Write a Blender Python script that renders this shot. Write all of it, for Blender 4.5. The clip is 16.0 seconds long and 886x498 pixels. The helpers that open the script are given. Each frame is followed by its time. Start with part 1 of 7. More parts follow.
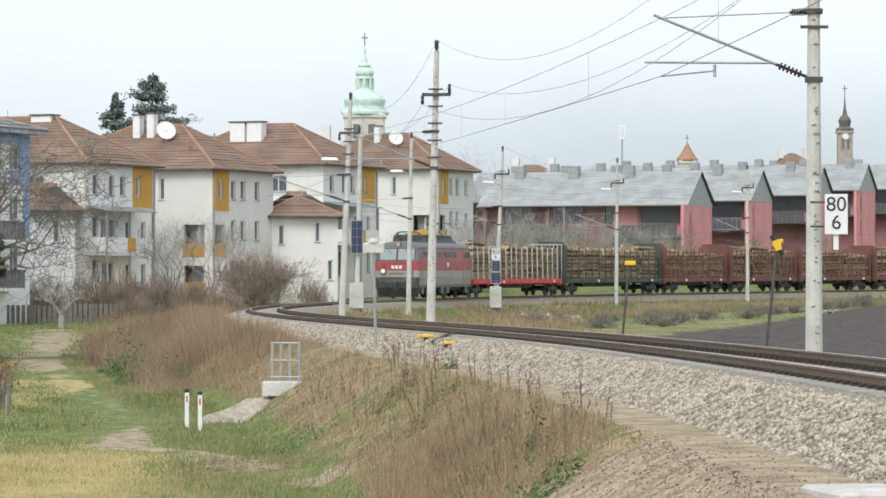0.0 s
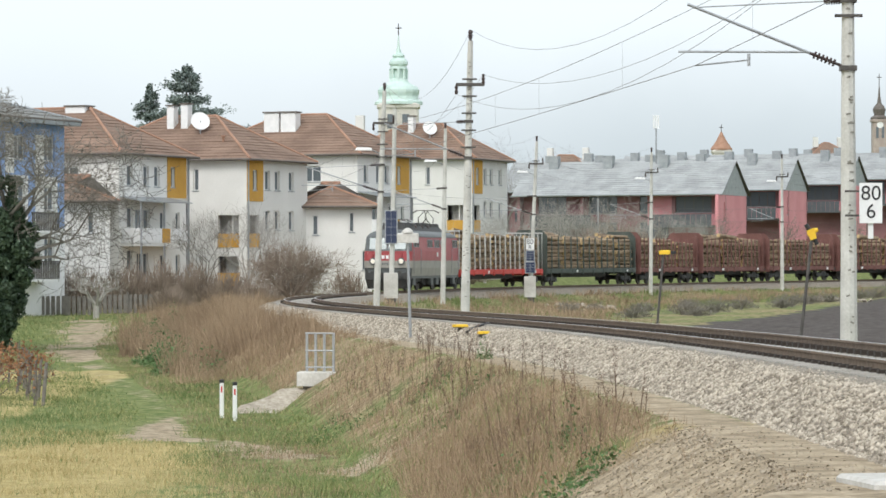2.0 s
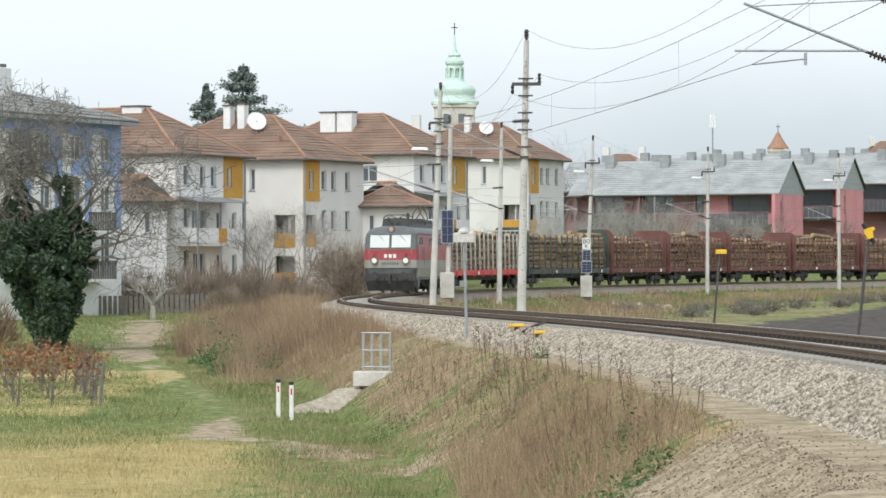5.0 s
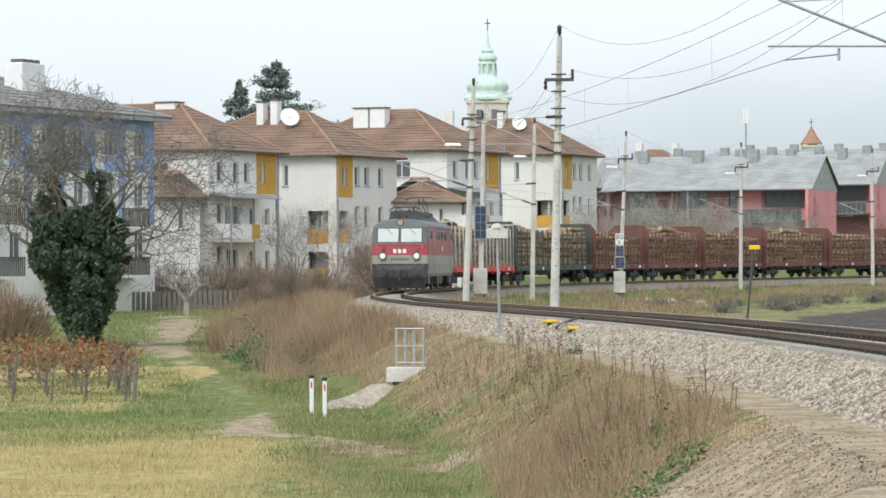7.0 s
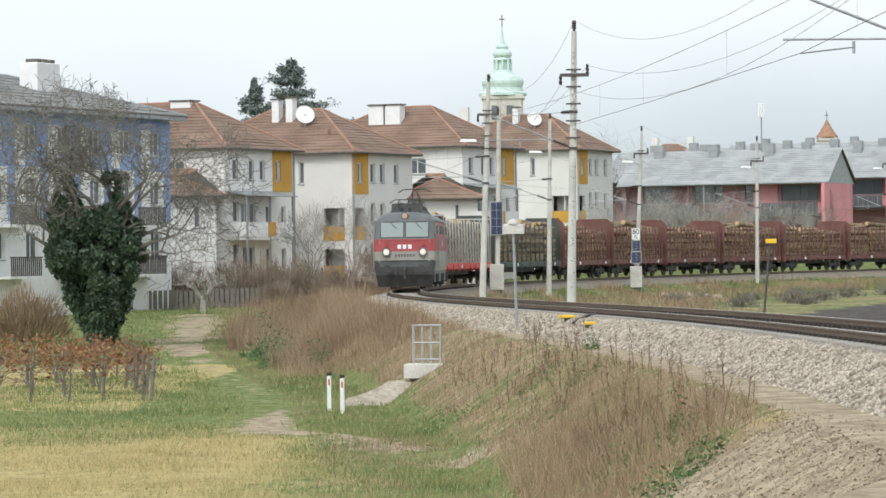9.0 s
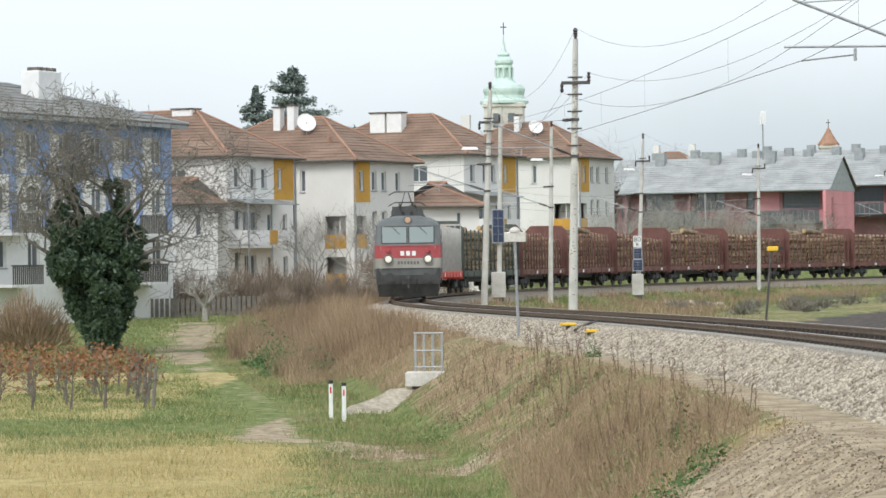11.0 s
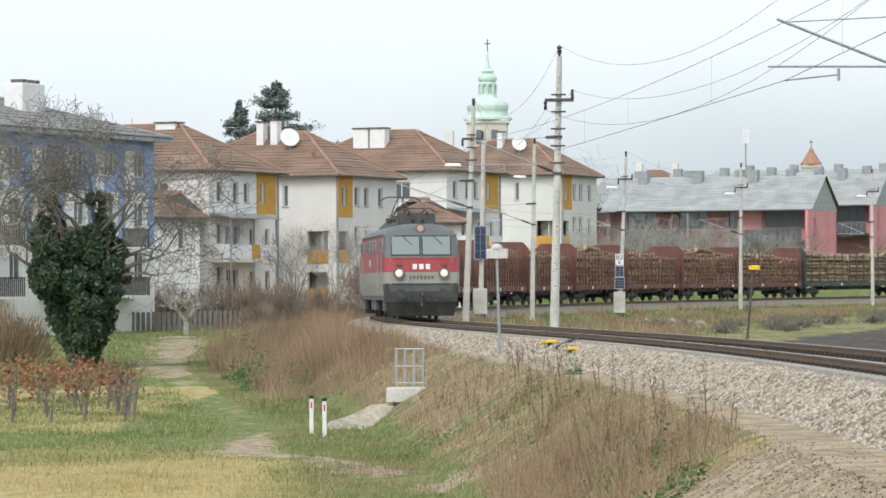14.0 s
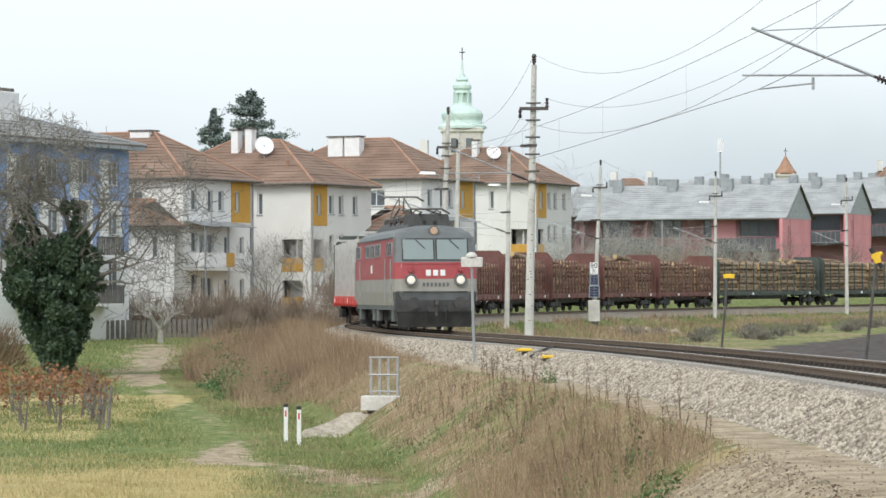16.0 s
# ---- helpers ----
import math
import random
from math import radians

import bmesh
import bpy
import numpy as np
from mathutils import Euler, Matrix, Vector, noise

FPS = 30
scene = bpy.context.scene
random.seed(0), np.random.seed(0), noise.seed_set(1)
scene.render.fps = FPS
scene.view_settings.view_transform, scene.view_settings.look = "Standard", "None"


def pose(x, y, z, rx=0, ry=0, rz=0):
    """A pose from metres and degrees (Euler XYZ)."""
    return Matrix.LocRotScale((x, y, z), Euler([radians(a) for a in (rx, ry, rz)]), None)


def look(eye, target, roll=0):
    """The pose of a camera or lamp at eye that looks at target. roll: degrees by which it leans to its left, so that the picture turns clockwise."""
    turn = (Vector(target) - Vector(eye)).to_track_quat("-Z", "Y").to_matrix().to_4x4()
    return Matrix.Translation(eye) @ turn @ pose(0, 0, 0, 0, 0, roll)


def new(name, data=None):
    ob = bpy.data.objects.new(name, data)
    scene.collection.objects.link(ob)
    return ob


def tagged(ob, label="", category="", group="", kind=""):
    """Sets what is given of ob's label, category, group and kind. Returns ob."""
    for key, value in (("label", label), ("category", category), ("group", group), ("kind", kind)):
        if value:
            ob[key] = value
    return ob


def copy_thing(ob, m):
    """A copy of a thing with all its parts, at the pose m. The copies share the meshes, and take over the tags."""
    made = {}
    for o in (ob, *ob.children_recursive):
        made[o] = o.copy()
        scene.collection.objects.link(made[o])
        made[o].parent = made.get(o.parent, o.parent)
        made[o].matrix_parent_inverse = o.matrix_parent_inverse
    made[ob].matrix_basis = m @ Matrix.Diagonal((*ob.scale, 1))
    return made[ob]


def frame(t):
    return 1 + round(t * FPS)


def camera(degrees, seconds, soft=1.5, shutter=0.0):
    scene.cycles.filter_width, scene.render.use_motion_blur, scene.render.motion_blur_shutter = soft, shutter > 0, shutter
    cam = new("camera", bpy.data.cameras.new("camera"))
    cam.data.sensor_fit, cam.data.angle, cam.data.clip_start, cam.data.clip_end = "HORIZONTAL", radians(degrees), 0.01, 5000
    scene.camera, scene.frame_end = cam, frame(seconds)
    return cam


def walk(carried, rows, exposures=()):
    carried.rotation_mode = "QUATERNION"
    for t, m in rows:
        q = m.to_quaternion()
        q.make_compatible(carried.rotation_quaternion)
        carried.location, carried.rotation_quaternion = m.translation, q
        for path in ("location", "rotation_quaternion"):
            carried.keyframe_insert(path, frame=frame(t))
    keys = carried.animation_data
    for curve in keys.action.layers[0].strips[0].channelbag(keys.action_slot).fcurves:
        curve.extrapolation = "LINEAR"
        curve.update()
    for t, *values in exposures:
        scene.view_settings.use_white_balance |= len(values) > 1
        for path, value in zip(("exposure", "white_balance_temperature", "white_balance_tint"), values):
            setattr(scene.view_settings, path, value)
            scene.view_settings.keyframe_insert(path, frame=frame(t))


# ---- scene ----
EYE = (0.0, 0.0, 1.66)


def heading(yaw, pitch, roll):
    """Pose of the standing camera: degrees to the left, up, and of lean."""
    a, b = radians(yaw), radians(pitch)
    aim = Vector((-math.sin(a) * math.cos(b), math.cos(a) * math.cos(b), math.sin(b)))
    return look(EYE, Vector(EYE) + 100 * aim, roll)


cam = camera(14.474, 16.0, soft=1.6)
walk(cam, [(t, heading(yaw, pitch, roll)) for t, yaw, pitch, roll in (
    (0.0, -0.000, 0.427, -0.000),
    (0.5, 0.170, 0.410, 0.066),
    (1.0, 0.158, 0.346, -0.030),
    (1.5, 0.323, 0.270, -0.100),
    (2.0, 0.563, 0.263, -0.138),
    (2.5, 0.782, 0.306, -0.072),
    (3.0, 0.959, 0.299, -0.273),
    (3.5, 1.141, 0.232, -0.355),
    (4.0, 1.274, 0.212, -0.216),
    (6.5, 1.868, 0.347, -0.282),
    (7.0, 2.031, 0.192, -0.224),
    (7.5, 2.109, 0.141, -0.292),
    (8.0, 2.161, 0.107, -0.223),
    (8.5, 2.232, 0.129, -0.483),
    (9.0, 2.300, 0.134, -0.700),
    (11.5, 2.327, 0.297, -0.761),
    (12.0, 2.327, 0.313, -0.771),
    (12.5, 2.313, 0.298, -0.772),
    (13.0, 2.309, 0.304, -0.696),
    (13.5, 2.269, 0.416, -0.546),
    (14.0, 2.028, 0.525, -0.217),
    (14.5, 1.910, 0.560, -0.281),
    (15.0, 1.853, 0.596, -0.307),
    (15.5, 1.744, 0.620, -0.162),
    (16.0, 1.611, 0.661, -0.187))])

# ---- light: an overcast winter day ----
world = bpy.data.worlds.new("overcast_sky")
scene.world = world
world.use_nodes = True
wn, wl = world.node_tree.nodes, world.node_tree.links
sky = wn.new("ShaderNodeTexSky")
sky.sky_type = "NISHITA"
sky.sun_disc = False
sky.sun_elevation, sky.sun_rotation = radians(48), radians(200)
sky.air_density, sky.dust_density, sky.ozone_density = 1.0, 3.0, 1.5
grey = wn.new("ShaderNodeHueSaturation")
grey.inputs["Saturation"].default_value = 0.22
wl.new(sky.outputs["Color"], grey.inputs["Color"])
cloud = wn.new("ShaderNodeMix")
cloud.data_type = "RGBA"
cloud.inputs["Factor"].default_value = 0.62
cloud.inputs["B"].default_value = (5.85, 6.5, 6.95, 1)
wl.new(grey.outputs["Color"], cloud.inputs["A"])
wl.new(cloud.outputs["Result"], wn["Background"].inputs["Color"])
wn["Background"].inputs["Strength"].default_value = 0.13
sun = new("sun", bpy.data.lights.new("sun", "SUN"))
sun.data.energy, sun.data.angle, sun.data.color = 1.0, radians(25), (1.0, 0.985, 0.96)
sun.matrix_world = look((-20, -55, 60), (0, 0, 0))
scene.view_settings.exposure = 0.55


# ---- materials ----
def surf(name, c1, c2, scale=2.0, rough=0.8, metal=0.0, bump=0.15, fine=30.0, jitter=0.0, island=0.0):
    """A surface between two colours by noise at two scales, with fine relief."""
    m = bpy.data.materials.new(name)
    m.use_nodes = True
    n, l = m.node_tree.nodes, m.node_tree.links
    b = n["Principled BSDF"]
    tc = n.new("ShaderNodeTexCoord")
    big, small = n.new("ShaderNodeTexNoise"), n.new("ShaderNodeTexNoise")
    big.inputs["Scale"].default_value, big.inputs["Detail"].default_value = scale, 6
    small.inputs["Scale"].default_value, small.inputs["Detail"].default_value = fine, 4
    for t in (big, small):
        l.new(tc.outputs["Object"], t.inputs["Vector"])
    add = n.new("ShaderNodeMath")
    add.operation = "MULTIPLY_ADD"
    l.new(small.outputs["Fac"], add.inputs[0])
    add.inputs[1].default_value = 0.6
    l.new(big.outputs["Fac"], add.inputs[2])
    ramp = n.new("ShaderNodeMapRange")
    ramp.inputs["From Min"].default_value, ramp.inputs["From Max"].default_value = 0.55, 1.05
    l.new(add.outputs[0], ramp.inputs["Value"])
    fac = ramp.outputs["Result"]
    if jitter or island:
        src = n.new("ShaderNodeObjectInfo").outputs["Random"] if jitter else n.new("ShaderNodeNewGeometry").outputs["Random Per Island"]
        mm = n.new("ShaderNodeMath")
        mm.operation = "MULTIPLY_ADD"
        l.new(src, mm.inputs[0])
        mm.inputs[1].default_value = jitter or island
        sub = n.new("ShaderNodeMath")
        sub.operation = "SUBTRACT"
        l.new(fac, sub.inputs[0])
        sub.inputs[1].default_value = (jitter or island) / 2
        l.new(sub.outputs[0], mm.inputs[2])
        mm.use_clamp = True
        fac = mm.outputs[0]
    mix = n.new("ShaderNodeMix")
    mix.data_type = "RGBA"
    l.new(fac, mix.inputs["Factor"])
    mix.inputs["A"].default_value, mix.inputs["B"].default_value = (*c1, 1), (*c2, 1)
    l.new(mix.outputs["Result"], b.inputs["Base Color"])
    b.inputs["Roughness"].default_value, b.inputs["Metallic"].default_value = rough, metal
    if bump:
        bp = n.new("ShaderNodeBump")
        bp.inputs["Strength"].default_value, bp.inputs["Distance"].default_value = bump, 0.05
        l.new(add.outputs[0], bp.inputs["Height"])
        l.new(bp.outputs["Normal"], b.inputs["Normal"])
    return m


def glow(name, colour, strength):
    m = bpy.data.materials.new(name)
    m.use_nodes = True
    b = m.node_tree.nodes["Principled BSDF"]
    b.inputs["Base Color"].default_value = (*colour, 1)
    b.inputs["Emission Color"].default_value = (*colour, 1)
    b.inputs["Emission Strength"].default_value = strength
    return m


def ground_material():
    """Grass, dry weeds, trodden earth and plough land, blended by the masks of the sheet."""
    m = bpy.data.materials.new("ground_cover")
    m.use_nodes = True
    n, l = m.node_tree.nodes, m.node_tree.links
    b = n["Principled BSDF"]
    geo = n.new("ShaderNodeTexCoord")
    att = n.new("ShaderNodeAttribute")
    att.attribute_name = "cover"
    sep = n.new("ShaderNodeSeparateColor")
    l.new(att.outputs["Color"], sep.inputs["Color"])

    def noise_at(scale, detail=6):
        t = n.new("ShaderNodeTexNoise")
        t.inputs["Scale"].default_value, t.inputs["Detail"].default_value = scale, detail
        l.new(geo.outputs["Object"], t.inputs["Vector"])
        return t.outputs["Fac"]

    def blend(fac, a, c):
        mx = n.new("ShaderNodeMix")
        mx.data_type = "RGBA"
        l.new(fac, mx.inputs["Factor"])
        for key, v in (("A", a), ("B", c)):
            if isinstance(v, tuple):
                mx.inputs[key].default_value = (*v, 1)
            else:
                l.new(v, mx.inputs[key])
        return mx.outputs["Result"]

    def sharpen(mask, nz, lo=0.35, hi=0.65):
        s = n.new("ShaderNodeMath")
        s.operation = "ADD"
        l.new(mask, s.inputs[0])
        l.new(nz, s.inputs[1])
        r = n.new("ShaderNodeMapRange")
        r.inputs["From Min"].default_value, r.inputs["From Max"].default_value = lo + 0.5, hi + 0.5
        l.new(s.outputs[0], r.inputs["Value"])
        return r.outputs["Result"]

    n1, n2, n3 = noise_at(0.35), noise_at(2.6), noise_at(14.0)
    r1 = n.new("ShaderNodeMapRange")
    r1.inputs["From Min"].default_value, r1.inputs["From Max"].default_value = 0.38, 0.62
    l.new(n2, r1.inputs["Value"])
    grass = blend(r1.outputs["Result"], (0.115, 0.155, 0.05), (0.225, 0.245, 0.10))
    straw = blend(r1.outputs["Result"], (0.33, 0.27, 0.12), (0.46, 0.38, 0.18))
    brown = blend(r1.outputs["Result"], (0.22, 0.165, 0.10), (0.38, 0.29, 0.18))
    earth = blend(r1.outputs["Result"], (0.27, 0.215, 0.145), (0.44, 0.36, 0.255))
    plough = blend(r1.outputs["Result"], (0.07, 0.06, 0.055), (0.12, 0.105, 0.095))
    c = blend(sharpen(att.outputs["Alpha"], n1, 0.3, 0.7), grass, straw)
    c = blend(sharpen(sep.outputs["Green"], n2, 0.25, 0.75), c, brown)
    c = blend(sharpen(sep.outputs["Blue"], n2), c, plough)
    c = blend(sharpen(sep.outputs["Red"], n2), c, earth)
    fine = n.new("ShaderNodeMix")
    fine.data_type, fine.blend_type = "RGBA", "MULTIPLY"
    fine.inputs["Factor"].default_value = 0.55
    l.new(c, fine.inputs["A"])
    r3 = n.new("ShaderNodeMapRange")
    r3.inputs["From Min"].default_value, r3.inputs["From Max"].default_value = 0.3, 0.7
    r3.inputs["To Min"].default_value, r3.inputs["To Max"].default_value = 0.55, 1.35
    l.new(n3, r3.inputs["Value"])
    l.new(r3.outputs["Result"], fine.inputs["B"])
    l.new(fine.outputs["Result"], b.inputs["Base Color"])
    b.inputs["Roughness"].default_value = 0.95
    b.inputs["Specular IOR Level"].default_value = 0.1
    bp = n.new("ShaderNodeBump")
    bp.inputs["Strength"].default_value, bp.inputs["Distance"].default_value = 0.6, 0.045
    l.new(n3, bp.inputs["Height"])
    l.new(bp.outputs["Normal"], b.inputs["Normal"])
    return m


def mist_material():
    """Painted haze for distant hills: an even glow, thinner upwards and towards the west."""
    m = bpy.data.materials.new("painted_haze")
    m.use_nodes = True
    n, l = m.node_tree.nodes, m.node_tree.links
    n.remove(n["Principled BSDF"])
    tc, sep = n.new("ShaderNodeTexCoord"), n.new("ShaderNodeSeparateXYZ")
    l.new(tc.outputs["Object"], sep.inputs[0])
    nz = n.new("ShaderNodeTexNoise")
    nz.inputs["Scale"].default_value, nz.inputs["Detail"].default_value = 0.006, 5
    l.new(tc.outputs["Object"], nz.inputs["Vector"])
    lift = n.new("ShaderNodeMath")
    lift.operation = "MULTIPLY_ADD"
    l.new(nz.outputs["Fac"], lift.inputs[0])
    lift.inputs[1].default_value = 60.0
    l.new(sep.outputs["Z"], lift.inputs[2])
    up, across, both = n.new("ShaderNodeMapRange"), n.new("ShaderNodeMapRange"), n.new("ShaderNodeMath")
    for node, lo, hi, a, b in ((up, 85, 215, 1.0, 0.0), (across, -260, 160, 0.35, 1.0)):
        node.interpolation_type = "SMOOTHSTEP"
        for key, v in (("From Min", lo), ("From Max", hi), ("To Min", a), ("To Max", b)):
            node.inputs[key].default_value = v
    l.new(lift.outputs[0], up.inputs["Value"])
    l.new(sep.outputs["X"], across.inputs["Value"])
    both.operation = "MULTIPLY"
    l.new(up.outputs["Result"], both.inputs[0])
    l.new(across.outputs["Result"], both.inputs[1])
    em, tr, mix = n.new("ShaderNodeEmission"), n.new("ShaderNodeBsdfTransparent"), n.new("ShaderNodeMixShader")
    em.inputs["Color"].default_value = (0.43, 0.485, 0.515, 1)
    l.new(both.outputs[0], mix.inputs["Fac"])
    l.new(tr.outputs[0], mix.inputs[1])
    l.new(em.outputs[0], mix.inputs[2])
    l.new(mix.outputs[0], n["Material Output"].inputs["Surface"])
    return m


def glass(name, colour, rough=0.08):
    m = bpy.data.materials.new(name)
    m.use_nodes = True
    b = m.node_tree.nodes["Principled BSDF"]
    b.inputs["Base Color"].default_value = (*colour, 1)
    b.inputs["Roughness"].default_value = rough
    b.inputs["Specular IOR Level"].default_value = 0.7
    return m


M_GROUND = ground_material()
M_BALLAST = surf("ballast_bed", (0.14, 0.12, 0.095), (0.38, 0.335, 0.27), 9, 0.95, 0, 0.9, 40)
M_STONE = surf("ballast_stone", (0.20, 0.168, 0.128), (0.59, 0.52, 0.42), 3, 0.95, 0, 0.3, 25, island=1.0)
M_EARTHSTONE = surf("earthy_gravel", (0.21, 0.175, 0.125), (0.44, 0.375, 0.29), 3, 0.95, 0, 0.3, 25, island=1.0)
M_RUST = surf("rusty_rail", (0.12, 0.085, 0.06), (0.235, 0.175, 0.125), 6, 0.8, 0.2, 0.2)
M_RAILTOP = surf("polished_rail", (0.42, 0.41, 0.40), (0.6, 0.6, 0.6), 8, 0.32, 0.9, 0.0)
M_SLEEPER = surf("concrete_sleeper", (0.27, 0.255, 0.225), (0.44, 0.42, 0.38), 5, 0.95, 0, 0.3, jitter=0.5)
M_CLIP = surf("rail_clip", (0.03, 0.025, 0.02), (0.07, 0.055, 0.045), 8, 0.8, 0.3, 0.1)
M_CONCRETE = surf("mast_concrete", (0.44, 0.43, 0.39), (0.66, 0.65, 0.60), 1.6, 0.9, 0, 0.25, 22)
M_CONCRETE2 = surf("pale_concrete", (0.42, 0.40, 0.36), (0.66, 0.64, 0.60), 1.2, 0.9, 0, 0.3, 14)
M_SCAR = surf("chipped_concrete", (0.18, 0.17, 0.14), (0.3, 0.285, 0.25), 6, 0.95)
M_STAINED = surf("stained_concrete", (0.20, 0.165, 0.12), (0.56, 0.50, 0.41), 1.6, 0.95, 0, 0.5, 9)
M_STEEL = surf("galvanised_steel", (0.30, 0.31, 0.32), (0.45, 0.46, 0.47), 5, 0.5, 0.6, 0.05)
M_DARKSTEEL = surf("weathered_iron", (0.06, 0.055, 0.05), (0.13, 0.12, 0.11), 6, 0.7, 0.3, 0.1)
M_WIRE = surf("copper_wire", (0.16, 0.15, 0.14), (0.24, 0.23, 0.21), 3, 0.6, 0.4, 0.0)
M_INSUL = surf("brown_porcelain", (0.03, 0.018, 0.015), (0.06, 0.035, 0.03), 5, 0.3, 0, 0.0)
M_YELLOW = surf("yellow_paint", (0.75, 0.45, 0.02), (0.85, 0.55, 0.04), 4, 0.6, 0, 0.05)
M_WHITE = surf("white_paint", (0.74, 0.74, 0.73), (0.84, 0.84, 0.83), 3, 0.6, 0, 0.05)
M_BLACK = surf("black_paint", (0.015, 0.015, 0.016), (0.035, 0.035, 0.035), 4, 0.6, 0, 0.05)
M_REDPAINT = surf("red_reflector", (0.5, 0.02, 0.02), (0.6, 0.03, 0.03), 4, 0.4, 0, 0.0)
M_RENDER = surf("cream_render", (0.74, 0.73, 0.69), (0.85, 0.84, 0.81), 0.35, 0.92, 0, 0.1, 12)
M_RENDER2 = surf("grey_render", (0.67, 0.66, 0.62), (0.79, 0.78, 0.75), 0.35, 0.92, 0, 0.1, 12)
M_OCHRE = surf("ochre_render", (0.52, 0.28, 0.05), (0.66, 0.38, 0.08), 0.6, 0.9, 0, 0.1, 12)
M_BLUE = surf("blue_render", (0.20, 0.32, 0.58), (0.34, 0.45, 0.68), 0.5, 0.9, 0, 0.1, 12)
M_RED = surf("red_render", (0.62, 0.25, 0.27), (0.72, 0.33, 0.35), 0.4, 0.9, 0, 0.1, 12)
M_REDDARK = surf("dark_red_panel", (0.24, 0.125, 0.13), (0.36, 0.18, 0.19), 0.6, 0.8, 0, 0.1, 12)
M_TILE = surf("clay_roof_tile", (0.165, 0.105, 0.076), (0.295, 0.20, 0.147), 0.5, 0.9, 0, 0.3, 9, island=0.25)
M_RIDGE = surf("ridge_tile", (0.30, 0.165, 0.105), (0.42, 0.25, 0.175), 1.0, 0.9, 0, 0.2)
M_BALCONY = surf("anthracite_board", (0.055, 0.065, 0.072), (0.10, 0.112, 0.12), 0.8, 0.7, 0, 0.1, 12)
M_SLATE = surf("grey_slate", (0.27, 0.28, 0.28), (0.42, 0.435, 0.435), 0.5, 0.85, 0, 0.3, 6, island=0.3)
M_ROOFGREY = surf("dark_grey_roofing", (0.17, 0.17, 0.16), (0.28, 0.28, 0.265), 0.5, 0.9, 0, 0.3, 6, island=0.3)
M_FASCIA = surf("dark_fascia", (0.10, 0.085, 0.075), (0.18, 0.16, 0.14), 2, 0.8, 0, 0.1)
M_ZINC = surf("zinc_sheet", (0.28, 0.30, 0.31), (0.4, 0.42, 0.43), 2, 0.5, 0.5, 0.05)
M_PANE = glass("window_pane", (0.12, 0.14, 0.155))
M_FRAME = surf("window_frame_paint", (0.68, 0.68, 0.66), (0.8, 0.8, 0.78), 3, 0.6, 0, 0.0)
M_COPPER = surf("green_copper", (0.50, 0.64, 0.585), (0.62, 0.74, 0.69), 0.4, 0.7, 0, 0.1, 5)
M_OLDBRICK = surf("weathered_brick_wall", (0.30, 0.24, 0.21), (0.46, 0.39, 0.34), 0.5, 0.9, 0, 0.2, 4)
M_STONEWALL = surf("pale_stone_wall", (0.5, 0.47, 0.42), (0.66, 0.63, 0.57), 0.3, 0.9, 0, 0.2, 4)
M_LOCO_RED = surf("loco_red", (0.33, 0.045, 0.05), (0.42, 0.085, 0.088), 1.5, 0.42, 0, 0.03)
M_LOCO_GREY = surf("loco_dark_grey", (0.085, 0.095, 0.095), (0.15, 0.16, 0.16), 1.5, 0.5, 0, 0.04)
M_LOCO_BEIGE = surf("loco_pale_grey", (0.28, 0.27, 0.235), (0.38, 0.365, 0.325), 1.5, 0.5, 0, 0.04)
M_LOCO_BLACK = surf("loco_black_grime", (0.03, 0.033, 0.034), (0.075, 0.073, 0.068), 2.5, 0.7, 0, 0.1)
M_SCREEN = glass("windscreen", (0.22, 0.27, 0.265), 0.12)
M_DARKPANE = glass("dark_side_pane", (0.035, 0.04, 0.042), 0.25)
M_LAMP = glow("lit_headlamp", (0.60, 0.56, 0.48), 0.42)
M_LAMPDIM = glow("dim_lamp", (0.42, 0.28, 0.19), 0.2)
M_WAGON_RED = surf("wagon_red", (0.55, 0.04, 0.035), (0.68, 0.08, 0.06), 1.5, 0.55, 0, 0.05)
M_WAGON_BROWN = surf("wagon_oxide_brown", (0.13, 0.055, 0.045), (0.22, 0.10, 0.085), 1.2, 0.75, 0, 0.1)
M_WAGON_GREEN = surf("wagon_dark_green", (0.045, 0.06, 0.05), (0.09, 0.105, 0.09), 1.2, 0.7, 0, 0.1)
M_STAKE = surf("aluminium_stake", (0.42, 0.42, 0.40), (0.58, 0.58, 0.56), 3, 0.5, 0.3, 0.05)
M_LOG = surf("spruce_log_bark", (0.13, 0.09, 0.06), (0.42, 0.31, 0.20), 2.5, 0.9, 0, 0.4, 18, jitter=0.6)
M_LOGEND = surf("cut_log_end", (0.50, 0.34, 0.16), (0.66, 0.50, 0.28), 4, 0.9, 0, 0.1, jitter=0.5)
M_BARK = surf("grey_bark", (0.13, 0.12, 0.10), (0.25, 0.23, 0.195), 5, 0.95, 0, 0.3, 30)
M_PALEBARK = surf("pale_bark", (0.30, 0.28, 0.25), (0.46, 0.44, 0.40), 5, 0.95, 0, 0.2, 30)
M_TWIG = surf("reddish_twig", (0.19, 0.145, 0.11), (0.34, 0.275, 0.215), 2, 0.95, 0, 0.0, island=0.6)
M_IVY = surf("ivy_leaf", (0.03, 0.06, 0.036), (0.10, 0.15, 0.08), 1.5, 0.55, 0, 0.0, island=0.8)
M_NEEDLE = surf("conifer_needles", (0.13, 0.17, 0.155), (0.25, 0.295, 0.265), 0.6, 0.8, 0, 0.0, island=0.6)
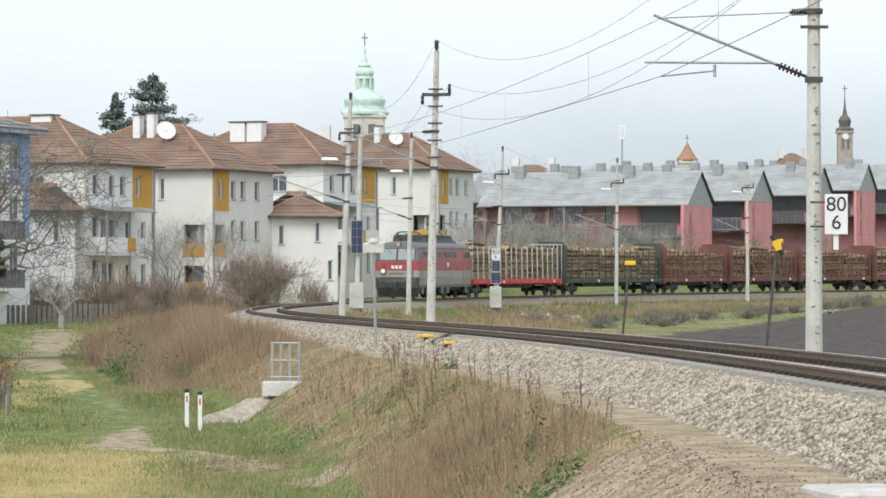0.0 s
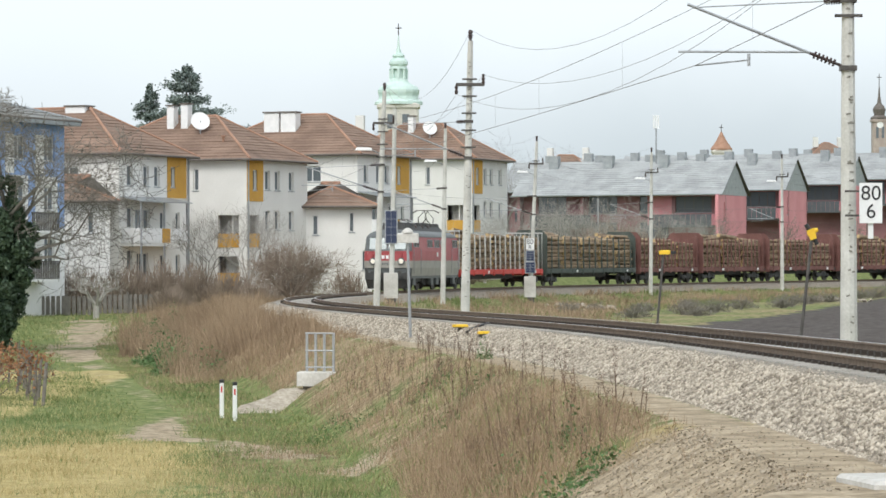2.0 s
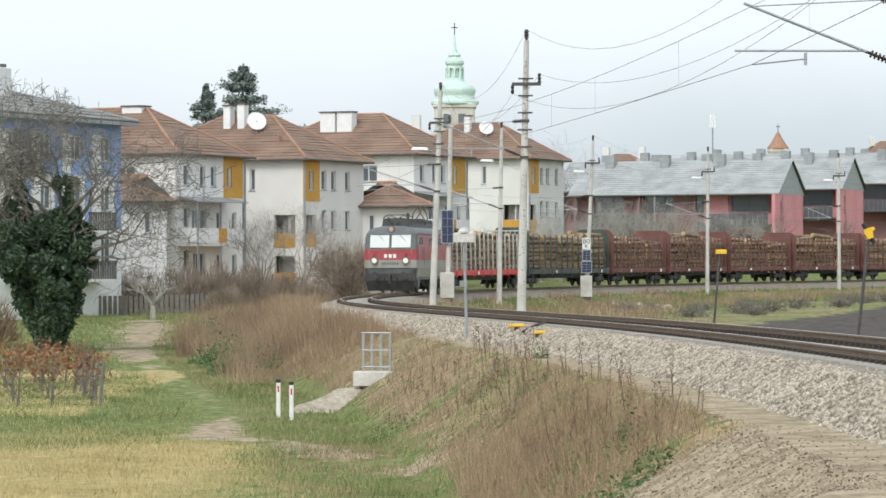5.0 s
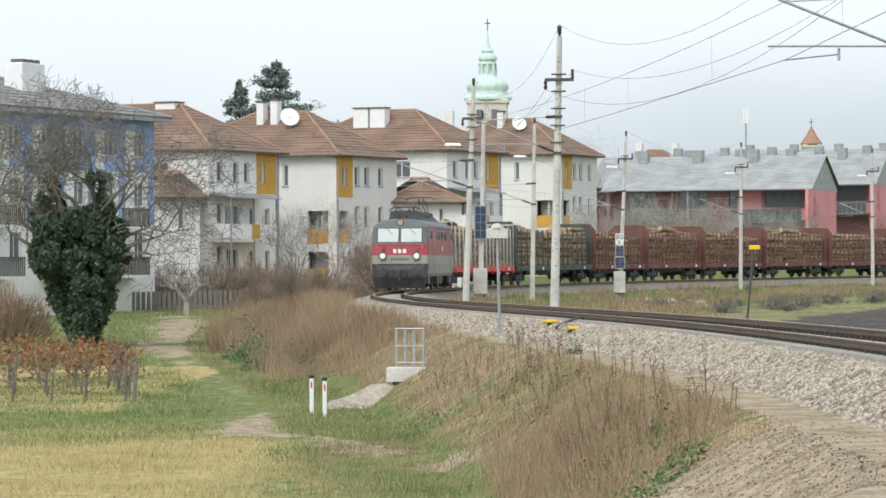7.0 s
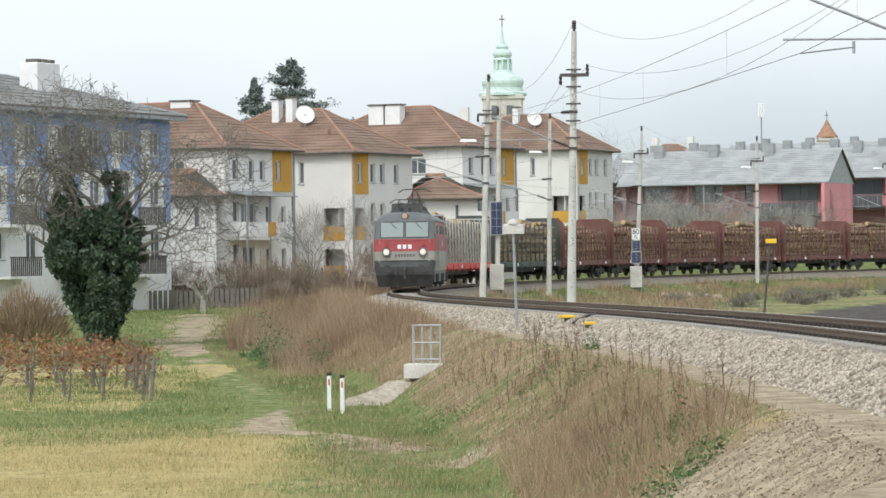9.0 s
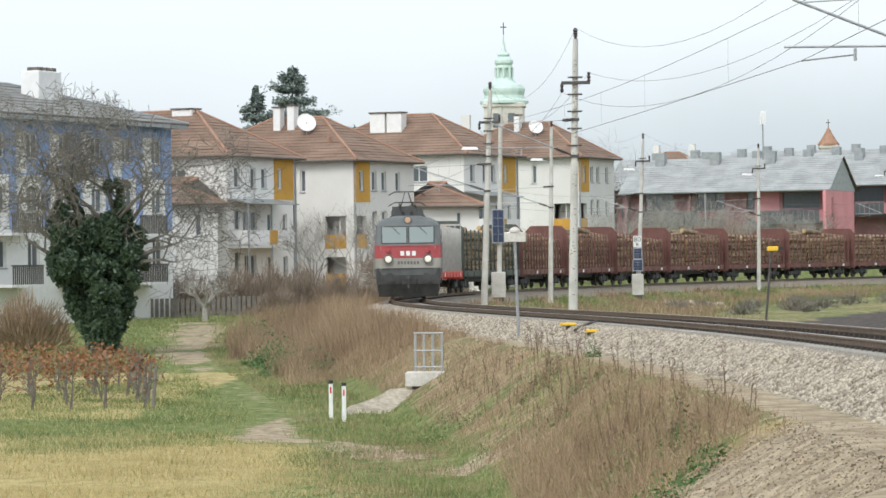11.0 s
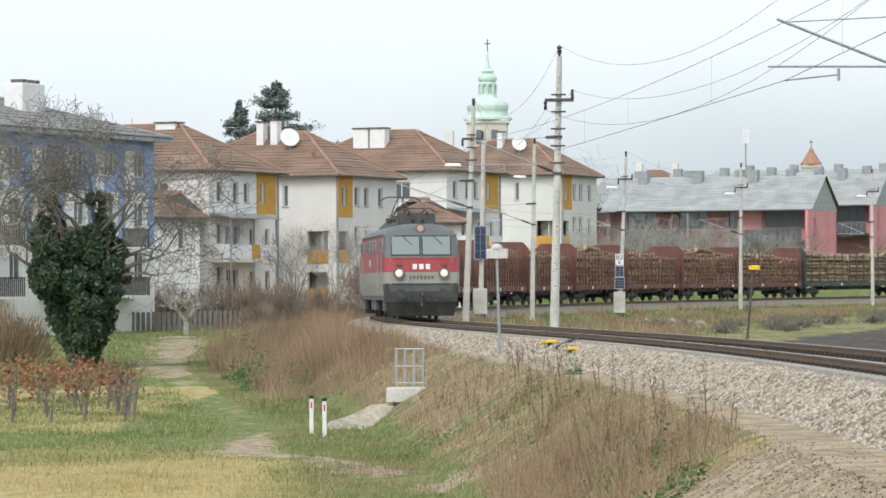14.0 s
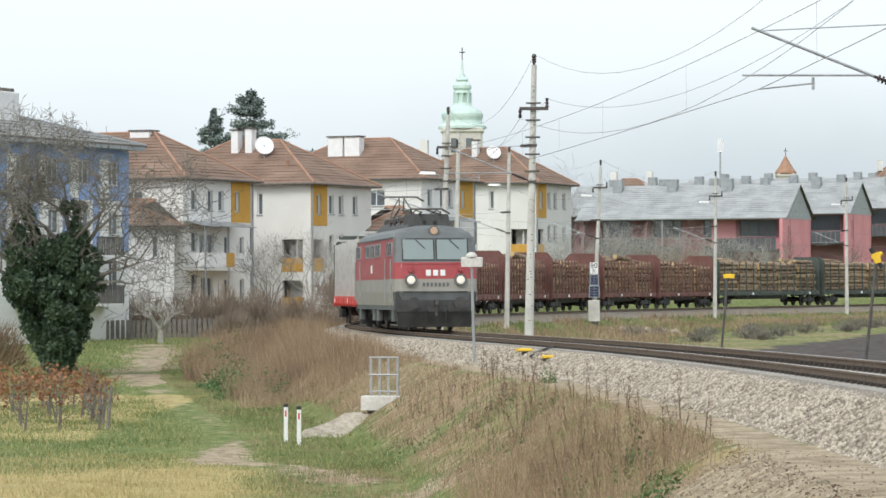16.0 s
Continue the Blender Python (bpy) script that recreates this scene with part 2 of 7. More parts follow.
M_VINE = surf("withered_vine_leaf", (0.15, 0.065, 0.032), (0.34, 0.175, 0.085), 1.5, 0.9, 0, 0.0, island=0.9)
M_WEED = surf("dry_weed", (0.19, 0.13, 0.083), (0.42, 0.31, 0.20), 0.25, 0.95, 0, 0.0, island=0.8)
M_DEADSTALK = surf("dark_dead_stalk", (0.09, 0.06, 0.045), (0.22, 0.145, 0.10), 0.5, 0.95, 0, 0.0, island=0.8)
M_GRASSBLADE = surf("grass_blade", (0.085, 0.135, 0.04), (0.255, 0.285, 0.11), 0.3, 0.9, 0, 0.0, island=0.8)
M_STRAW = surf("straw_blade", (0.36, 0.29, 0.13), (0.56, 0.47, 0.25), 0.4, 0.95, 0, 0.0, island=0.8)
M_NETTLE = surf("green_weed_leaf", (0.05, 0.10, 0.03), (0.12, 0.20, 0.07), 1.0, 0.8, 0, 0.0, island=0.7)
M_SOLAR = surf("solar_cell", (0.02, 0.03, 0.07), (0.05, 0.065, 0.12), 6, 0.2, 0, 0.0)
M_WOOD = surf("weathered_wood", (0.13, 0.12, 0.105), (0.25, 0.23, 0.205), 4, 0.9, 0, 0.3)


# ---- mesh building ----
class Shape:
    """Collects vertices and faces of one mesh; `k` is the material slot."""

    def __init__(self):
        self.v, self.f, self.k = [], [], []

    def face(self, idx, k=0):
        self.f.append(tuple(idx))
        self.k.append(k)

    def poly(self, pts, k=0):
        a = len(self.v)
        self.v += [tuple(p) for p in pts]
        self.face(range(a, a + len(pts)), k)

    def box(self, x0, x1, y0, y1, z0, z1, k=0, m=None, b=0.0):
        """A box; b chamfers its upright edges and top."""
        if b:
            ring = [(x0 + b, y0), (x1 - b, y0), (x1, y0 + b), (x1, y1 - b), (x1 - b, y1), (x0 + b, y1), (x0, y1 - b), (x0, y0 + b)]
            cx, cy = (x0 + x1) / 2, (y0 + y1) / 2
            sx, sy = 1 - 2 * b / max(x1 - x0, 1e-6), 1 - 2 * b / max(y1 - y0, 1e-6)
            rings = [[(x, y, z0) for x, y in ring], [(x, y, z1 - b) for x, y in ring], [(cx + (x - cx) * sx, cy + (y - cy) * sy, z1) for x, y in ring]]
            self.rings(rings, k, m=m)
            return
        p = [(x, y, z) for z in (z0, z1) for x, y in ((x0, y0), (x1, y0), (x1, y1), (x0, y1))]
        if m is not None:
            p = [tuple(m @ Vector(q)) for q in p]
        a = len(self.v)
        self.v += p
        for q in ((0, 3, 2, 1), (4, 5, 6, 7), (0, 1, 5, 4), (1, 2, 6, 5), (2, 3, 7, 6), (3, 0, 4, 7)):
            self.face([a + i for i in q], k)

    def rings(self, rings, k=0, caps=True, m=None):
        a, n = len(self.v), len(rings[0])
        for r in rings:
            self.v += [tuple(m @ Vector(p)) if m is not None else tuple(p) for p in r]
        for j in range(len(rings) - 1):
            for i in range(n):
                i2 = (i + 1) % n
                self.face((a + j * n + i, a + j * n + i2, a + (j + 1) * n + i2, a + (j + 1) * n + i), k)
        if caps:
            self.face([a + i for i in reversed(range(n))], k)
            self.face([a + (len(rings) - 1) * n + i for i in range(n)], k)

    def rod(self, p, q, r0, r1=None, n=8, k=0, caps=True, kcap=None):
        p, q = Vector(p), Vector(q)
        r1 = r0 if r1 is None else r1
        d = (q - p).normalized()
        a = d.orthogonal().normalized()
        b = d.cross(a)
        s = len(self.v)
        for c, r in ((p, r0), (q, r1)):
            self.v += [tuple(c + r * (math.cos(2 * math.pi * i / n) * a + math.sin(2 * math.pi * i / n) * b)) for i in range(n)]
        for i in range(n):
            j = (i + 1) % n
            self.face((s + i, s + j, s + n + j, s + n + i), k)
        if caps:
            kc = k if kcap is None else kcap
            self.face([s + i for i in reversed(range(n))], kc)
            self.face([s + n + i for i in range(n)], kc)

    def tube(self, pts, r, n=5):
        """A thin round wire through points that lie nearly in one line."""
        d = (pts[-1] - pts[0]).normalized()
        a = d.orthogonal().normalized()
        b = d.cross(a)
        self.rings([[p + r * (math.cos(2 * math.pi * i / n) * a + math.sin(2 * math.pi * i / n) * b) for i in range(n)] for p in pts])

    def lathe(self, prof, n=16, k=0, at=(0, 0, 0)):
        """prof: (radius, z) from the bottom up."""
        self.rings([[(at[0] + r * math.cos(2 * math.pi * i / n), at[1] + r * math.sin(2 * math.pi * i / n), at[2] + z) for i in range(n)] for r, z in prof], k)

    def data(self, name, mats):
        me = bpy.data.meshes.new(name)
        me.from_pydata(self.v, [], self.f)
        for m in mats if isinstance(mats, (list, tuple)) else (mats,):
            me.materials.append(m)
        me.polygons.foreach_set("material_index", self.k)
        me.validate()
        me.update()
        return me


def part(name, shape, mats, parent=None, label="", at=None):
    if name in ("wall", "side_wall", "wall_panel", "window"):
        weld(shape)
    me = shape if isinstance(shape, bpy.types.Mesh) else shape.data(name, mats)
    ob = new(name, me)
    if parent is not None:
        ob.parent = parent
    if at is not None:
        ob.matrix_basis = at
    if label:
        ob["label"] = label
    return ob


def weld(shape):
    """Joins the blocks of a wall at their common corners."""
    seen, index = {}, []
    for v in shape.v:
        index.append(seen.setdefault(tuple(round(c, 3) for c in v), len(seen)))
    shape.v = list(seen)
    shape.f = [tuple(index[i] for i in f) for f in shape.f]


def thing(name, m, label, category, group="", kind=""):
    ob = new(name)
    ob.matrix_basis = m
    return tagged(ob, label, category, group, kind)


def fast_mesh(name, verts, faces, mats, index=None):
    """verts (n, 3), faces (m, 3 or 4) as arrays."""
    me = bpy.data.meshes.new(name)
    k = faces.shape[1]
    me.vertices.add(len(verts))
    me.vertices.foreach_set("co", np.asarray(verts, np.float32).ravel())
    me.loops.add(faces.size)
    me.loops.foreach_set("vertex_index", np.asarray(faces, np.int32).ravel())
    me.polygons.add(len(faces))
    me.polygons.foreach_set("loop_start", np.arange(0, faces.size, k, dtype=np.int32))
    for m in mats if isinstance(mats, (list, tuple)) else (mats,):
        me.materials.append(m)
    if index is not None:
        me.polygons.foreach_set("material_index", np.asarray(index, np.int32))
    me.update(calc_edges=True)
    return me


# ---- the line of the railway: curvature along its length, and its heights ----
STEP = 1.0
U = np.arange(0, 521, STEP)
KAPPA = np.interp(U, np.linspace(0, 470, 12), [-0.00036, -0.00185, -0.00102, 0.00317, 0.00460, 0.00346, 0.00402, 0.00495, 0.00499, 0.00499, 0.00499, 0.00499])
TH = -0.04382 + np.concatenate([[0], np.cumsum((KAPPA[1:] + KAPPA[:-1]) / 2)])
CXL = 6.616 + np.concatenate([[0], np.cumsum((np.sin(TH[1:]) + np.sin(TH[:-1])) / 2)])
CYL = 28.631 + np.concatenate([[0], np.cumsum((np.cos(TH[1:]) + np.cos(TH[:-1])) / 2)])
back = np.arange(-70, 0, STEP)
CXL = np.concatenate([CXL[0] + back * math.sin(TH[0]), CXL])
CYL = np.concatenate([CYL[0] + back * math.cos(TH[0]), CYL])
TH = np.concatenate([np.full(len(back), TH[0]), TH])
U = np.concatenate([back, U])
RZ = EYE[2] + np.interp(U, np.linspace(0, 470, 6), [-1.08905, -1.54630, -1.66850, -1.53050, -1.19691, -0.86332])
RZ = np.convolve(np.pad(RZ, 20, mode="edge"), np.ones(41) / 41, "valid")


def line(u, off=0.0, dz=0.0):
    """A point `off` metres to the inner side of the track's axis, and the track's direction there."""
    x, y, z, th = (float(np.interp(u, U, a)) for a in (CXL, CYL, RZ, TH))
    return Vector((x + off * math.cos(th), y - off * math.sin(th), z + dz)), th


def sweep(prof, u0, u1, step=1.0, closed=True):
    """Vertices and faces of a profile (offset, height, slot) swept along the line."""
    us = np.arange(u0, u1 + 1e-6, step)
    s = Shape()
    n = len(prof)
    for u in us:
        for o, h, _ in prof:
            s.v.append(tuple(line(u, o, h)[0]))
    for j in range(len(us) - 1):
        for i in range(n if closed else n - 1):
            i2 = (i + 1) % n
            s.face((j * n + i, j * n + i2, (j + 1) * n + i2, (j + 1) * n + i), prof[i][2])
    return s


# ---- ground ----
def nearest(x, y):
    """For arrays of places: offset from the track's axis (inner side positive), place along it and rail height."""
    x, y = np.asarray(x, float).ravel(), np.asarray(y, float).ravel()
    off, along, rz = np.empty_like(x), np.empty_like(x), np.empty_like(x)
    for a in range(0, len(x), 4000):
        dx, dy = x[a:a + 4000, None] - CXL[None], y[a:a + 4000, None] - CYL[None]
        i = np.argmin(dx * dx + dy * dy, axis=1)
        j = np.arange(len(i))
        off[a:a + 4000] = dx[j, i] * np.cos(TH[i]) - dy[j, i] * np.sin(TH[i])
        along[a:a + 4000], rz[a:a + 4000] = U[i], RZ[i]
        ahead = dx[j, i] * np.sin(TH[i]) + dy[j, i] * np.cos(TH[i])
        far = np.where(np.abs(ahead) < 1.0, np.abs(off[a:a + 4000]), np.hypot(dx[j, i], dy[j, i]))
        off[a:a + 4000] = np.where(off[a:a + 4000] < 0, -far, far)
        along[a:a + 4000] += np.clip(ahead, -0.6, 0.6)
        rz[a:a + 4000] = np.interp(along[a:a + 4000], U, RZ)
    return off, along, rz


def ripple(x, y, wave, seed):
    """Smooth pseudo-random waves over the plan."""
    r = np.random.RandomState(seed)
    out = np.zeros_like(x)
    for k in range(7):
        a, ph, w = r.uniform(0, 2 * math.pi), r.uniform(0, 6.28), wave * r.uniform(0.6, 1.7)
        out += np.sin((x * math.cos(a) + y * math.sin(a)) * 2 * math.pi / w + ph)
    return out / 7


def ground_height(x, y):
    x, y = np.asarray(x, float).ravel(), np.asarray(y, float).ravel()
    off, along, rz = nearest(x, y)
    low = np.interp(y, [0, 60, 92, 150, 205, 240, 300, 420, 800, 2000], [-2.1, -2.2, -2.37, -2.15, -1.3, -0.5, 0.6, 1.6, 3.0, 4.0])
    low = low + np.interp(x, [-60, -25, -10], [0.5, 0.1, 0])
    inn = np.interp(y, [0, 60, 120, 220, 300, 360], [-0.9, -1.1, -1.35, -1.4, -1.1, -0.6])
    bench = np.where(off < 0, rz - 0.74, rz - 0.70)
    wide = np.where(off < 0, 3.55, 3.3)
    wide = wide + np.where(off < 0, np.clip((2 - along) * 0.3, 0, 9), 0)
    a = np.maximum(np.abs(off) - wide, 0)
    a = np.sqrt(a * a + 0.09) - 0.3
    base = np.where(off < 0, low, inn)
    z = np.clip(base, bench - a / 1.55, bench + a / 3.0)
    rough = ripple(x, y, 6, 3) * 0.10 + ripple(x, y, 1.8, 4) * 0.05
    z = z + rough * np.clip((np.abs(off) - 3.8) / 2.0, 0, 1) * np.clip(along / 12, 0.25, 1)
    return np.where(np.abs(off) < 2.6, np.minimum(z, rz - 0.62), z)


def ground_at(x, y):
    return float(ground_height([x], [y])[0])


TRAIL = ((-21.5, 193), (-16.8, 147), (-12.4, 119), (-9.3, 100.6), (-8.0, 91), (-7.5, 80), (-5.6, 77), (-3.8, 71), (-1.8, 64.5))


def to_trail(x, y, pts=TRAIL):
    best = np.full(len(x), 1e9)
    for (ax, ay), (bx, by) in zip(pts, pts[1:]):
        t = np.clip(((x - ax) * (bx - ax) + (y - ay) * (by - ay)) / ((bx - ax) ** 2 + (by - ay) ** 2), 0, 1)
        best = np.minimum(best, np.hypot(x - ax - t * (bx - ax), y - ay - t * (by - ay)))
    return best


def make_ground():
    xs = np.concatenate([[-4000, -1500, -600, -250, -120, -80], np.arange(-60, -16, 1.0), np.arange(-16, -6, 0.5), np.arange(-6, 8, 0.2), np.arange(8, 10, 0.5), np.arange(10, 70, 1.2), [75, 90, 120, 200, 350, 700, 1500, 4000]])
    ys = np.concatenate([[-2000, -500, -120, -40, 0, 12], np.arange(20, 80, 0.3), np.arange(80, 130, 0.6), np.arange(130, 270, 1.0), np.arange(270, 420, 2.5), [440, 480, 560, 700, 1000, 1800, 4800]])
    gx, gy = np.meshgrid(xs, ys)
    x, y = gx.ravel(), gy.ravel()
    z = ground_height(x, y)
    off, along, rz = nearest(x, y)
    nx, ny = len(xs), len(ys)
    i = (np.arange(ny - 1)[:, None] * nx + np.arange(nx - 1)[None]).ravel()
    me = fast_mesh("ground", np.stack([x, y, z], 1), np.stack([i, i + 1, i + nx + 1, i + nx], 1), M_GROUND)
    trail = np.clip(1.25 - to_trail(x, y) / np.interp(y, [60, 82, 90, 100, 135, 150], [1.3, 1.2, 0.6, 0.6, 1.0, 2.2]), 0, 1)
    trail *= np.interp(y, [70, 80, 95, 128, 140], [1.0, 0.95, 0.5, 0.45, 1.0]) * np.clip(0.85 + 1.6 * ripple(x, y, 5, 9), 0, 1)
    bench = np.clip(1.25 - np.abs(off + 3.15) / 0.65, 0, 1) * (along < 130)
    mound = np.clip((12.8 - along + 1.5 * ripple(x, y, 3, 8)) / 2, 0, 1) * (off < -2) * np.clip((off + 6.2) / 0.8, 0, 1)
    slope = np.clip((-off - 3.3) / 0.7, 0, 1) * np.clip((z - np.interp(y, [60, 92, 150, 200], [-2.15, -2.3, -2.1, -1.4])) / 0.5, 0, 1) * (along < 215)
    plough = ((x > 9 + (y - 165) * 0.2) & (off > 5.5) | (off > 9) & (y < 150)) * (y < 340) * (off > 0)
    inner_brown = (0.42 + 0.4 * ripple(x, y, 14, 77)) * (off > 3)
    dry = np.clip((83 - y + 5 * ripple(x, y, 9, 53)) / 13, 0, 1) * np.clip((-4.0 - x) / 4, 0, 1) * 0.95 + 0.15
    dry = np.maximum(dry, 0.8 * (y > 92) * (y < 128) * (x < -12.2))
    dry = np.where(off > 0, 0.1, dry)
    dry = np.maximum(dry, 0.7 * (y < 42))
    cover = np.stack([np.maximum(np.maximum(trail, bench * 0.9), mound), np.maximum(slope * np.clip(0.8 + 0.5 * ripple(x, y, 4, 12), 0.3, 1), inner_brown), plough * 1.0, dry], 1)
    at = me.color_attributes.new("cover", "FLOAT_COLOR", "POINT")
    at.data.foreach_set("color", cover.astype(np.float32).ravel())
    for p in me.polygons:
        p.use_smooth = True
    tagged(new("ground", me), "winter grass, trodden earth paths and ploughed field", "ground", kind="structure")


make_ground()


# ---- railway ----
def make_track():
    bed = sweep([(-2.75, -0.78, 0), (-1.75, -0.30, 0), (-1.38, -0.245, 0), (-1.2, -0.206, 0), (-0.6, -0.206, 0), (-0.5, -0.25, 0), (0.5, -0.25, 0), (0.6, -0.198, 0), (1.2, -0.195, 0), (1.75, -0.28, 0), (2.7, -0.76, 0), (2.7, -1.2, 0), (-2.75, -1.2, 0)], -69, 515, 1.0)
    tagged(part("ballast_bed", bed, M_BALLAST), "pale crushed stone ballast under the railway track", "ballast", kind="structure")
    track = thing("railway_track", Matrix.Identity(4), "curved railway track with rusty rails on concrete sleepers", "railway track", kind="structure")
    for side, dz in ((-0.755, -0.044), (0.755, 0.0)):
        o = side
        prof = [(o - 0.075, -0.172, 0), (o - 0.075, -0.155, 0), (o - 0.012, -0.14, 0), (o - 0.012, -0.045, 0), (o - 0.036, -0.035, 0), (o - 0.036, -0.008, 0), (o - 0.028, 0.0, 1),
                (o + 0.028, 0.0, 0), (o + 0.036, -0.008, 0), (o + 0.036, -0.035, 0), (o + 0.012, -0.045, 0), (o + 0.012, -0.14, 0), (o + 0.075, -0.155, 0), (o + 0.075, -0.172, 0)]
        part("rail", sweep([(a, b + dz, c) for a, b, c in prof], -69, 515, 1.0), [M_RUST, M_RAILTOP], track)
    one = Shape()
    one.rings([[(-1.3, -0.13, -0.39), (1.3, -0.13, -0.39), (1.3, 0.13, -0.39), (-1.3, 0.13, -0.39)], [(-1.28, -0.1, -0.20), (1.28, -0.1, -0.185), (1.28, 0.1, -0.185), (-1.28, 0.1, -0.20)]])
    for o, dz in ((-0.755, -0.044), (0.755, 0.0)):
        for s in (-1, 1):
            one.box(o + s * 0.13 - 0.06, o + s * 0.13 + 0.06, -0.075, 0.075, -0.2 + dz, -0.105 + dz, 1)
    me = one.data("sleeper", [M_SLEEPER, M_CLIP])
    for i in range(300):
        p, th = line(4 + 0.6 * i)
        ob = part("sleeper", me, None, track)
        ob.matrix_basis = Matrix.Translation(p) @ pose(0, 0, 0, 0, 0, -math.degrees(th) + random.uniform(-0.4, 0.4))
    rest = Shape()
    for i in range(300, 780):
        p, th = line(4 + 0.6 * i)
        rest.box(-1.3, 1.3, -0.12, 0.12, -0.35, -0.18, 0, Matrix.Translation(p) @ pose(0, 0, 0, 0, 0, -math.degrees(th)))
    tagged(part("sleeper_row", rest, M_SLEEPER, track), kind="stuff")


make_track()


# ---- the train ----
def wheelset(sh, y, r=0.46):
    for x in (-0.755, 0.755):
        sh.rod((x - 0.06, y, r), (x + 0.06, y, r), r, n=18)
        sh.rod((x * 1.1 - 0.03, y, r), (x * 1.1 + 0.03, y, r), r * 0.35, n=10)
    sh.rod((-0.8, y, r), (0.8, y, r), 0.08, n=8)


def bogie(parent, y, base=1.8, r=0.46, mat=None):
    b = Shape()
    for x in (-1.02, 1.02):
        b.box(x - 0.09, x + 0.09, y - base / 2 - 0.35, y + base / 2 + 0.35, r - 0.05, r + 0.22, b=0.03)
        for yy in (y - base / 2, y + base / 2):
            b.box(x - 0.14, x + 0.14, yy - 0.17, yy + 0.17, r - 0.17, r + 0.2, b=0.03)
        b.box(x - 0.12, x + 0.12, y - 0.3, y + 0.3, r - 0.1, r + 0.35)
    b.box(-1.0, 1.0, y - 0.2, y + 0.2, r, r + 0.3)
    bo = part("bogie", b, mat or M_LOCO_BLACK, parent)
    for yy in (y - base / 2, y + base / 2):
        w = Shape()
        wheelset(w, yy, r)
        part("wheelset", w, M_DARKSTEEL, bo)


def buffers(parent, y, s):
    for x in (-0.87, 0.87):
        b = Shape()
        b.rod((x, y - s * 0.62, 1.05), (x, y - s * 0.2, 1.05), 0.11, n=10)
        b.rod((x, y - s * 0.2, 1.05), (x, y - s * 0.06, 1.05), 0.07, n=10)
        b.rod((x, y - s * 0.06, 1.05), (x, y, 1.05), 0.22, n=14)
        part("buffer", b, M_LOCO_BLACK, parent)
    h = Shape()
    h.box(-0.06, 0.06, y - s * 0.6 if s > 0 else y, y if s > 0 else y + 0.6, 0.98, 1.12)
    h.box(-0.035, 0.035, y - s * 0.25 - 0.05, y - s * 0.25 + 0.05, 0.55, 1.0)
    part("coupling_hook", h, M_DARKSTEEL, parent)


LEVELS = ((0.95, 1.52, 7.58), (1.46, 1.58, 7.68), (1.94, 1.58, 7.70), (2.55, 1.57, 7.66), (3.48, 1.50, 7.36), (3.68, 1.38, 7.14), (3.84, 1.08, 6.92), (3.95, 0.55, 6.6))


def outline(w, f, z):
    q = [(w, f - 0.26), (w - 0.08, f - 0.10), (0.8 * w, f), (-0.8 * w, f), (-w + 0.08, f - 0.10), (-w, f - 0.26)]
    return [(x, y, z) for x, y in q] + [(-x, -y, z) for x, y in q]


def nose(x, z):
    """How far forward the cab's front stands at that place."""
    zs = [a[0] for a in LEVELS]
    f, w = np.interp(z, zs, [a[2] for a in LEVELS]), np.interp(z, zs, [a[1] for a in LEVELS])
    return float(f - 0.10 * max(0.0, (abs(x) - 0.8 * w) / (0.2 * w - 0.08)))


def nose_plate(sh, x0, x1, z0, z1, s, d=0.02, k=0, n=4):
    """A thin plate that lies on the cab's front; s is 1 for the leading and -1 for the rear cab."""
    for i in range(n):
        a, b = x0 + (x1 - x0) * i / n, x0 + (x1 - x0) * (i + 1) / n
        out = [(x, s * (nose(x, z) + d), z) for x, z in ((a, z0), (b, z0), (b, z1), (a, z1))]
        inn = [(x, s * (nose(x, z) - 0.05), z) for x, z in ((a, z0), (b, z0), (b, z1), (a, z1))]
        o = len(sh.v)
        sh.v += out + inn
        for q in ((0, 1, 2, 3), (4, 5, 1, 0), (5, 6, 2, 1), (6, 7, 3, 2), (7, 4, 0, 3)):
            sh.face([o + j for j in q], k)


def pantograph(parent, y, height):
    raised = height > 4.8
    p = Shape()
    for x in (-0.5, 0.5):
        p.box(x - 0.04, x + 0.04, y - 0.9, y + 0.9, 4.22, 4.3)
    for yy in (y - 0.86, y + 0.86):
        p.box(-0.54, 0.54, yy - 0.035, yy + 0.035, 4.225, 4.295)
    pan = part("pantograph", p, M_DARKSTEEL, parent, "raised iron pantograph" if raised else "folded iron pantograph")
    for x in (-0.5, 0.5):
        for yy in (y - 0.8, y + 0.8):
            foot = Shape()
            foot.rod((x, yy, 3.9), (x, yy, 4.24), 0.07, n=8)
            part("insulator_foot", foot, M_INSUL, pan)
    elbow = 4.3 + (height - 4.3) * 0.5
    reach, mid, head = (1.15, 0.5, 0.22) if raised else (1.5, 0.8, 0.9)
    for x in (-0.45, 0.45):
        for s in (-1, 1):
            lower, upper = Shape(), Shape()
            lower.rod((x, y + s * 0.2, 4.28), (x * mid, y + s * (0.2 + reach), elbow), 0.035, n=6)
            upper.rod((x * mid, y + s * (0.2 + reach), elbow), (x * head, y, height - 0.05), 0.025, n=6)
            part("lower_arm", lower, M_DARKSTEEL, pan)
            part("upper_arm", upper, M_DARKSTEEL, pan)
    for yy in (-0.14, 0.14):
        strip = Shape()
        strip.rings([[(x, y + yy + 0.03 * math.cos(1.0472 * k), z + 0.03 * math.sin(1.0472 * k)) for k in range(6)] for x, z in ((-0.9, height - 0.17), (-0.6, height), (0.6, height), (0.9, height - 0.17))])
        part("contact_strip", strip, M_DARKSTEEL, pan)


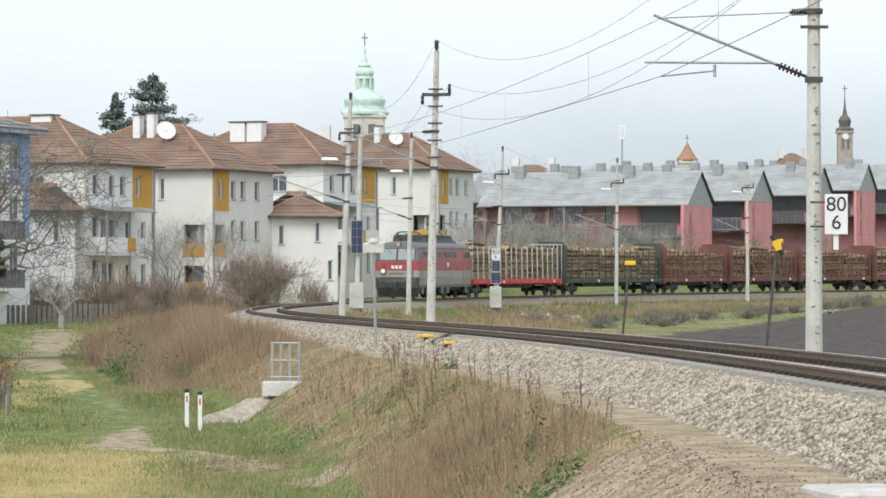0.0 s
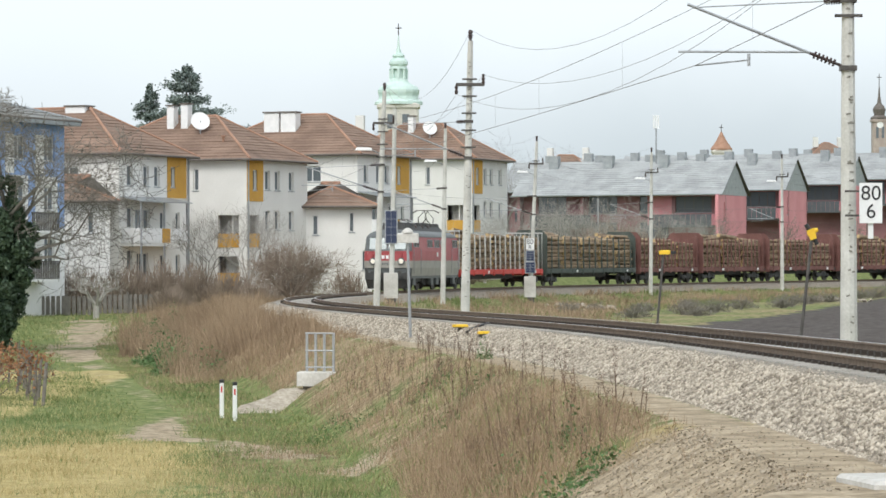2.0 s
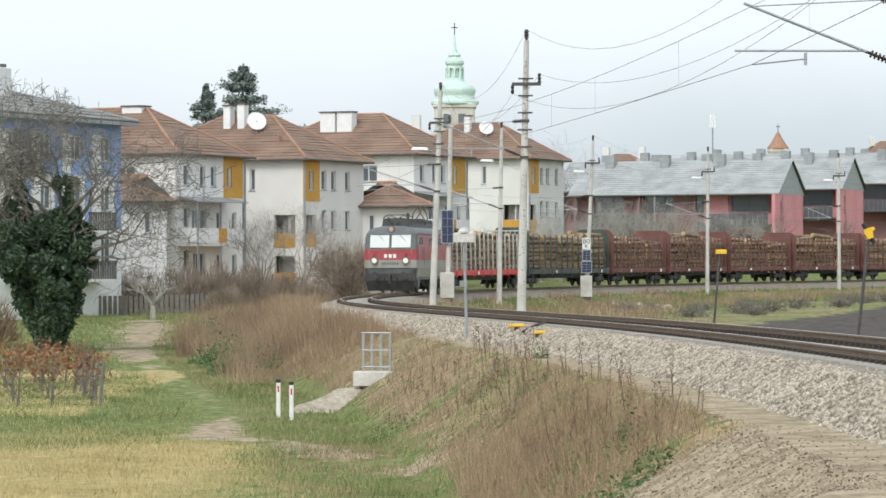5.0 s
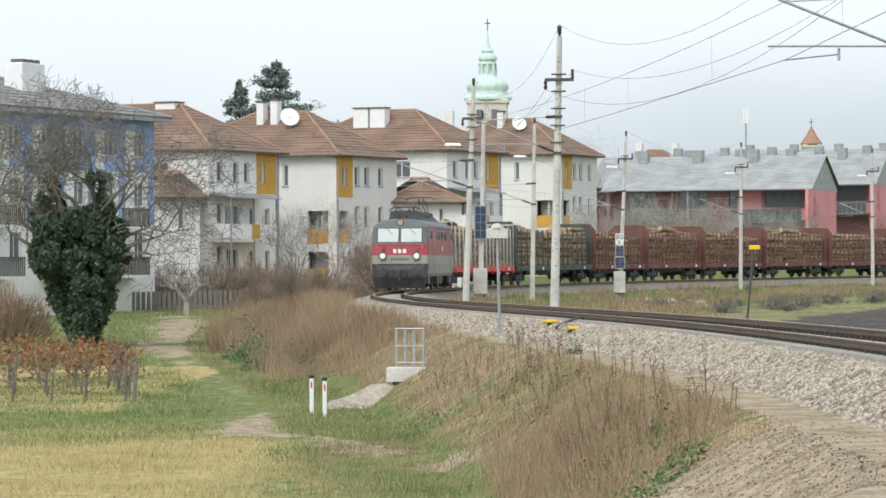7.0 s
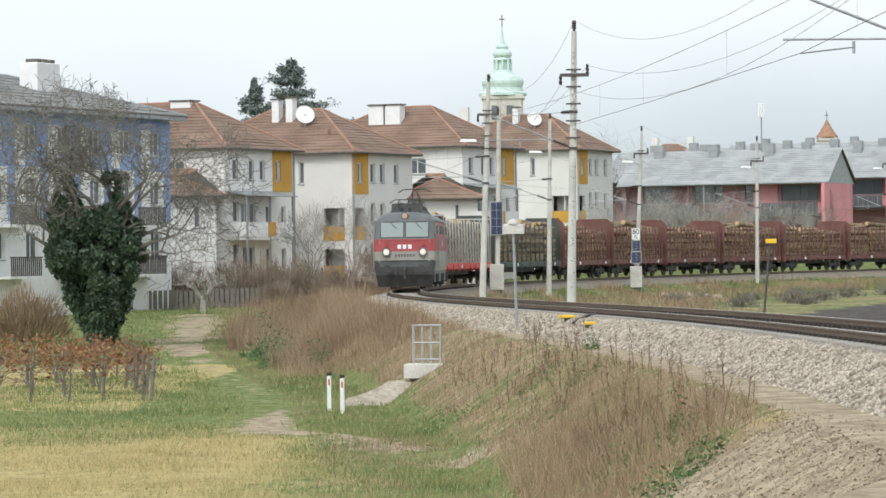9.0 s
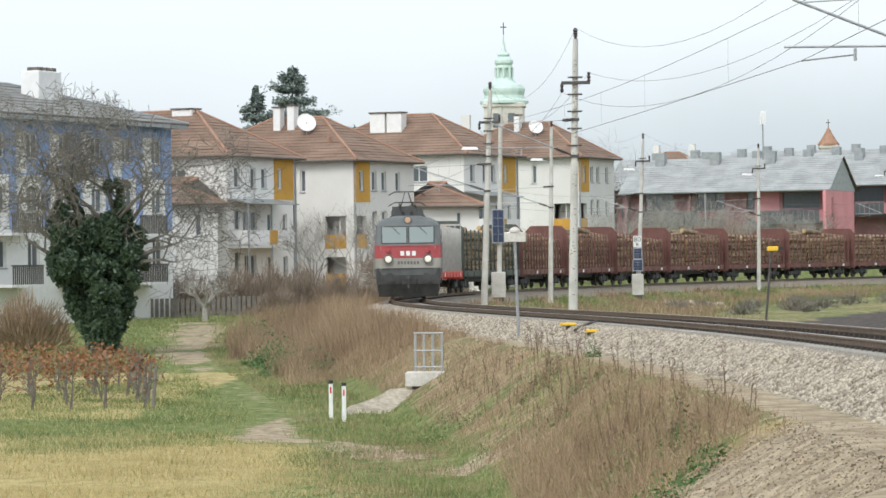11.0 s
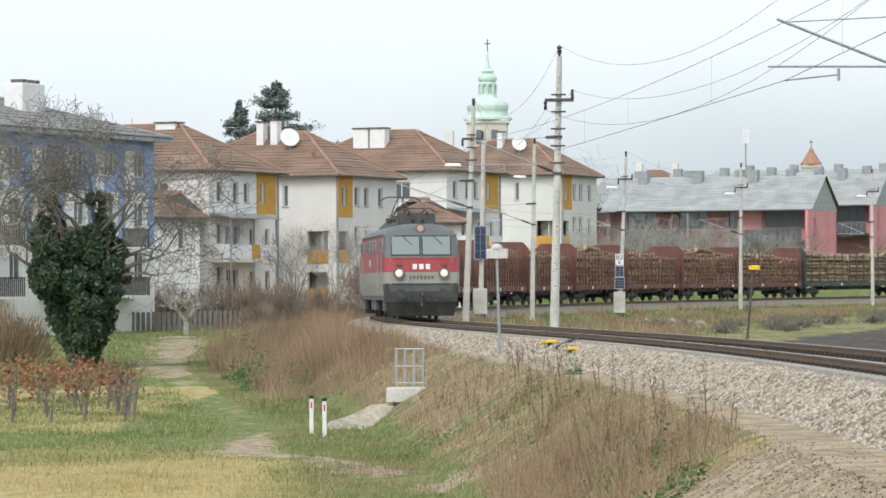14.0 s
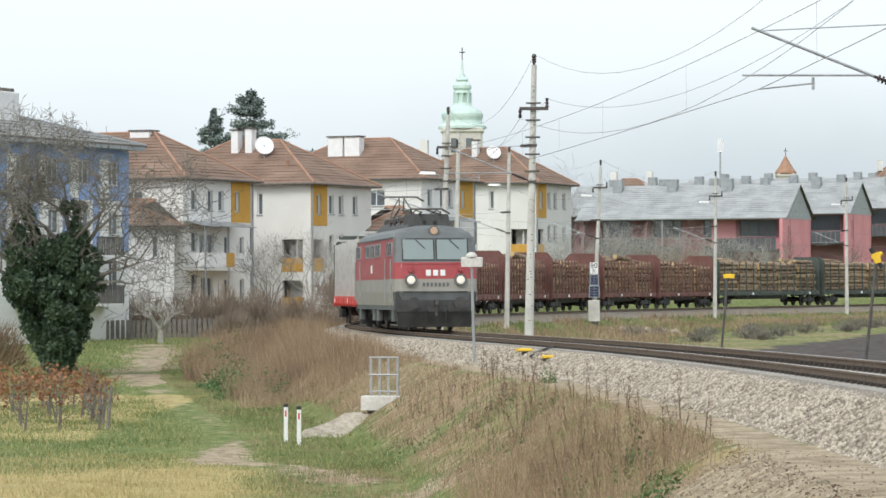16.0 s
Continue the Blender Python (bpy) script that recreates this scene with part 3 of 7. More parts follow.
def locomotive():
    t = thing("electric_locomotive", Matrix.Identity(4), "red and grey electric locomotive with lit round headlamps", "locomotive")
    rings = [outline(w, f, z) for z, w, f in LEVELS]
    b = Shape()
    b.rings(rings)
    slot = {0: -1, 1: 2, 2: 0, 3: None, 4: 1, 5: 1, 6: 1}
    for i in range(len(b.f) - 2):
        band, edge = divmod(i, 12)
        side = edge in (5, 11)
        b.k[i] = (2 if side else 1) if slot[band] == -1 else slot[band] if slot[band] is not None else (0 if side else 1)
    b.k[-1] = 1
    part("body", b, [M_LOCO_RED, M_LOCO_GREY, M_LOCO_BEIGE], t)
    for s in (-1, 1):
        for z0, z1 in ((2.50, 2.56), (1.45, 1.48)):
            trim = Shape()
            nose_plate(trim, -1.48, 1.48, z0, z1, s, 0.03, n=8)
            part("trim_strip", trim, M_LOCO_RED if z0 > 2 else M_LOCO_BLACK, t)
    rain = Shape()
    for x in (-1, 1):
        rain.box(x * 1.49 - 0.05, x * 1.49 + 0.05, -6.9, 6.9, 3.46, 3.52)
    part("rain_gutter", rain, M_LOCO_GREY, t)
    for s in (1, -1):
        for x0, x1 in ((-1.2, -0.07), (0.07, 1.2)):
            fr, pane = Shape(), Shape()
            nose_plate(fr, x0 - 0.05, x1 + 0.05, 2.62, 3.46, s, 0.012)
            f = part("windscreen_frame", fr, M_BLACK, t)
            nose_plate(pane, x0, x1, 2.67, 3.41, s, 0.022)
            part("windscreen", pane, M_SCREEN, f, "pale reflecting windscreen pane")
            wp = Shape()
            xm = (x0 + x1) / 2
            wp.rod((xm - 0.25, s * (nose(xm, 3.1) + 0.05), 3.08), (xm + 0.1, s * (nose(xm, 3.4) + 0.05), 3.42), 0.014, n=5)
            part("wiper", wp, M_BLACK, t)
        for x in (-0.93, 0.93):
            y = s * nose(x, 1.9)
            lamp = Shape()
            lamp.rod((x, y - s * 0.1, 1.9), (x, y + s * 0.12, 1.9), 0.235, 0.225, n=20)
            lo = part("headlamp", lamp, M_LOCO_GREY, t)
            lens = Shape()
            lens.rod((x, y + s * 0.11, 1.9), (x, y + s * 0.15, 1.9), 0.165, 0.12, n=20)
            part("lens", lens, M_LAMP if s > 0 else M_SCREEN, lo, "lit headlamp lens" if s > 0 else "")
            tail = Shape()
            tail.rod((x, y - s * 0.1, 2.31), (x, y + s * 0.1, 2.31), 0.11, 0.10, n=14)
            part("tail_lamp", tail, M_LOCO_RED, t, "small red tail lamp")
            rail = Shape()
            rail.rod((x * 1.37, y - s * 0.05, 1.6), (x * 1.37, y - s * 0.05, 2.5), 0.02, n=6)
            part("handrail", rail, M_LOCO_BEIGE, t)
        top = Shape()
        top.rod((0, s * 6.75, 3.74), (0, s * 7.26, 3.74), 0.19, n=18)
        tl = part("top_lamp", top, M_LOCO_GREY, t)
        lens = Shape()
        lens.rod((0, s * 7.25, 3.74), (0, s * 7.29, 3.74), 0.15, 0.12, n=18)
        part("lens", lens, M_LAMPDIM if s > 0 else M_SCREEN, tl)
        # white emblem blocks and a row of small bars in place of the running number
        em = Shape()
        for x in (-0.27, 0.0, 0.27):
            nose_plate(em, x - 0.09, x + 0.09, 2.06, 2.28, s, 0.02, n=1)
        part("emblem", em, M_WHITE, t, "white emblem of three blocks")
        nb = Shape()
        for j in range(7):
            nose_plate(nb, -0.5 + j * 0.15, -0.41 + j * 0.15, 1.66, 1.80, s, 0.015, n=1)
        part("number_bars", nb, M_LOCO_GREY, t)
        beam = Shape()
        beam.box(-1.5, 1.5, min(s * 7.15, s * 7.62), max(s * 7.15, s * 7.62), 0.72, 1.48, b=0.04)
        part("buffer_beam", beam, M_LOCO_BLACK, t)
        plough = Shape()
        plough.rings([[(-1.38, s * 7.3, 0.14), (1.38, s * 7.3, 0.14), (1.34, s * 7.05, 0.14), (-1.34, s * 7.05, 0.14)], [(-1.46, s * 7.6, 0.74), (1.46, s * 7.6, 0.74), (1.46, s * 7.1, 0.74), (-1.46, s * 7.1, 0.74)]])
        part("snow_plough", plough, M_LOCO_BLACK, t)
        buffers(t, s * 8.11, s)
        for x in (-0.4, 0.35):
            hose = Shape()
            hose.rod((x, s * 7.62, 0.95), (x, s * 7.82, 0.75), 0.03, n=6)
            hose.rod((x, s * 7.82, 0.75), (x + 0.03, s * 7.74, 0.4), 0.03, n=6)
            part("brake_hose", hose, M_BLACK, t)
    for x in (-1, 1):
        for y0, y1 in ((5.35, 6.0), (6.2, 6.85), (-6.0, -5.35), (-6.85, -6.2), (-1.0, 0.4), (1.2, 2.6), (-2.9, -1.6)):
            w, p = Shape(), Shape()
            w.box(x * 1.545 - 0.04, x * 1.545 + 0.04, y0 - 0.04, y1 + 0.04, 2.80, 3.32)
            wf = part("side_window_frame", w, M_STEEL, t)
            p.box(x * 1.562 - 0.04, x * 1.562 + 0.04, y0, y1, 2.84, 3.28)
            part("side_window", p, M_DARKPANE, wf, "dark side window")
        for y in (4.9, -4.9, 7.0, -7.0):
            h = Shape()
            h.rod((x * 1.62, y, 1.1), (x * 1.62, y, 2.7), 0.022, n=6)
            part("handrail", h, M_STEEL, t)
        sk = Shape()
        sk.box(x * 1.42 - 0.08, x * 1.42 + 0.08, -7.2, 7.2, 0.78, 0.98)
        for y in (-6.6, -1.2, 0.4, 5.9):
            sk.box(x * 1.38 - 0.1, x * 1.38 + 0.1, y, y + 0.75, 0.35, 0.8, b=0.03)
        part("side_sill", sk, M_LOCO_GREY, t)
        rb = Shape()
        rb.box(x * 1.595 - 0.01, x * 1.595 + 0.01, -0.6, -0.1, 2.2, 2.5)
        part("emblem", rb, M_WHITE, t)
    for y in (-4.1, 4.1):
        bogie(t, y, 3.4, 0.62)
    tank = Shape()
    tank.box(-1.1, 1.1, -1.7, 1.7, 0.35, 0.95, b=0.08)
    part("equipment_box", tank, M_LOCO_BLACK, t)
    box = Shape()
    box.rings([[(-0.78, 3.5, 3.85), (0.78, 3.5, 3.85), (0.78, 5.9, 3.85), (-0.78, 5.9, 3.85)], [(-0.72, 3.6, 4.40), (0.72, 3.6, 4.40), (0.72, 5.75, 4.40), (-0.72, 5.75, 4.40)]])
    part("pantograph_base", box, M_LOCO_BLACK, t, "dark box that carries the pantograph")
    for x in (-0.2, 0.2):
        vent = Shape()
        vent.rod((x, 5.8, 4.1), (x, 5.9, 4.1), 0.07, n=10)
        part("air_vent", vent, M_BLACK, t)
    hood = Shape()
    hood.rings([[(-0.95, -5.9, 3.8), (0.95, -5.9, 3.8), (0.95, 5.9, 3.8), (-0.95, 5.9, 3.8)], [(-0.62, -5.3, 4.2), (0.62, -5.3, 4.2), (0.62, 5.3, 4.2), (-0.62, 5.3, 4.2)]])
    part("roof_hood", hood, M_LOCO_BLACK, t)
    for y in (5.0, 3.4, 1.2, -0.6, -2.2, -5.2):
        r = Shape()
        r.box(-0.55, 0.55, y - 0.45, y + 0.45, 4.0, 4.42, b=0.06)
        part("roof_box", r, M_LOCO_BLACK, t)
    for y in (2.3, 0.3, -1.4):
        for x in (-0.7, 0.7):
            i = Shape()
            i.lathe([(0.09, 0), (0.05, 0.06), (0.09, 0.1), (0.05, 0.16), (0.09, 0.2), (0.04, 0.3)], 10, at=(x, y, 4.0))
            part("insulator", i, M_INSUL, t)
    bus = Shape()
    bus.rod((-0.7, 2.4, 4.42), (-0.7, -1.5, 4.42), 0.025, n=6)
    bus.rod((0.7, 2.4, 4.42), (0.7, -1.5, 4.42), 0.025, n=6)
    part("roof_busbar", bus, M_DARKSTEEL, t)
    pantograph(t, 4.6, 4.62)
    pantograph(t, -4.0, 5.32)
    return t


def log_pile(y0, y1, floor, rows, half, length, top_bulge, r=0.165):
    """Logs laid lengthwise between the stakes, in bays; only the outer ones are made where the inner cannot be seen."""
    logs = []
    bays = max(1, round((y1 - y0) / length))
    step = (y1 - y0) / bays
    cols = int(2 * half / (2 * r))
    for b in range(bays):
        ya, yb = y0 + b * step + 0.08, y0 + (b + 1) * step - 0.08
        more = random.choice((0, 0, 1, 1)) if top_bulge else 0
        for j in range(rows + more):
            inset = 0 if j < rows else 1 + (j - rows)
            for c in range(inset, cols - inset):
                if j < rows - 1 and 1 < c < cols - 2:
                    continue
                rr = r * random.uniform(0.72, 1.12)
                x = -half + r + c * 2 * r + random.uniform(-0.03, 0.03) + (r if j % 2 else 0) * 0.5
                z = floor + r + j * r * 1.8 + random.uniform(-0.03, 0.03)
                a, e = ya + random.uniform(-0.05, 0.35), yb - random.uniform(-0.05, 0.35)
                s = Shape()
                logs.append(s)
                s.rod((x, a, z), (x + random.uniform(-0.04, 0.04), e, z + random.uniform(-0.05, 0.05) + (random.uniform(-0.16, 0.22) if j >= rows - 1 else 0)), rr, rr * random.uniform(0.75, 1.0), n=7, kcap=1)
    return logs


def flat_wagon(label, length, mat_frame, mat_stake, stakes, wall, rows, piles, name="timber_wagon"):
    """A bogie wagon with stakes and a load of logs. wall: '' for none, 'rack' for barred ends, 'arch' for plate ends."""
    t = thing(name, Matrix.Identity(4), label, "freight wagon", "wagons of the timber train")
    h = length / 2 - 0.62
    d = Shape()
    d.box(-1.35, 1.35, -h, h, 1.12, 1.26)
    part("deck", d, mat_frame, t)
    for x in (-1, 1):
        s = Shape()
        s.box(x * 1.36 - 0.05, x * 1.36 + 0.05, -h, h, 0.96, 1.30, b=0.02)
        for i in range(9):
            y = -h + 0.8 + (2 * h - 1.6) * i / 8
            s.box(x * 1.40 - 0.05, x * 1.40 + 0.05, y - 0.08, y + 0.08, 0.86, 1.2)
        part("solebar", s, mat_frame, t)
        for y in (-h * 0.8, h * 0.35):
            pl = Shape()
            pl.box(x * 1.45 - 0.01, x * 1.45 + 0.01, y, y + 0.34, 1.0, 1.2)
            part("data_plate", pl, M_WHITE, t, "small white data plate")
        for i in range(stakes):
            y = -h + 0.5 + (2 * h - 1.0) * (i + 0.5) / stakes + random.uniform(-0.06, 0.06)
            k = Shape()
            k.rings([[(x * 1.36 - 0.05, y - 0.05, 1.2), (x * 1.36 + 0.05, y - 0.05, 1.2), (x * 1.36 + 0.05, y + 0.05, 1.2), (x * 1.36 - 0.05, y + 0.05, 1.2)],
                     [(x * 1.33 - 0.04, y - 0.045, 3.72), (x * 1.33 + 0.04, y - 0.045, 3.72), (x * 1.33 + 0.04, y + 0.045, 3.72), (x * 1.33 - 0.04, y + 0.045, 3.72)]])
            part("stake", k, mat_stake, t)
        st = Shape()
        st.box(x * 0.5 - 0.1, x * 0.5 + 0.1, -h * 0.5, h * 0.5, 0.62, 0.98)
        part("underframe_truss", st, M_LOCO_BLACK, t)
    for s in (-1, 1):
        if wall == "arch":
            w = Shape()
            q = [(-1.38, 1.2), (1.38, 1.2), (1.38, 3.75), (0.95, 4.22), (-0.95, 4.22), (-1.38, 3.75)]
            w.rings([[(x, s * (h - 0.08), z) for x, z in q], [(x, s * h, z) for x, z in q]])
            for x in (-0.9, -0.3, 0.3, 0.9):
                w.box(x - 0.05, x + 0.05, min(s * h, s * (h + 0.07)), max(s * h, s * (h + 0.07)), 1.2, 3.9)
            part("end_wall", w, mat_stake, t, "arched plate end wall")
        elif wall == "rack":
            w = Shape()
            w.box(-1.36, 1.36, s * h - 0.05, s * h + 0.05, 3.93, 4.02)
            rack = part("end_rack", w, mat_stake, t, "barred end rack")
            for i in range(9):
                x = -1.32 + 2.64 * i / 8
                w = Shape()
                w.box(x - 0.024, x + 0.024, s * h - 0.03, s * h + 0.03, 1.2, 3.94)
                part("rack_bar", w, mat_stake, rack)
        hb = Shape()
        hb.box(-1.38, 1.38, s * h - 0.06, s * h + 0.06, 0.82, 1.3, b=0.02)
        part("headstock", hb, mat_frame, t)
        buffers(t, s * length / 2, s)
        bogie(t, s * (h - 1.75))
    for s in log_pile(-h + 0.2, h - 0.2, 1.27, rows, 1.24, piles, True):
        part("log", s, [M_LOG, M_LOGEND], t)
    return t


LOCO = locomotive()
W_RED = flat_wagon("timber wagon with red underframe, pale stakes and logs", 24.04, M_WAGON_RED, M_STAKE, 16, "rack", 8, 4.2)
W_GREEN = flat_wagon("dark green timber wagon loaded with long logs", 22.84, M_WAGON_GREEN, M_WAGON_GREEN, 14, "arch", 8, 4.4)
W_BROWN = [flat_wagon("oxide-brown timber wagon with arched end walls and logs", 14.04, M_WAGON_BROWN, M_WAGON_BROWN, 14, "arch", 7 + k % 2, 4.3) for k in range(2)]
TRAIN = [(LOCO, 16.22, 4.1), (W_RED, 24.04, 9.65), (W_GREEN, 22.84, 9.0)]
for k in range(7):
    w = W_BROWN[k] if k < 2 else copy_thing(W_BROWN[k % 2], Matrix.Identity(4))
    TRAIN.append((w, 14.04, 4.65))
for k in range(3):
    TRAIN.append((copy_thing(W_GREEN, Matrix.Identity(4)), 22.84, 9.0))


# ---- masts and wires ----
def mast(x, y, z, height, lean=0.0, arm=None, lamp=None, steps=0, scars=False, lift=0.0, label="grey concrete catenary mast beside the railway track"):
    """lean: metres by which its top stands to the right. arm: metres of cantilever towards the track. Returns its thing and arm tips."""
    off, along, rz = (float(a[0]) for a in nearest([x], [y]))
    rise = rz - z + lift
    _, th = line(along)
    t = thing("catenary_mast", Matrix.Translation((x, y, z)), label, "mast", "catenary masts along the track")
    p = Shape()
    k = lean / height
    n = 10
    def c(h):
        return k * h
    p.rings([[(c(h) + r * math.cos(6.2832 * (i + 0.5) / n), r * math.sin(6.2832 * (i + 0.5) / n), h) for i in range(n)] for r, h in ((0.19, -0.6), (0.175, 0.0), (0.105, height - 0.9), (0.10, height - 0.9), (0.10, height - 0.5))])
    part("pole", p, M_CONCRETE, t)
    top = Shape()
    top.lathe([(0.05, -0.1), (0.05, 0.08), (0.10, 0.1), (0.06, 0.16), (0.10, 0.2), (0.06, 0.26), (0.10, 0.3), (0.05, 0.4)], 10, at=(c(height - 0.5), 0, height - 0.5))
    part("top_insulator", top, M_INSUL, t)
    if scars:
        for i in range(46):
            h, a = random.uniform(0.2, height - 1.2), random.gauss(4.85, 0.32)
            r = 0.175 - 0.07 * h / height
            s = Shape()
            w = random.uniform(0.012, 0.05)
            s.box(-w, w, -0.006, 0.006, -0.016, 0.016, m=Matrix.Translation((c(h) + r * math.cos(a) * 0.98, r * math.sin(a) * 0.98, h)) @ pose(0, 0, 0, random.uniform(-20, 20), random.uniform(-25, 25), math.degrees(a) + 90))
            part("spalled_patch", s, M_SCAR, t)
    for j in range(steps):
        h = height - 1.9 - j * 0.62
        s = Shape()
        s.box(c(h) - 0.27, c(h) + 0.27, -0.15, -0.09, h - 0.03, h + 0.03)
        part("step_iron", s, M_DARKSTEEL, t)
    tips = {}
    inward = Vector((-math.cos(th), math.sin(th), 0))
    if steps:
        h = height - 2.1
        s = Shape()
        s.box(c(h) - 0.5, c(h) + 0.55, -0.19, -0.11, h - 0.06, h + 0.06)
        part("cross_arm", s, M_DARKSTEEL, t)
        for dx in (-0.48, 0.5):
            i = Shape()
            i.lathe([(0.03, 0), (0.075, 0.08), (0.04, 0.14), (0.075, 0.2), (0.04, 0.26), (0.06, 0.38)] if dx > 0 else [(0.05, -0.35), (0.07, -0.25), (0.04, -0.18), (0.07, -0.1), (0.03, 0)], 8, at=(c(h) + dx, -0.15, h))
            part("insulator", i, M_INSUL, t)
    if arm:
        low, high = rise + 5.22, rise + 6.55
        a0, a1 = Vector((c(low), 0, low)), Vector((c(high), 0, high))
        tip = inward * arm
        up = tip + Vector((0, 0, rise + 6.40))
        end = a0 + (up - a0) * 1.05
        dn = tip * 1.11 + Vector((0, 0, rise + 5.54))
        con = tip + Vector((0, 0, rise + 5.27))
        for name, p0, p1 in (("cantilever_strut", a0, end), ("cantilever_tie", a1, up), ("registration_tube", a0 + (up - a0) * 0.27, dn)):
            q = p0 + (p1 - p0) * (0.24 if name == "cantilever_strut" else 0.16)
            r = Shape()
            if name == "registration_tube":
                r.rod(p0, p1, 0.022, n=8)
                part(name, r, M_STEEL, t)
                continue
            r.rod(q, p1, 0.028 if name == "cantilever_strut" else 0.013, n=8)
            part(name, r, M_STEEL, t)
            ins = Shape()
            d = (p1 - p0).normalized()
            across = d.orthogonal().normalized()
            over = d.cross(across)
            discs = [(0.03, 0.0), (0.03, 0.34)]
            for j in range(6):
                discs += [(0.075, 0.35 + 0.1 * j), (0.075, 0.39 + 0.1 * j), (0.03, 0.40 + 0.1 * j), (0.03, 0.44 + 0.1 * j)]
            discs.append((0.03, 1.0))
            ins.rings([[p0 + (q - p0) * f + r0 * (math.cos(0.628 * i) * across + math.sin(0.628 * i) * over) for i in range(10)] for r0, f in discs])
            part("rod_insulator", ins, M_INSUL, t)
        for h in (low, high):
            br = Shape()
            br.box(c(h) - 0.16, c(h) + 0.16, -0.16, 0.16, h - 0.05, h + 0.05)
            part("clamp", br, M_DARKSTEEL, t)
        sa = Shape()
        drop = tip * 0.65 + Vector((0, 0, rise + 5.38))
        sa.rod(drop + Vector((0, 0, 0.12)), drop - Vector((0, 0, 0.12)), 0.03, n=6)
        sa.rod(drop, con, 0.016, n=6)
        part("steady_arm", sa, M_STEEL, t)
        o = Vector((x, y, z))
        tips = {"messenger": o + up, "contact": o + con}
    if lamp:
        s = Shape()
        s.rod((c(lamp), 0, lamp - 0.25), (c(lamp) - 0.55, -0.05, lamp), 0.03, n=6)
        lo = part("lamp_arm", s, M_STEEL, t)
        s = Shape()
        s.rings([[(c(lamp) - 1.35, -0.18, lamp - 0.02), (c(lamp) - 0.5, -0.14, lamp - 0.04), (c(lamp) - 0.5, 0.14, lamp - 0.04), (c(lamp) - 1.35, 0.18, lamp - 0.02)],
                 [(c(lamp) - 1.25, -0.12, lamp + 0.12), (c(lamp) - 0.55, -0.1, lamp + 0.1), (c(lamp) - 0.55, 0.1, lamp + 0.1), (c(lamp) - 1.25, 0.12, lamp + 0.12)]])
        part("lamp_head", s, M_WHITE, lo, "pale flat lamp head")
    tips["top"] = Vector((x + c(height), y, z + height - 0.1))
    tips["side"] = Vector((x + c(height - 2.1) + 0.5, y - 0.15, z + height - 1.75))
    tips["under"] = Vector((x + c(height - 2.1) - 0.48, y - 0.15, z + height - 2.45))
    return t, tips


def wire(p, q, sag, r=0.0065, n=14, name="overhead_wire", label="thin grey overhead line wire between masts"):
    p, q = Vector(p), Vector(q)
    pts = [p + (q - p) * (i / n) - Vector((0, 0, sag * 4 * (i / n) * (1 - i / n))) for i in range(n + 1)]
    s = Shape()
    s.tube(pts, r)
    tagged(part(name, s, M_WIRE), label, "wire", "overhead wires")
    return pts


MASTS = [
    dict(x=10.6, y=13.0, z=-0.25, height=10.6, arm=2.9, steps=0),
    dict(x=7.23, y=68.0, z=-0.35, height=10.6, arm=3.0, steps=4, scars=True, lift=-0.13),
    dict(x=-0.45, y=127.0, z=-0.03, height=10.35, lean=0.23, arm=2.8, steps=5, scars=True, lift=0.22),
    dict(x=-4.97, y=171.5, z=-0.26, height=11.0, lean=0.45, arm=3.3, lamp=7.6, steps=4),
    dict(x=-2.2, y=222.0, z=-0.55, height=11.4, lean=0.2, arm=3.2, lamp=8.8),
    dict(x=3.8, y=250.0, z=-0.3, height=11.3, lean=0.5, arm=3.3, lamp=8.6, steps=1),
    dict(x=13.9, y=280.0, z=-0.55, height=11.7, lean=0.1, arm=3.3, lamp=9.1, steps=1),
    dict(x=26.8, y=307.0, z=-0.45, height=11.9, arm=3.0, lamp=9.4, steps=1),
    dict(x=44.5, y=330.0, z=-0.35, height=11.9, arm=3.0, lamp=9.4, steps=1),
    dict(x=68.5, y=356.0, z=-0.2, height=11.9, arm=3.0),
]
tips = [mast(**m)[1] for m in MASTS]
for a, b in zip(tips, tips[1:]):
    span = (a["top"] - b["top"]).length
    top = wire(a["top"], b["top"], span * 0.036)
    wire(a["side"], b["side"], span * 0.024)
    mes = wire(a["messenger"], b["messenger"], span * 0.005, 0.0065)
    con = wire(a["contact"], b["contact"], 0.06, 0.0075)
    wire(a["under"], b["under"], span * 0.0265)
    for i in (2, 5, 7, 9, 12):
        d = Shape()
        d.rod(mes[i], con[i], 0.003, n=4, caps=False)
        tagged(part("dropper_wire", d, M_WIRE), "thin hanging dropper between catenary wires", "wire", "droppers of the catenary")


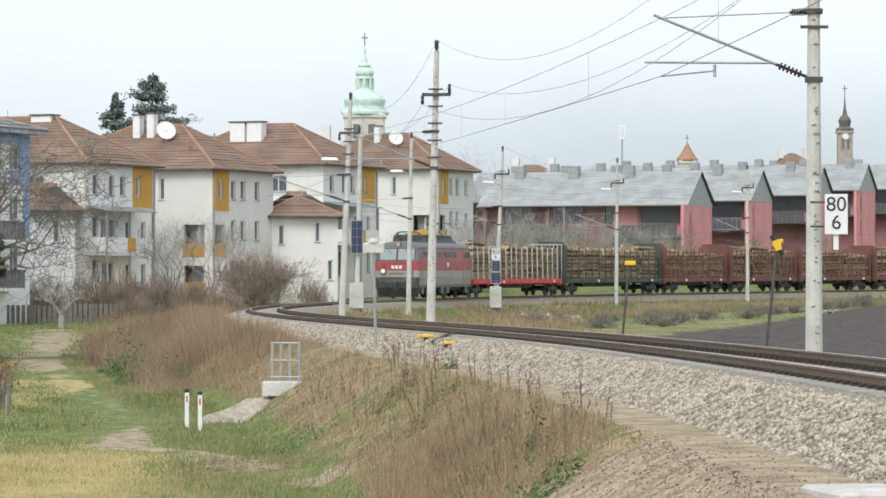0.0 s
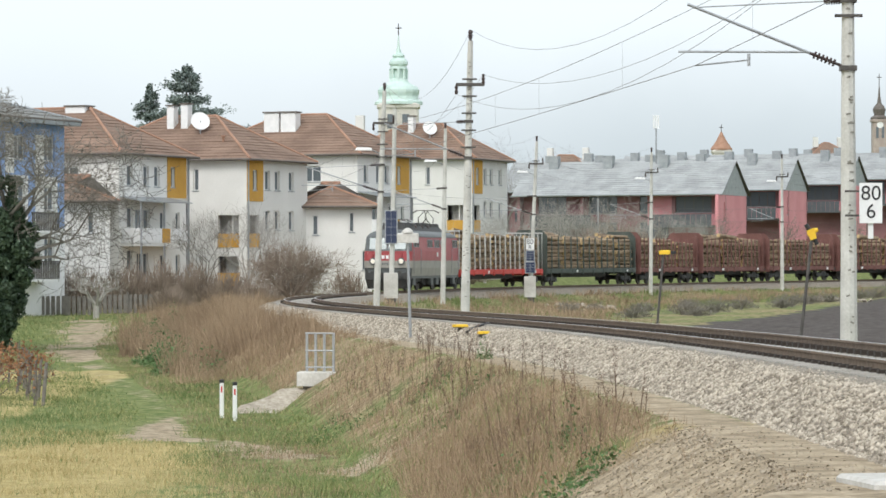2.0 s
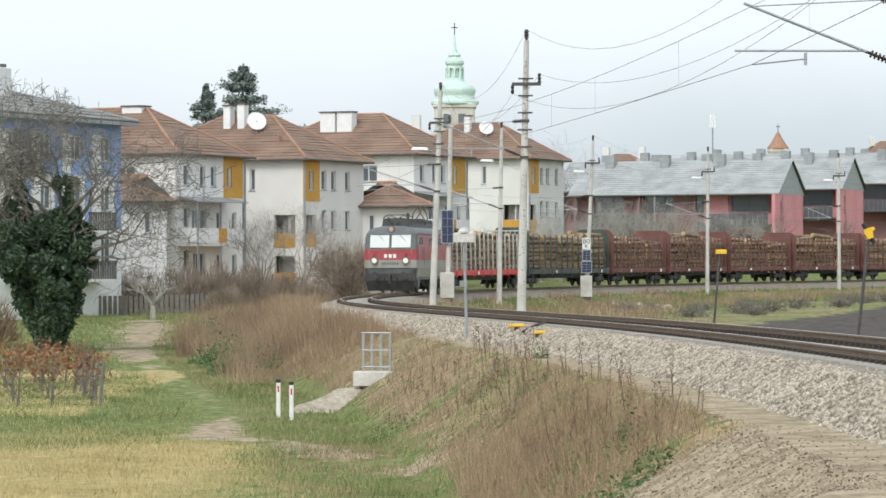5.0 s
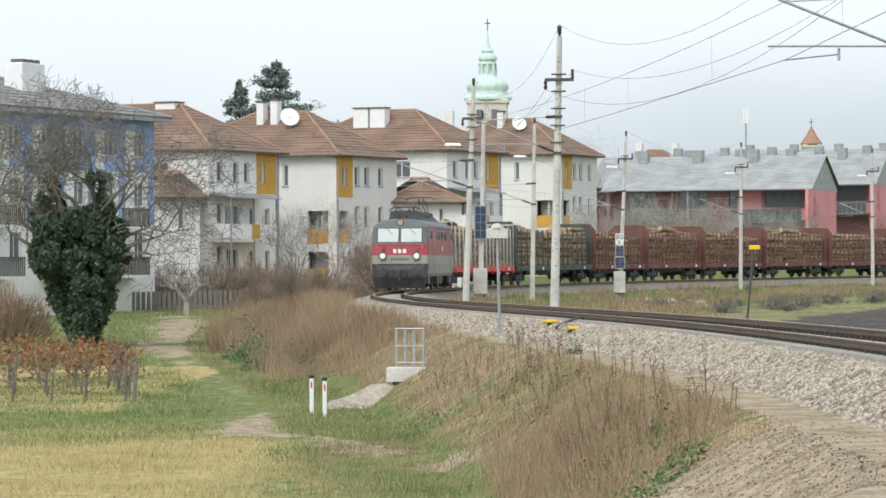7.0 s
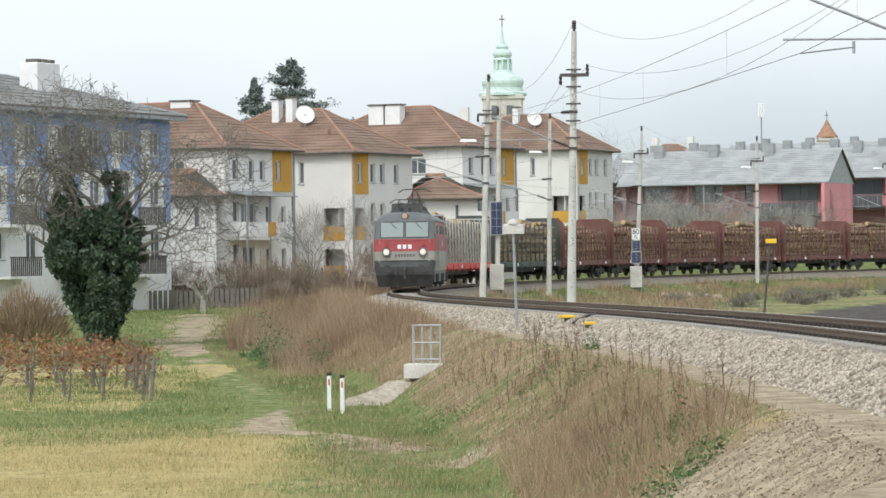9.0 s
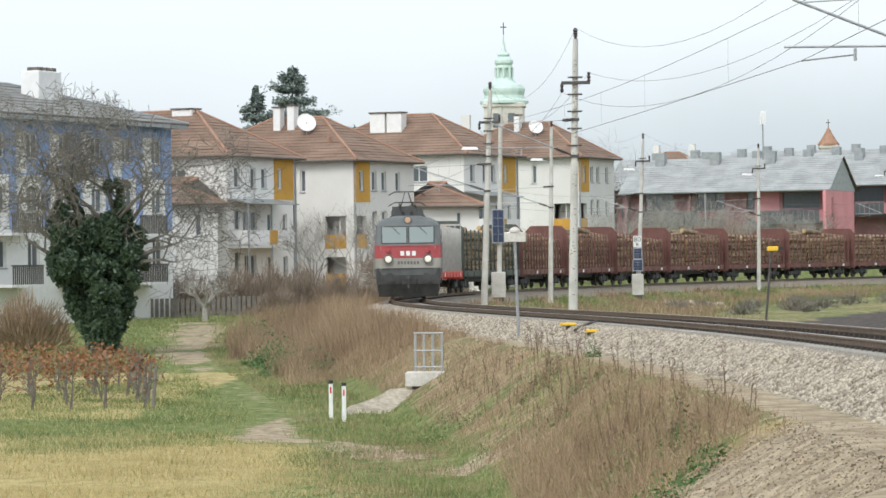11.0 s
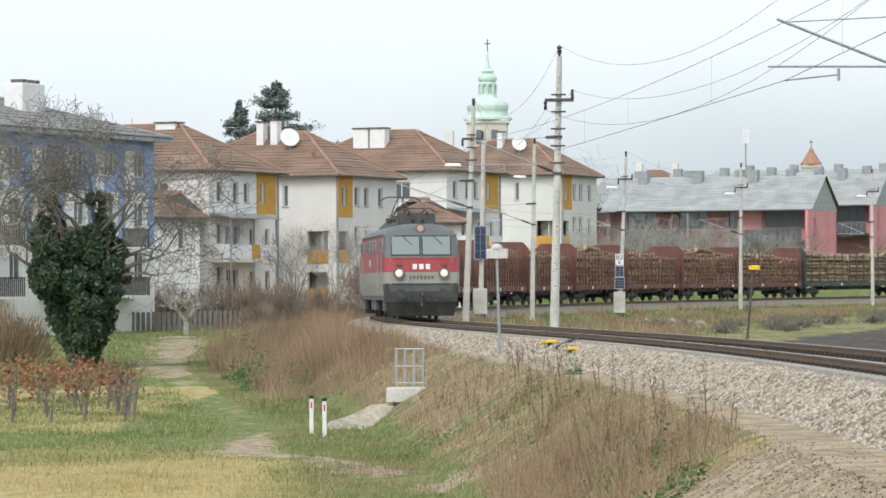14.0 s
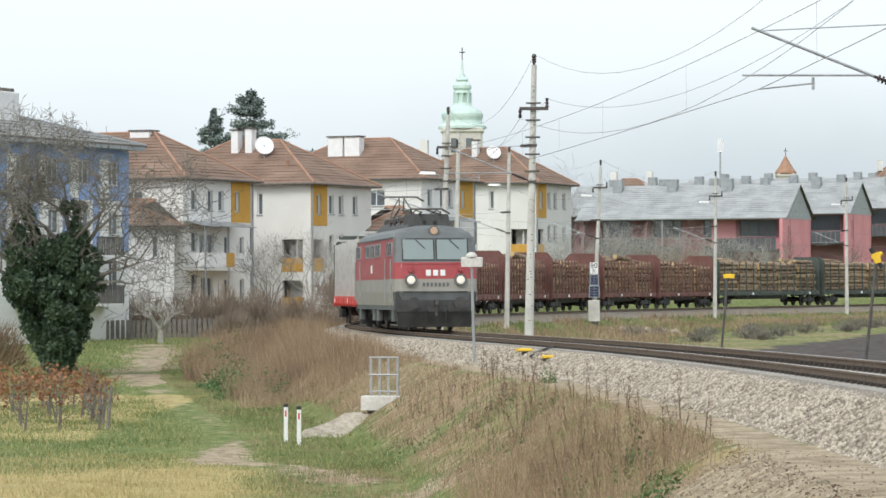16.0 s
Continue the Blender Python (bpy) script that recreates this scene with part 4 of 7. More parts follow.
# ---- buildings ----
def wall_cells(sh, u0, u1, z0, z1, holes, thick, place, k=0):
    """A wall of that thickness with openings through it; place(u, d, z) gives the point d metres behind its face."""
    us = sorted({u0, u1, *[min(max(h[i], u0), u1) for h in holes for i in (0, 1)]})
    zs = sorted({z0, z1, *[min(max(h[i], z0), z1) for h in holes for i in (2, 3)]})
    for a, b in zip(us, us[1:]):
        for c, d in zip(zs, zs[1:]):
            run = (c, d)
            if not any(h[0] - 1e-6 <= a and b <= h[1] + 1e-6 and h[2] - 1e-6 <= c and d <= h[3] + 1e-6 for h in holes):
                p = [place(*q) for q in ((a, 0, run[0]), (b, 0, run[0]), (b, thick, run[0]), (a, thick, run[0]), (a, 0, run[1]), (b, 0, run[1]), (b, thick, run[1]), (a, thick, run[1]))]
                o = len(sh.v)
                sh.v += [tuple(x) for x in p]
                for q in ((0, 3, 2, 1), (4, 5, 6, 7), (0, 1, 5, 4), (1, 2, 6, 5), (2, 3, 7, 6), (3, 0, 4, 7)):
                    sh.face([o + i for i in q], k)


def slab(sh, place, u0, u1, d0, d1, z0, z1, k=0):
    p = [place(*q) for q in ((u0, d0, z0), (u1, d0, z0), (u1, d1, z0), (u0, d1, z0), (u0, d0, z1), (u1, d0, z1), (u1, d1, z1), (u0, d1, z1))]
    o = len(sh.v)
    sh.v += [tuple(x) for x in p]
    for q in ((0, 3, 2, 1), (4, 5, 6, 7), (0, 1, 5, 4), (1, 2, 6, 5), (2, 3, 7, 6), (3, 0, 4, 7)):
        sh.face([o + i for i in q], k)


def window(parent, place, u0, u1, z0, z1, bars=1, deep=0.16, frame_mat=None):
    f, mullions = Shape(), []
    t = 0.07
    for a, b, c, d in ((u0, u1, z0, z0 + t), (u0, u1, z1 - t, z1), (u0, u0 + t, z0 + t, z1 - t), (u1 - t, u1, z0 + t, z1 - t)):
        slab(f, place, a, b, deep - 0.03, deep + 0.05, c, d)
    for i in range(1, bars):
        m = u0 + (u1 - u0) * i / bars
        q = Shape()
        slab(q, place, m - t / 2, m + t / 2, deep - 0.03, deep + 0.05, z0 + t, z1 - t)
        mullions.append(q)
    w = part("window", f, frame_mat or M_FRAME, parent)
    for q in mullions:
        part("mullion", q, frame_mat or M_FRAME, w)
    g = Shape()
    slab(g, place, u0 + 0.02, u1 - 0.02, deep + 0.01, deep + 0.03, z0 + 0.02, z1 - 0.02)
    part("pane", g, M_PANE, w)
    s = Shape()
    slab(s, place, u0 - 0.06, u1 + 0.06, -0.06, deep, z0 - 0.06, z0)
    part("window_sill", s, M_ZINC, w)


def roof_courses(sh, quad, n, lift=0.05, k=0, cols=0):
    """Overlapping courses of tiles on the slope quad (low left, low right, high right, high left)."""
    a, b, c, d = [Vector(p) for p in quad]
    nrm = (b - a).cross(d - a)
    if nrm.length < 1e-6:
        nrm = (b - a).cross(c - a)
    nrm.normalize()
    if nrm.z < 0:
        nrm = -nrm
    for i in range(n):
        t0, t1 = i / n, min((i + 1.25) / n, 1.0)
        l0, r0, l1, r1 = a.lerp(d, t0), b.lerp(c, t0), a.lerp(d, t1), b.lerp(c, t1)
        m = max(1, int((r0 - l0).length / cols)) if cols else 1
        for j in range(m):
            g = random.uniform(0.6, 1.3) * lift
            p = [l0.lerp(r0, j / m) + nrm * g, l0.lerp(r0, (j + 1) / m) + nrm * g, l1.lerp(r1, (j + 1) / m) + nrm * 0.01, l1.lerp(r1, j / m) + nrm * 0.01]
            sh.poly(p, k)
            sh.poly([l0.lerp(r0, j / m) - nrm * 0.02, l0.lerp(r0, (j + 1) / m) - nrm * 0.02, p[1], p[0]], k)


def hip_roof(parent, x0, x1, y0, y1, z, rise, over, mat, courses, ridge_along="y", cols=2.2):
    """A hipped roof over the rectangle, with eaves board, gutter and ridge tiles."""
    X0, X1, Y0, Y1 = x0 - over, x1 + over, y0 - over, y1 + over
    if ridge_along == "y":
        w = (X1 - X0) / 2
        ra, rb = Vector(((X0 + X1) / 2, Y0 + w, z + rise)), Vector(((X0 + X1) / 2, Y1 - w, z + rise))
    else:
        w = (Y1 - Y0) / 2
        ra, rb = Vector((X0 + w, (Y0 + Y1) / 2, z + rise)), Vector((X1 - w, (Y0 + Y1) / 2, z + rise))
    c = [Vector((X0, Y0, z)), Vector((X1, Y0, z)), Vector((X1, Y1, z)), Vector((X0, Y1, z))]
    if ridge_along == "y":
        quads = [(c[0], c[1], ra, ra), (c[1], c[2], rb, ra), (c[2], c[3], rb, rb), (c[3], c[0], ra, rb)]
        hips = [(c[0], ra), (c[1], ra), (c[2], rb), (c[3], rb), (ra, rb)]
    else:
        quads = [(c[0], c[1], rb, ra), (c[1], c[2], rb, rb), (c[2], c[3], ra, rb), (c[3], c[0], ra, ra)]
        hips = [(c[0], ra), (c[1], rb), (c[2], rb), (c[3], ra), (ra, rb)]
    deck = Shape()
    for q in quads:
        deck.poly([q[0], q[1], q[2]] if (q[2] - q[3]).length < 1e-6 else q)
    deck.poly([c[0], c[3], c[2], c[1]])
    roof = part("roof", deck, M_FASCIA, parent)
    tiles = Shape()
    for q in quads:
        roof_courses(tiles, q, courses, cols=cols)
    tagged(part("tile_cover", tiles, mat, roof), kind="stuff")
    for a, b in hips:
        r = Shape()
        r.rod(a + Vector((0, 0, 0.03)), b + Vector((0, 0, 0.03)), 0.10, n=6)
        part("ridge_tiles", r, M_RIDGE if mat == M_TILE else M_ZINC, roof)
    for a, b in zip(c, c[1:] + c[:1]):
        g = Shape()
        d = Vector((0, 0, -0.02))
        g.rod(a + d, b + d, 0.08, n=6)
        part("gutter", g, M_FASCIA, roof)
    return roof


def balcony(parent, place, u0, u1, z, out=1.5, canopy=None, panels=(M_WHITE, M_OCHRE, M_WHITE)):
    s = Shape()
    slab(s, place, u0, u1, -out, 0, z - 0.18, z)
    b = part("balcony", s, M_RENDER2, parent)
    cuts = [u0, u0 + (u1 - u0) * 0.44, u0 + (u1 - u0) * 0.62, u1]
    for (a, c), m in zip(zip(cuts, cuts[1:]), panels):
        p = Shape()
        slab(p, place, a + 0.03, c - 0.03, -out - 0.04, -out, z + 0.05, z + 0.98)
        part("balcony_panel", p, m, b)
    p = Shape()
    slab(p, place, u0 - 0.02, u0 + 0.02, -out, 0, z + 0.05, z + 0.98)
    part("balcony_panel", p, panels[0], b)
    for u in (u0, (u0 + u1) / 2, u1):
        q = Shape()
        slab(q, place, u - 0.05, u + 0.05, -out - 0.03, -out + 0.07, 0.2, (canopy or z) + 0.05)
        part("balcony_post", q, M_STEEL, b)
    if canopy:
        q = Shape()
        p = [place(*w) for w in ((u0 - 0.2, -out - 0.3, canopy), (u1 + 0.2, -out - 0.3, canopy), (u1 + 0.2, 0, canopy + 0.35), (u0 - 0.2, 0, canopy + 0.35))]
        q.poly(p)
        q.poly([Vector(v) + Vector((0, 0, 0.06)) for v in p])
        for i in range(4):
            j = (i + 1) % 4
            q.poly([p[i], p[j], Vector(p[j]) + Vector((0, 0, 0.06)), Vector(p[i]) + Vector((0, 0, 0.06))])
        part("canopy", q, M_ZINC, b)


def apartment_house(name, label, x, y, z0, turn, width, length, eaves, rise, ends, longs, wall_mat, extra):
    """A hip-roofed block; its near corner stands at (x, y), its end face runs along local x and its long face along local y."""
    t = thing(name, pose(x, y, z0, 0, 0, turn), label, "apartment building", "apartment houses beyond the track")

    def end(u, d, z):
        return Vector((u, d, z))

    def long(u, d, z):
        return Vector((d, u, z))
    for place, size, holes, lo in ((end, width, ends, 0.0), (long, length, longs, 0.3)):
        s = Shape()
        wall_cells(s, lo, size, -2.0, eaves, [h[:4] for h in holes], 0.3, place)
        wall = part("wall", s, wall_mat, t)
        for h in holes:
            if len(h) > 4 and h[4] == "loggia":
                q = Shape()
                slab(q, place, h[0], h[1], 1.2, 1.3, h[2], h[3])
                part("loggia_back", q, M_RENDER2, wall)
                q = Shape()
                slab(q, place, h[0], h[1], -0.05, 0.02, h[2], h[2] + 0.95)
                part("balcony_panel", q, M_OCHRE, wall)
            else:
                window(t, place, *h[:4], bars=h[4] if len(h) > 4 else 1)
    for a in ((width - 0.3, width, 0.3, length), (0.3, width - 0.3, length - 0.3, length)):
        s = Shape()
        s.box(a[0], a[1], a[2], a[3], -2.0, eaves)
        part("wall", s, wall_mat, t)
    hip_roof(t, 0, width, 0, length, eaves, rise, 0.55, M_TILE, 15)
    for kind, *v in extra:
        if kind == "panel":
            face, u0, u1, za, zb, hole = v
            s = Shape()
            wall_cells(s, u0, u1, za, zb, [hole] if hole else [], 0.06, lambda u, d, z: (end if face == "end" else long)(u, d - 0.05, z))
            part("wall_panel", s, M_OCHRE, t, "ochre render panel")
        elif kind == "balcony":
            balcony(t, end, *v)
        elif kind == "chimney":
            cx, cy, w, d, zt = v
            s = Shape()
            s.box(cx - w / 2, cx + w / 2, cy - d / 2, cy + d / 2, eaves, zt, b=0.03)
            ch = part("chimney", s, M_WHITE, t, "white rendered chimney")
            s = Shape()
            s.box(cx - w / 2 - 0.08, cx + w / 2 + 0.08, cy - d / 2 - 0.08, cy + d / 2 + 0.08, zt, zt + 0.1)
            part("chimney_cap", s, M_FASCIA, ch)
        elif kind == "dish":
            cx, cy, zc, r = v
            s = Shape()
            m = Matrix.Translation((cx, cy, zc)) @ (Matrix.Rotation(radians(-turn), 4, "Z")) @ pose(0, 0, 0, 68, 0, 18)
            rings = []
            for q, h in ((r, 0.0), (r * 0.98, 0.03), (r * 0.6, -0.14), (0.05, -0.2)):
                rings.append([(q * math.cos(6.2832 * i / 24), q * math.sin(6.2832 * i / 24), h) for i in range(24)])
            s.rings(rings, m=m)
            ds = part("satellite_dish", s, M_WHITE, t, "round white satellite dish")
            s = Shape()
            s.rod((cx, cy, zc - 1.6), (cx, cy, zc), 0.05, n=8)
            part("dish_pole", s, M_STEEL, ds)
        elif kind == "pipe":
            s = Shape()
            s.rod((v[0], -0.09, 0), (v[0], -0.09, eaves - 0.1), 0.06, n=8)
            part("downpipe", s, M_ZINC, t)
        elif kind == "vent":
            s = Shape()
            s.rod((v[0], v[1], v[2] - 0.6), (v[0], v[1], v[2]), 0.09, n=8)
            s.rod((v[0], v[1], v[2]), (v[0], v[1], v[2] + 0.12), 0.16, n=8)
            part("roof_vent", s, M_RIDGE, t)
    return t


def floors(us, w, tops, eaves, h=1.35):
    return [(u - w / 2, u + w / 2, eaves - top, eaves - top + h) for u in us for top in tops]


E1 = 8.9
left_ends = floors((1.5,), 0.8, (2.05, 4.8, 7.55), E1) + floors((3.7, 5.2), 0.75, (2.05,), E1) + [(7.05, 7.65, E1 - 2.05, E1 - 0.7), (2.2, 4.2, 3.15, 5.35, 3), (5.6, 6.3, 3.6, 5.2), (7.8, 8.4, 3.6, 5.2), (2.4, 4.0, 0.6, 2.5, 3), (5.6, 6.3, 0.9, 2.4), (7.8, 8.4, 0.9, 2.4)]
right_ends = floors((3.2, 4.7, 6.9), 0.75, (2.05, 4.8, 7.55), E1) + [(0.85, 1.5, E1 - 2.1, E1 - 0.7), (0.35, 1.9, 2.9, 5.1, "loggia")]
right_longs = [(3.7, 4.1, E1 - 2.1, E1 - 0.6), (0.6, 2.2, 2.9, 5.1, "loggia"), (0.6, 2.2, 0.2, 2.3, "loggia")]
left_longs = [(3.0, 5.2, E1 - 2.0, E1 - 0.8, 3), (3.0, 5.2, E1 - 4.8, E1 - 3.5, 3), (8.0, 9.5, E1 - 2.0, E1 - 0.8, 2)]
apartment_house("apartment_house", "cream apartment house with hipped clay-tile roof and balconies", -23.1, 224.6, 0.0, 67, 9.6, 18.0, E1, 3.2, left_ends, left_longs, M_RENDER,
                [("panel", "end", 6.6, 9.25, E1 - 2.75, E1 - 0.02, (7.05, 7.65, E1 - 2.05, E1 - 0.7)), ("balcony", 0.3, 6.6, 3.1, 1.5, 5.75), ("pipe", 9.5), ("chimney", 4.8, 5.6, 1.2, 1.5, 12.2)])
apartment_house("apartment_house", "pale apartment house with tiled hip roof and satellite dish", -15.7, 237.5, 0.0, 67, 9.5, 13.4, E1, 3.2, right_ends, right_longs, M_RENDER2,
                [("panel", "end", 0.02, 2.45, E1 - 2.85, E1 - 0.02, (0.85, 1.5, E1 - 2.1, E1 - 0.7)), ("chimney", 3.6, 7.6, 0.7, 0.55, 12.8), ("chimney", 3.6, 6.5, 0.7, 0.55, 12.9), ("dish", 2.6, 4.9, 11.7, 0.68), ("vent", 1.6, 2.6, 10.5), ("pipe", 0.1)])
apartment_house("apartment_house", "cream apartment house with wide white chimney blocks", -8.83, 257.3, 0.95, 67, 9.6, 13.5, E1, 3.2, left_ends, left_longs, M_RENDER,
                [("panel", "end", 6.6, 9.25, E1 - 2.75, E1 - 0.02, (7.05, 7.65, E1 - 2.05, E1 - 0.7)), ("balcony", 0.3, 6.6, 3.1, 1.5, 5.75), ("pipe", 9.5), ("chimney", 2.9, 8.3, 0.9, 1.25, 12.2), ("chimney", 2.9, 6.9, 0.9, 1.25, 12.2)])
apartment_house("apartment_house", "pale apartment house with ochre corner panel and dish", -0.42, 287.0, 1.5, 70, 8.7, 12.0, E1, 3.1, right_ends, right_longs, M_RENDER2,
                [("panel", "end", 0.02, 2.45, E1 - 2.85, E1 - 0.02, (0.85, 1.5, E1 - 2.1, E1 - 0.7)), ("chimney", 3.4, 6.6, 0.6, 0.5, 12.6), ("dish", 2.4, 4.6, 11.6, 0.62), ("pipe", 0.1)])


def annex(x, y, z0, turn, width, length, eaves, rise, holes, label):
    t = thing("house_annex", pose(x, y, z0, 0, 0, turn), label, "building", "low annexes of the apartment houses")

    def end(u, d, z):
        return Vector((u, d, z))
    s = Shape()
    wall_cells(s, 0, width, -2.5, eaves, holes, 0.3, end)
    w = part("wall", s, M_RENDER, t)
    for h in holes:
        window(t, end, *h)
    for a in ((0, 0.3, 0.3, length), (width - 0.3, width, 0.3, length), (0.3, width - 0.3, length - 0.3, length)):
        s = Shape()
        s.box(*a, -2.5, eaves)
        part("wall", s, M_RENDER, t)
    hip_roof(t, 0, width, 0, length, eaves, rise, 0.6, M_TILE, 7, "x")


annex(-12.6, 246.0, 0.4, 8, 5.2, 6.5, 5.4, 1.75, [(3.6, 3.95, 3.6, 5.0), (4.5, 4.85, 0.9, 2.3), (1.0, 1.4, 3.4, 4.8)], "low cream annex with hipped tile roof")
annex(-27.6, 218.0, 0.1, 8, 4.6, 7.0, 5.6, 1.7, [(3.2, 3.6, 3.6, 5.0), (1.2, 1.6, 3.6, 5.0)], "low cream annex with reddish tile roof")


def blue_block():
    t = thing("blue_apartment_block", pose(-24.4, 206.0, 0.3, 0, 0, 248.8), "blue and white apartment block with grey hipped roof", "apartment building")

    def front(u, d, z):
        return Vector((u, -d, z))
    top = 9.9
    holes = []
    for i in range(8):
        u = 1.2 + 3.6 * i
        holes += [(u, u + 1.3, 7.5, 8.9), (u, u + 1.3, 4.6, 6.0), (u, u + 1.3, 1.5, 3.0)]
    for z0, z1, m in ((-2.5, 3.6, M_WHITE), (3.6, 6.6, M_RENDER), (6.6, top, M_BLUE)):
        s = Shape()
        hs = [h for h in holes if z0 < h[2] < z1]
        wall_cells(s, 0, 30, z0, z1, hs, 0.3, front)
        w = part("wall", s, m, t)
        for h in hs:
            window(t, front, *h, bars=2)
    for i in range(8):
        u = 0.1 + 3.6 * i
        s = Shape()
        slab(s, front, u, u + 0.75, -0.05, 0.01, 3.6, 6.6)
        part("wall_panel", s, M_BLUE, t, "blue render stripe")
        s = Shape()
        slab(s, front, u + 2.5, u + 3.5, -0.05, 0.01, 6.7, 9.0)
        part("wall_panel", s, M_RENDER2, t, "pale grey render panel")
    for a in ((0, 0.3, -13.7, -0.3), (29.7, 30, -13.7, -0.3), (0, 30, -14, -13.7)):
        s = Shape()
        s.box(*a, -2.5, top)
        part("wall", s, M_BLUE, t)
    hip_roof(t, 0, 30, -14, 0, top, 2.3, 0.75, M_ROOFGREY, 10, "x")
    s = Shape()
    slab(s, front, -0.6, 30.6, -0.8, 0.0, top - 0.28, top - 0.04)
    part("eaves_board", s, M_ZINC, t)
    for u in (7.0,):
        s = Shape()
        s.box(u, u + 2.6, -4.6, -3.4, top, top + 2.9, b=0.04)
        c = part("chimney", s, M_WHITE, t, "broad white chimney")
        for j in range(3):
            q = Shape()
            q.box(u + 0.25 + j * 0.75, u + 0.7 + j * 0.75, -4.4, -3.6, top + 2.9, top + 3.12)
            part("chimney_pot", q, M_FASCIA, c)
    s = Shape()
    s.box(-3.4, -1.2, -5.2, -4.2, 7.5, top + 0.9, b=0.04)
    part("chimney", s, M_WHITE, t)
    for u in (3.0, 10.2, 17.4):
        for z in (3.4, 0.6):
            s = Shape()
            slab(s, front, u, u + 3.4, -1.3, 0, z - 0.15, z)
            b = part("balcony", s, M_WHITE, t)
            for j in range(16):
                q = Shape()
                slab(q, front, u + 0.05 + j * 0.21, u + 0.13 + j * 0.21, -1.3, -1.25, z, z + 1.0)
                part("balcony_bar", q, M_DARKSTEEL, b)
            q = Shape()
            slab(q, front, u, u + 3.4, -1.32, -1.24, z + 1.0, z + 1.06)
            part("balcony_rail", q, M_DARKSTEEL, b)


blue_block()


def terrace_block(x, y, eave, length, k):
    """One stepped block of the red terrace: slate gable roof, red end wall, dark recessed front with balconies."""
    t = thing("terrace_house", pose(x, y, 0, 0, 0, -20), "red terrace house with grey slate gable roof", "terrace house", "stepped red terrace houses")
    dep, rise = 10.0, 3.5

    def front(u, d, z):
        return Vector((-length + u, d, z))

    def inset(u, d, z):
        return Vector((-length + u, d + 1.3, z))

    def side(u, d, z):
        return Vector((-d, u, z))
    s = Shape()
    holes = [(length - 5.8, length - 1.6, eave - 2.3, eave - 0.4, 4)]
    for j in range(int(length / 6)):
        holes.append((2.0 + 6.0 * j, 5.4 + 6.0 * j, eave - 2.4, eave - 0.4, 3))
        holes.append((2.0 + 6.0 * j, 5.4 + 6.0 * j, eave - 5.4, eave - 3.3, 3))
    holes = [h for h in holes if h[1] < length - 6.4 or h[0] == length - 5.8]
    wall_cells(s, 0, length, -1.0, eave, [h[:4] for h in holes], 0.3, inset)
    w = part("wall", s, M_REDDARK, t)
    for h in holes:
        window(t, inset, *h[:4], bars=h[4], deep=0.2, frame_mat=M_FASCIA)
    bay = Shape()
    wall_cells(bay, length - 9.0, length - 0.36, eave - 3.7, eave - 0.42, [(length - 6.2, length - 1.2, eave - 2.5, eave - 0.5)], 0.1, lambda u, d, z: inset(u, d - 0.12, z))
    part("wall_panel", bay, M_RED, t, "red rendered bay beside the end wall")
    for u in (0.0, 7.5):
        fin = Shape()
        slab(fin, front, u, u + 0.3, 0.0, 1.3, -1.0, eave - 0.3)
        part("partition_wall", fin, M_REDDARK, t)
    s = Shape()
    wall_cells(s, -1.6, dep, -1.0, eave - 0.4, [(0.6, 1.1, eave - 3.3, eave - 1.2), (0.6, 1.1, eave - 6.6, eave - 4.5)], 0.35, side)
    w = part("side_wall", s, M_RED, t, "bright red rendered end wall")
    for zz in (eave - 3.3, eave - 6.6):
        window(t, side, 0.6, 1.1, zz, zz + 2.1, frame_mat=M_REDDARK)
    s = Shape()
    s.rings([[(-0.3, -0.4, eave - 0.4), (-0.3, dep + 0.3, eave - 0.4), (-0.3, dep / 2, eave + rise - 0.15)], [(0.02, -0.4, eave - 0.4), (0.02, dep + 0.3, eave - 0.4), (0.02, dep / 2, eave + rise - 0.15)]])
    part("gable", s, M_ZINC, t, "grey sheet-clad gable")
    s = Shape()
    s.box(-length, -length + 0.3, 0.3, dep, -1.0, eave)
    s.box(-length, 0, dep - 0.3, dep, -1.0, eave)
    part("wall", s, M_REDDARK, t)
    a, b = Vector((-length - 0.4, -0.9, eave - 0.35)), Vector((0.25, -0.9, eave - 0.35))
    c, d = Vector((0.25, dep / 2, eave + rise)), Vector((-length - 0.4, dep / 2, eave + rise))
    e, f = Vector((0.25, dep + 0.9, eave - 0.35)), Vector((-length - 0.4, dep + 0.9, eave - 0.35))
    deck = Shape()
    deck.poly([a, b, c, d])
    deck.poly([d, c, e, f])
    roof = part("roof", deck, M_FASCIA, t)
    sl = Shape()
    roof_courses(sl, (a, b, c, d), 16, 0.04, cols=1.6)
    roof_courses(sl, (e, f, d, c), 6, 0.04)
    tagged(part("slate_cover", sl, M_SLATE, roof), kind="stuff")
    g = Shape()
    g.rod(a, b, 0.12, n=6)
    part("gutter", g, M_ZINC, roof)
    for j in range(int(length / 6.5)):
        u = -length + 3.0 + j * 6.5 + (k * 1.7) % 3
        s = Shape()
        s.box(u - 0.55, u + 0.55, dep / 2 - 1.2, dep / 2 - 0.2, eave + rise - 1.0, eave + rise + 0.75, b=0.03)
        part("roof_vent", s, M_ZINC, roof, "boxy grey roof vent")
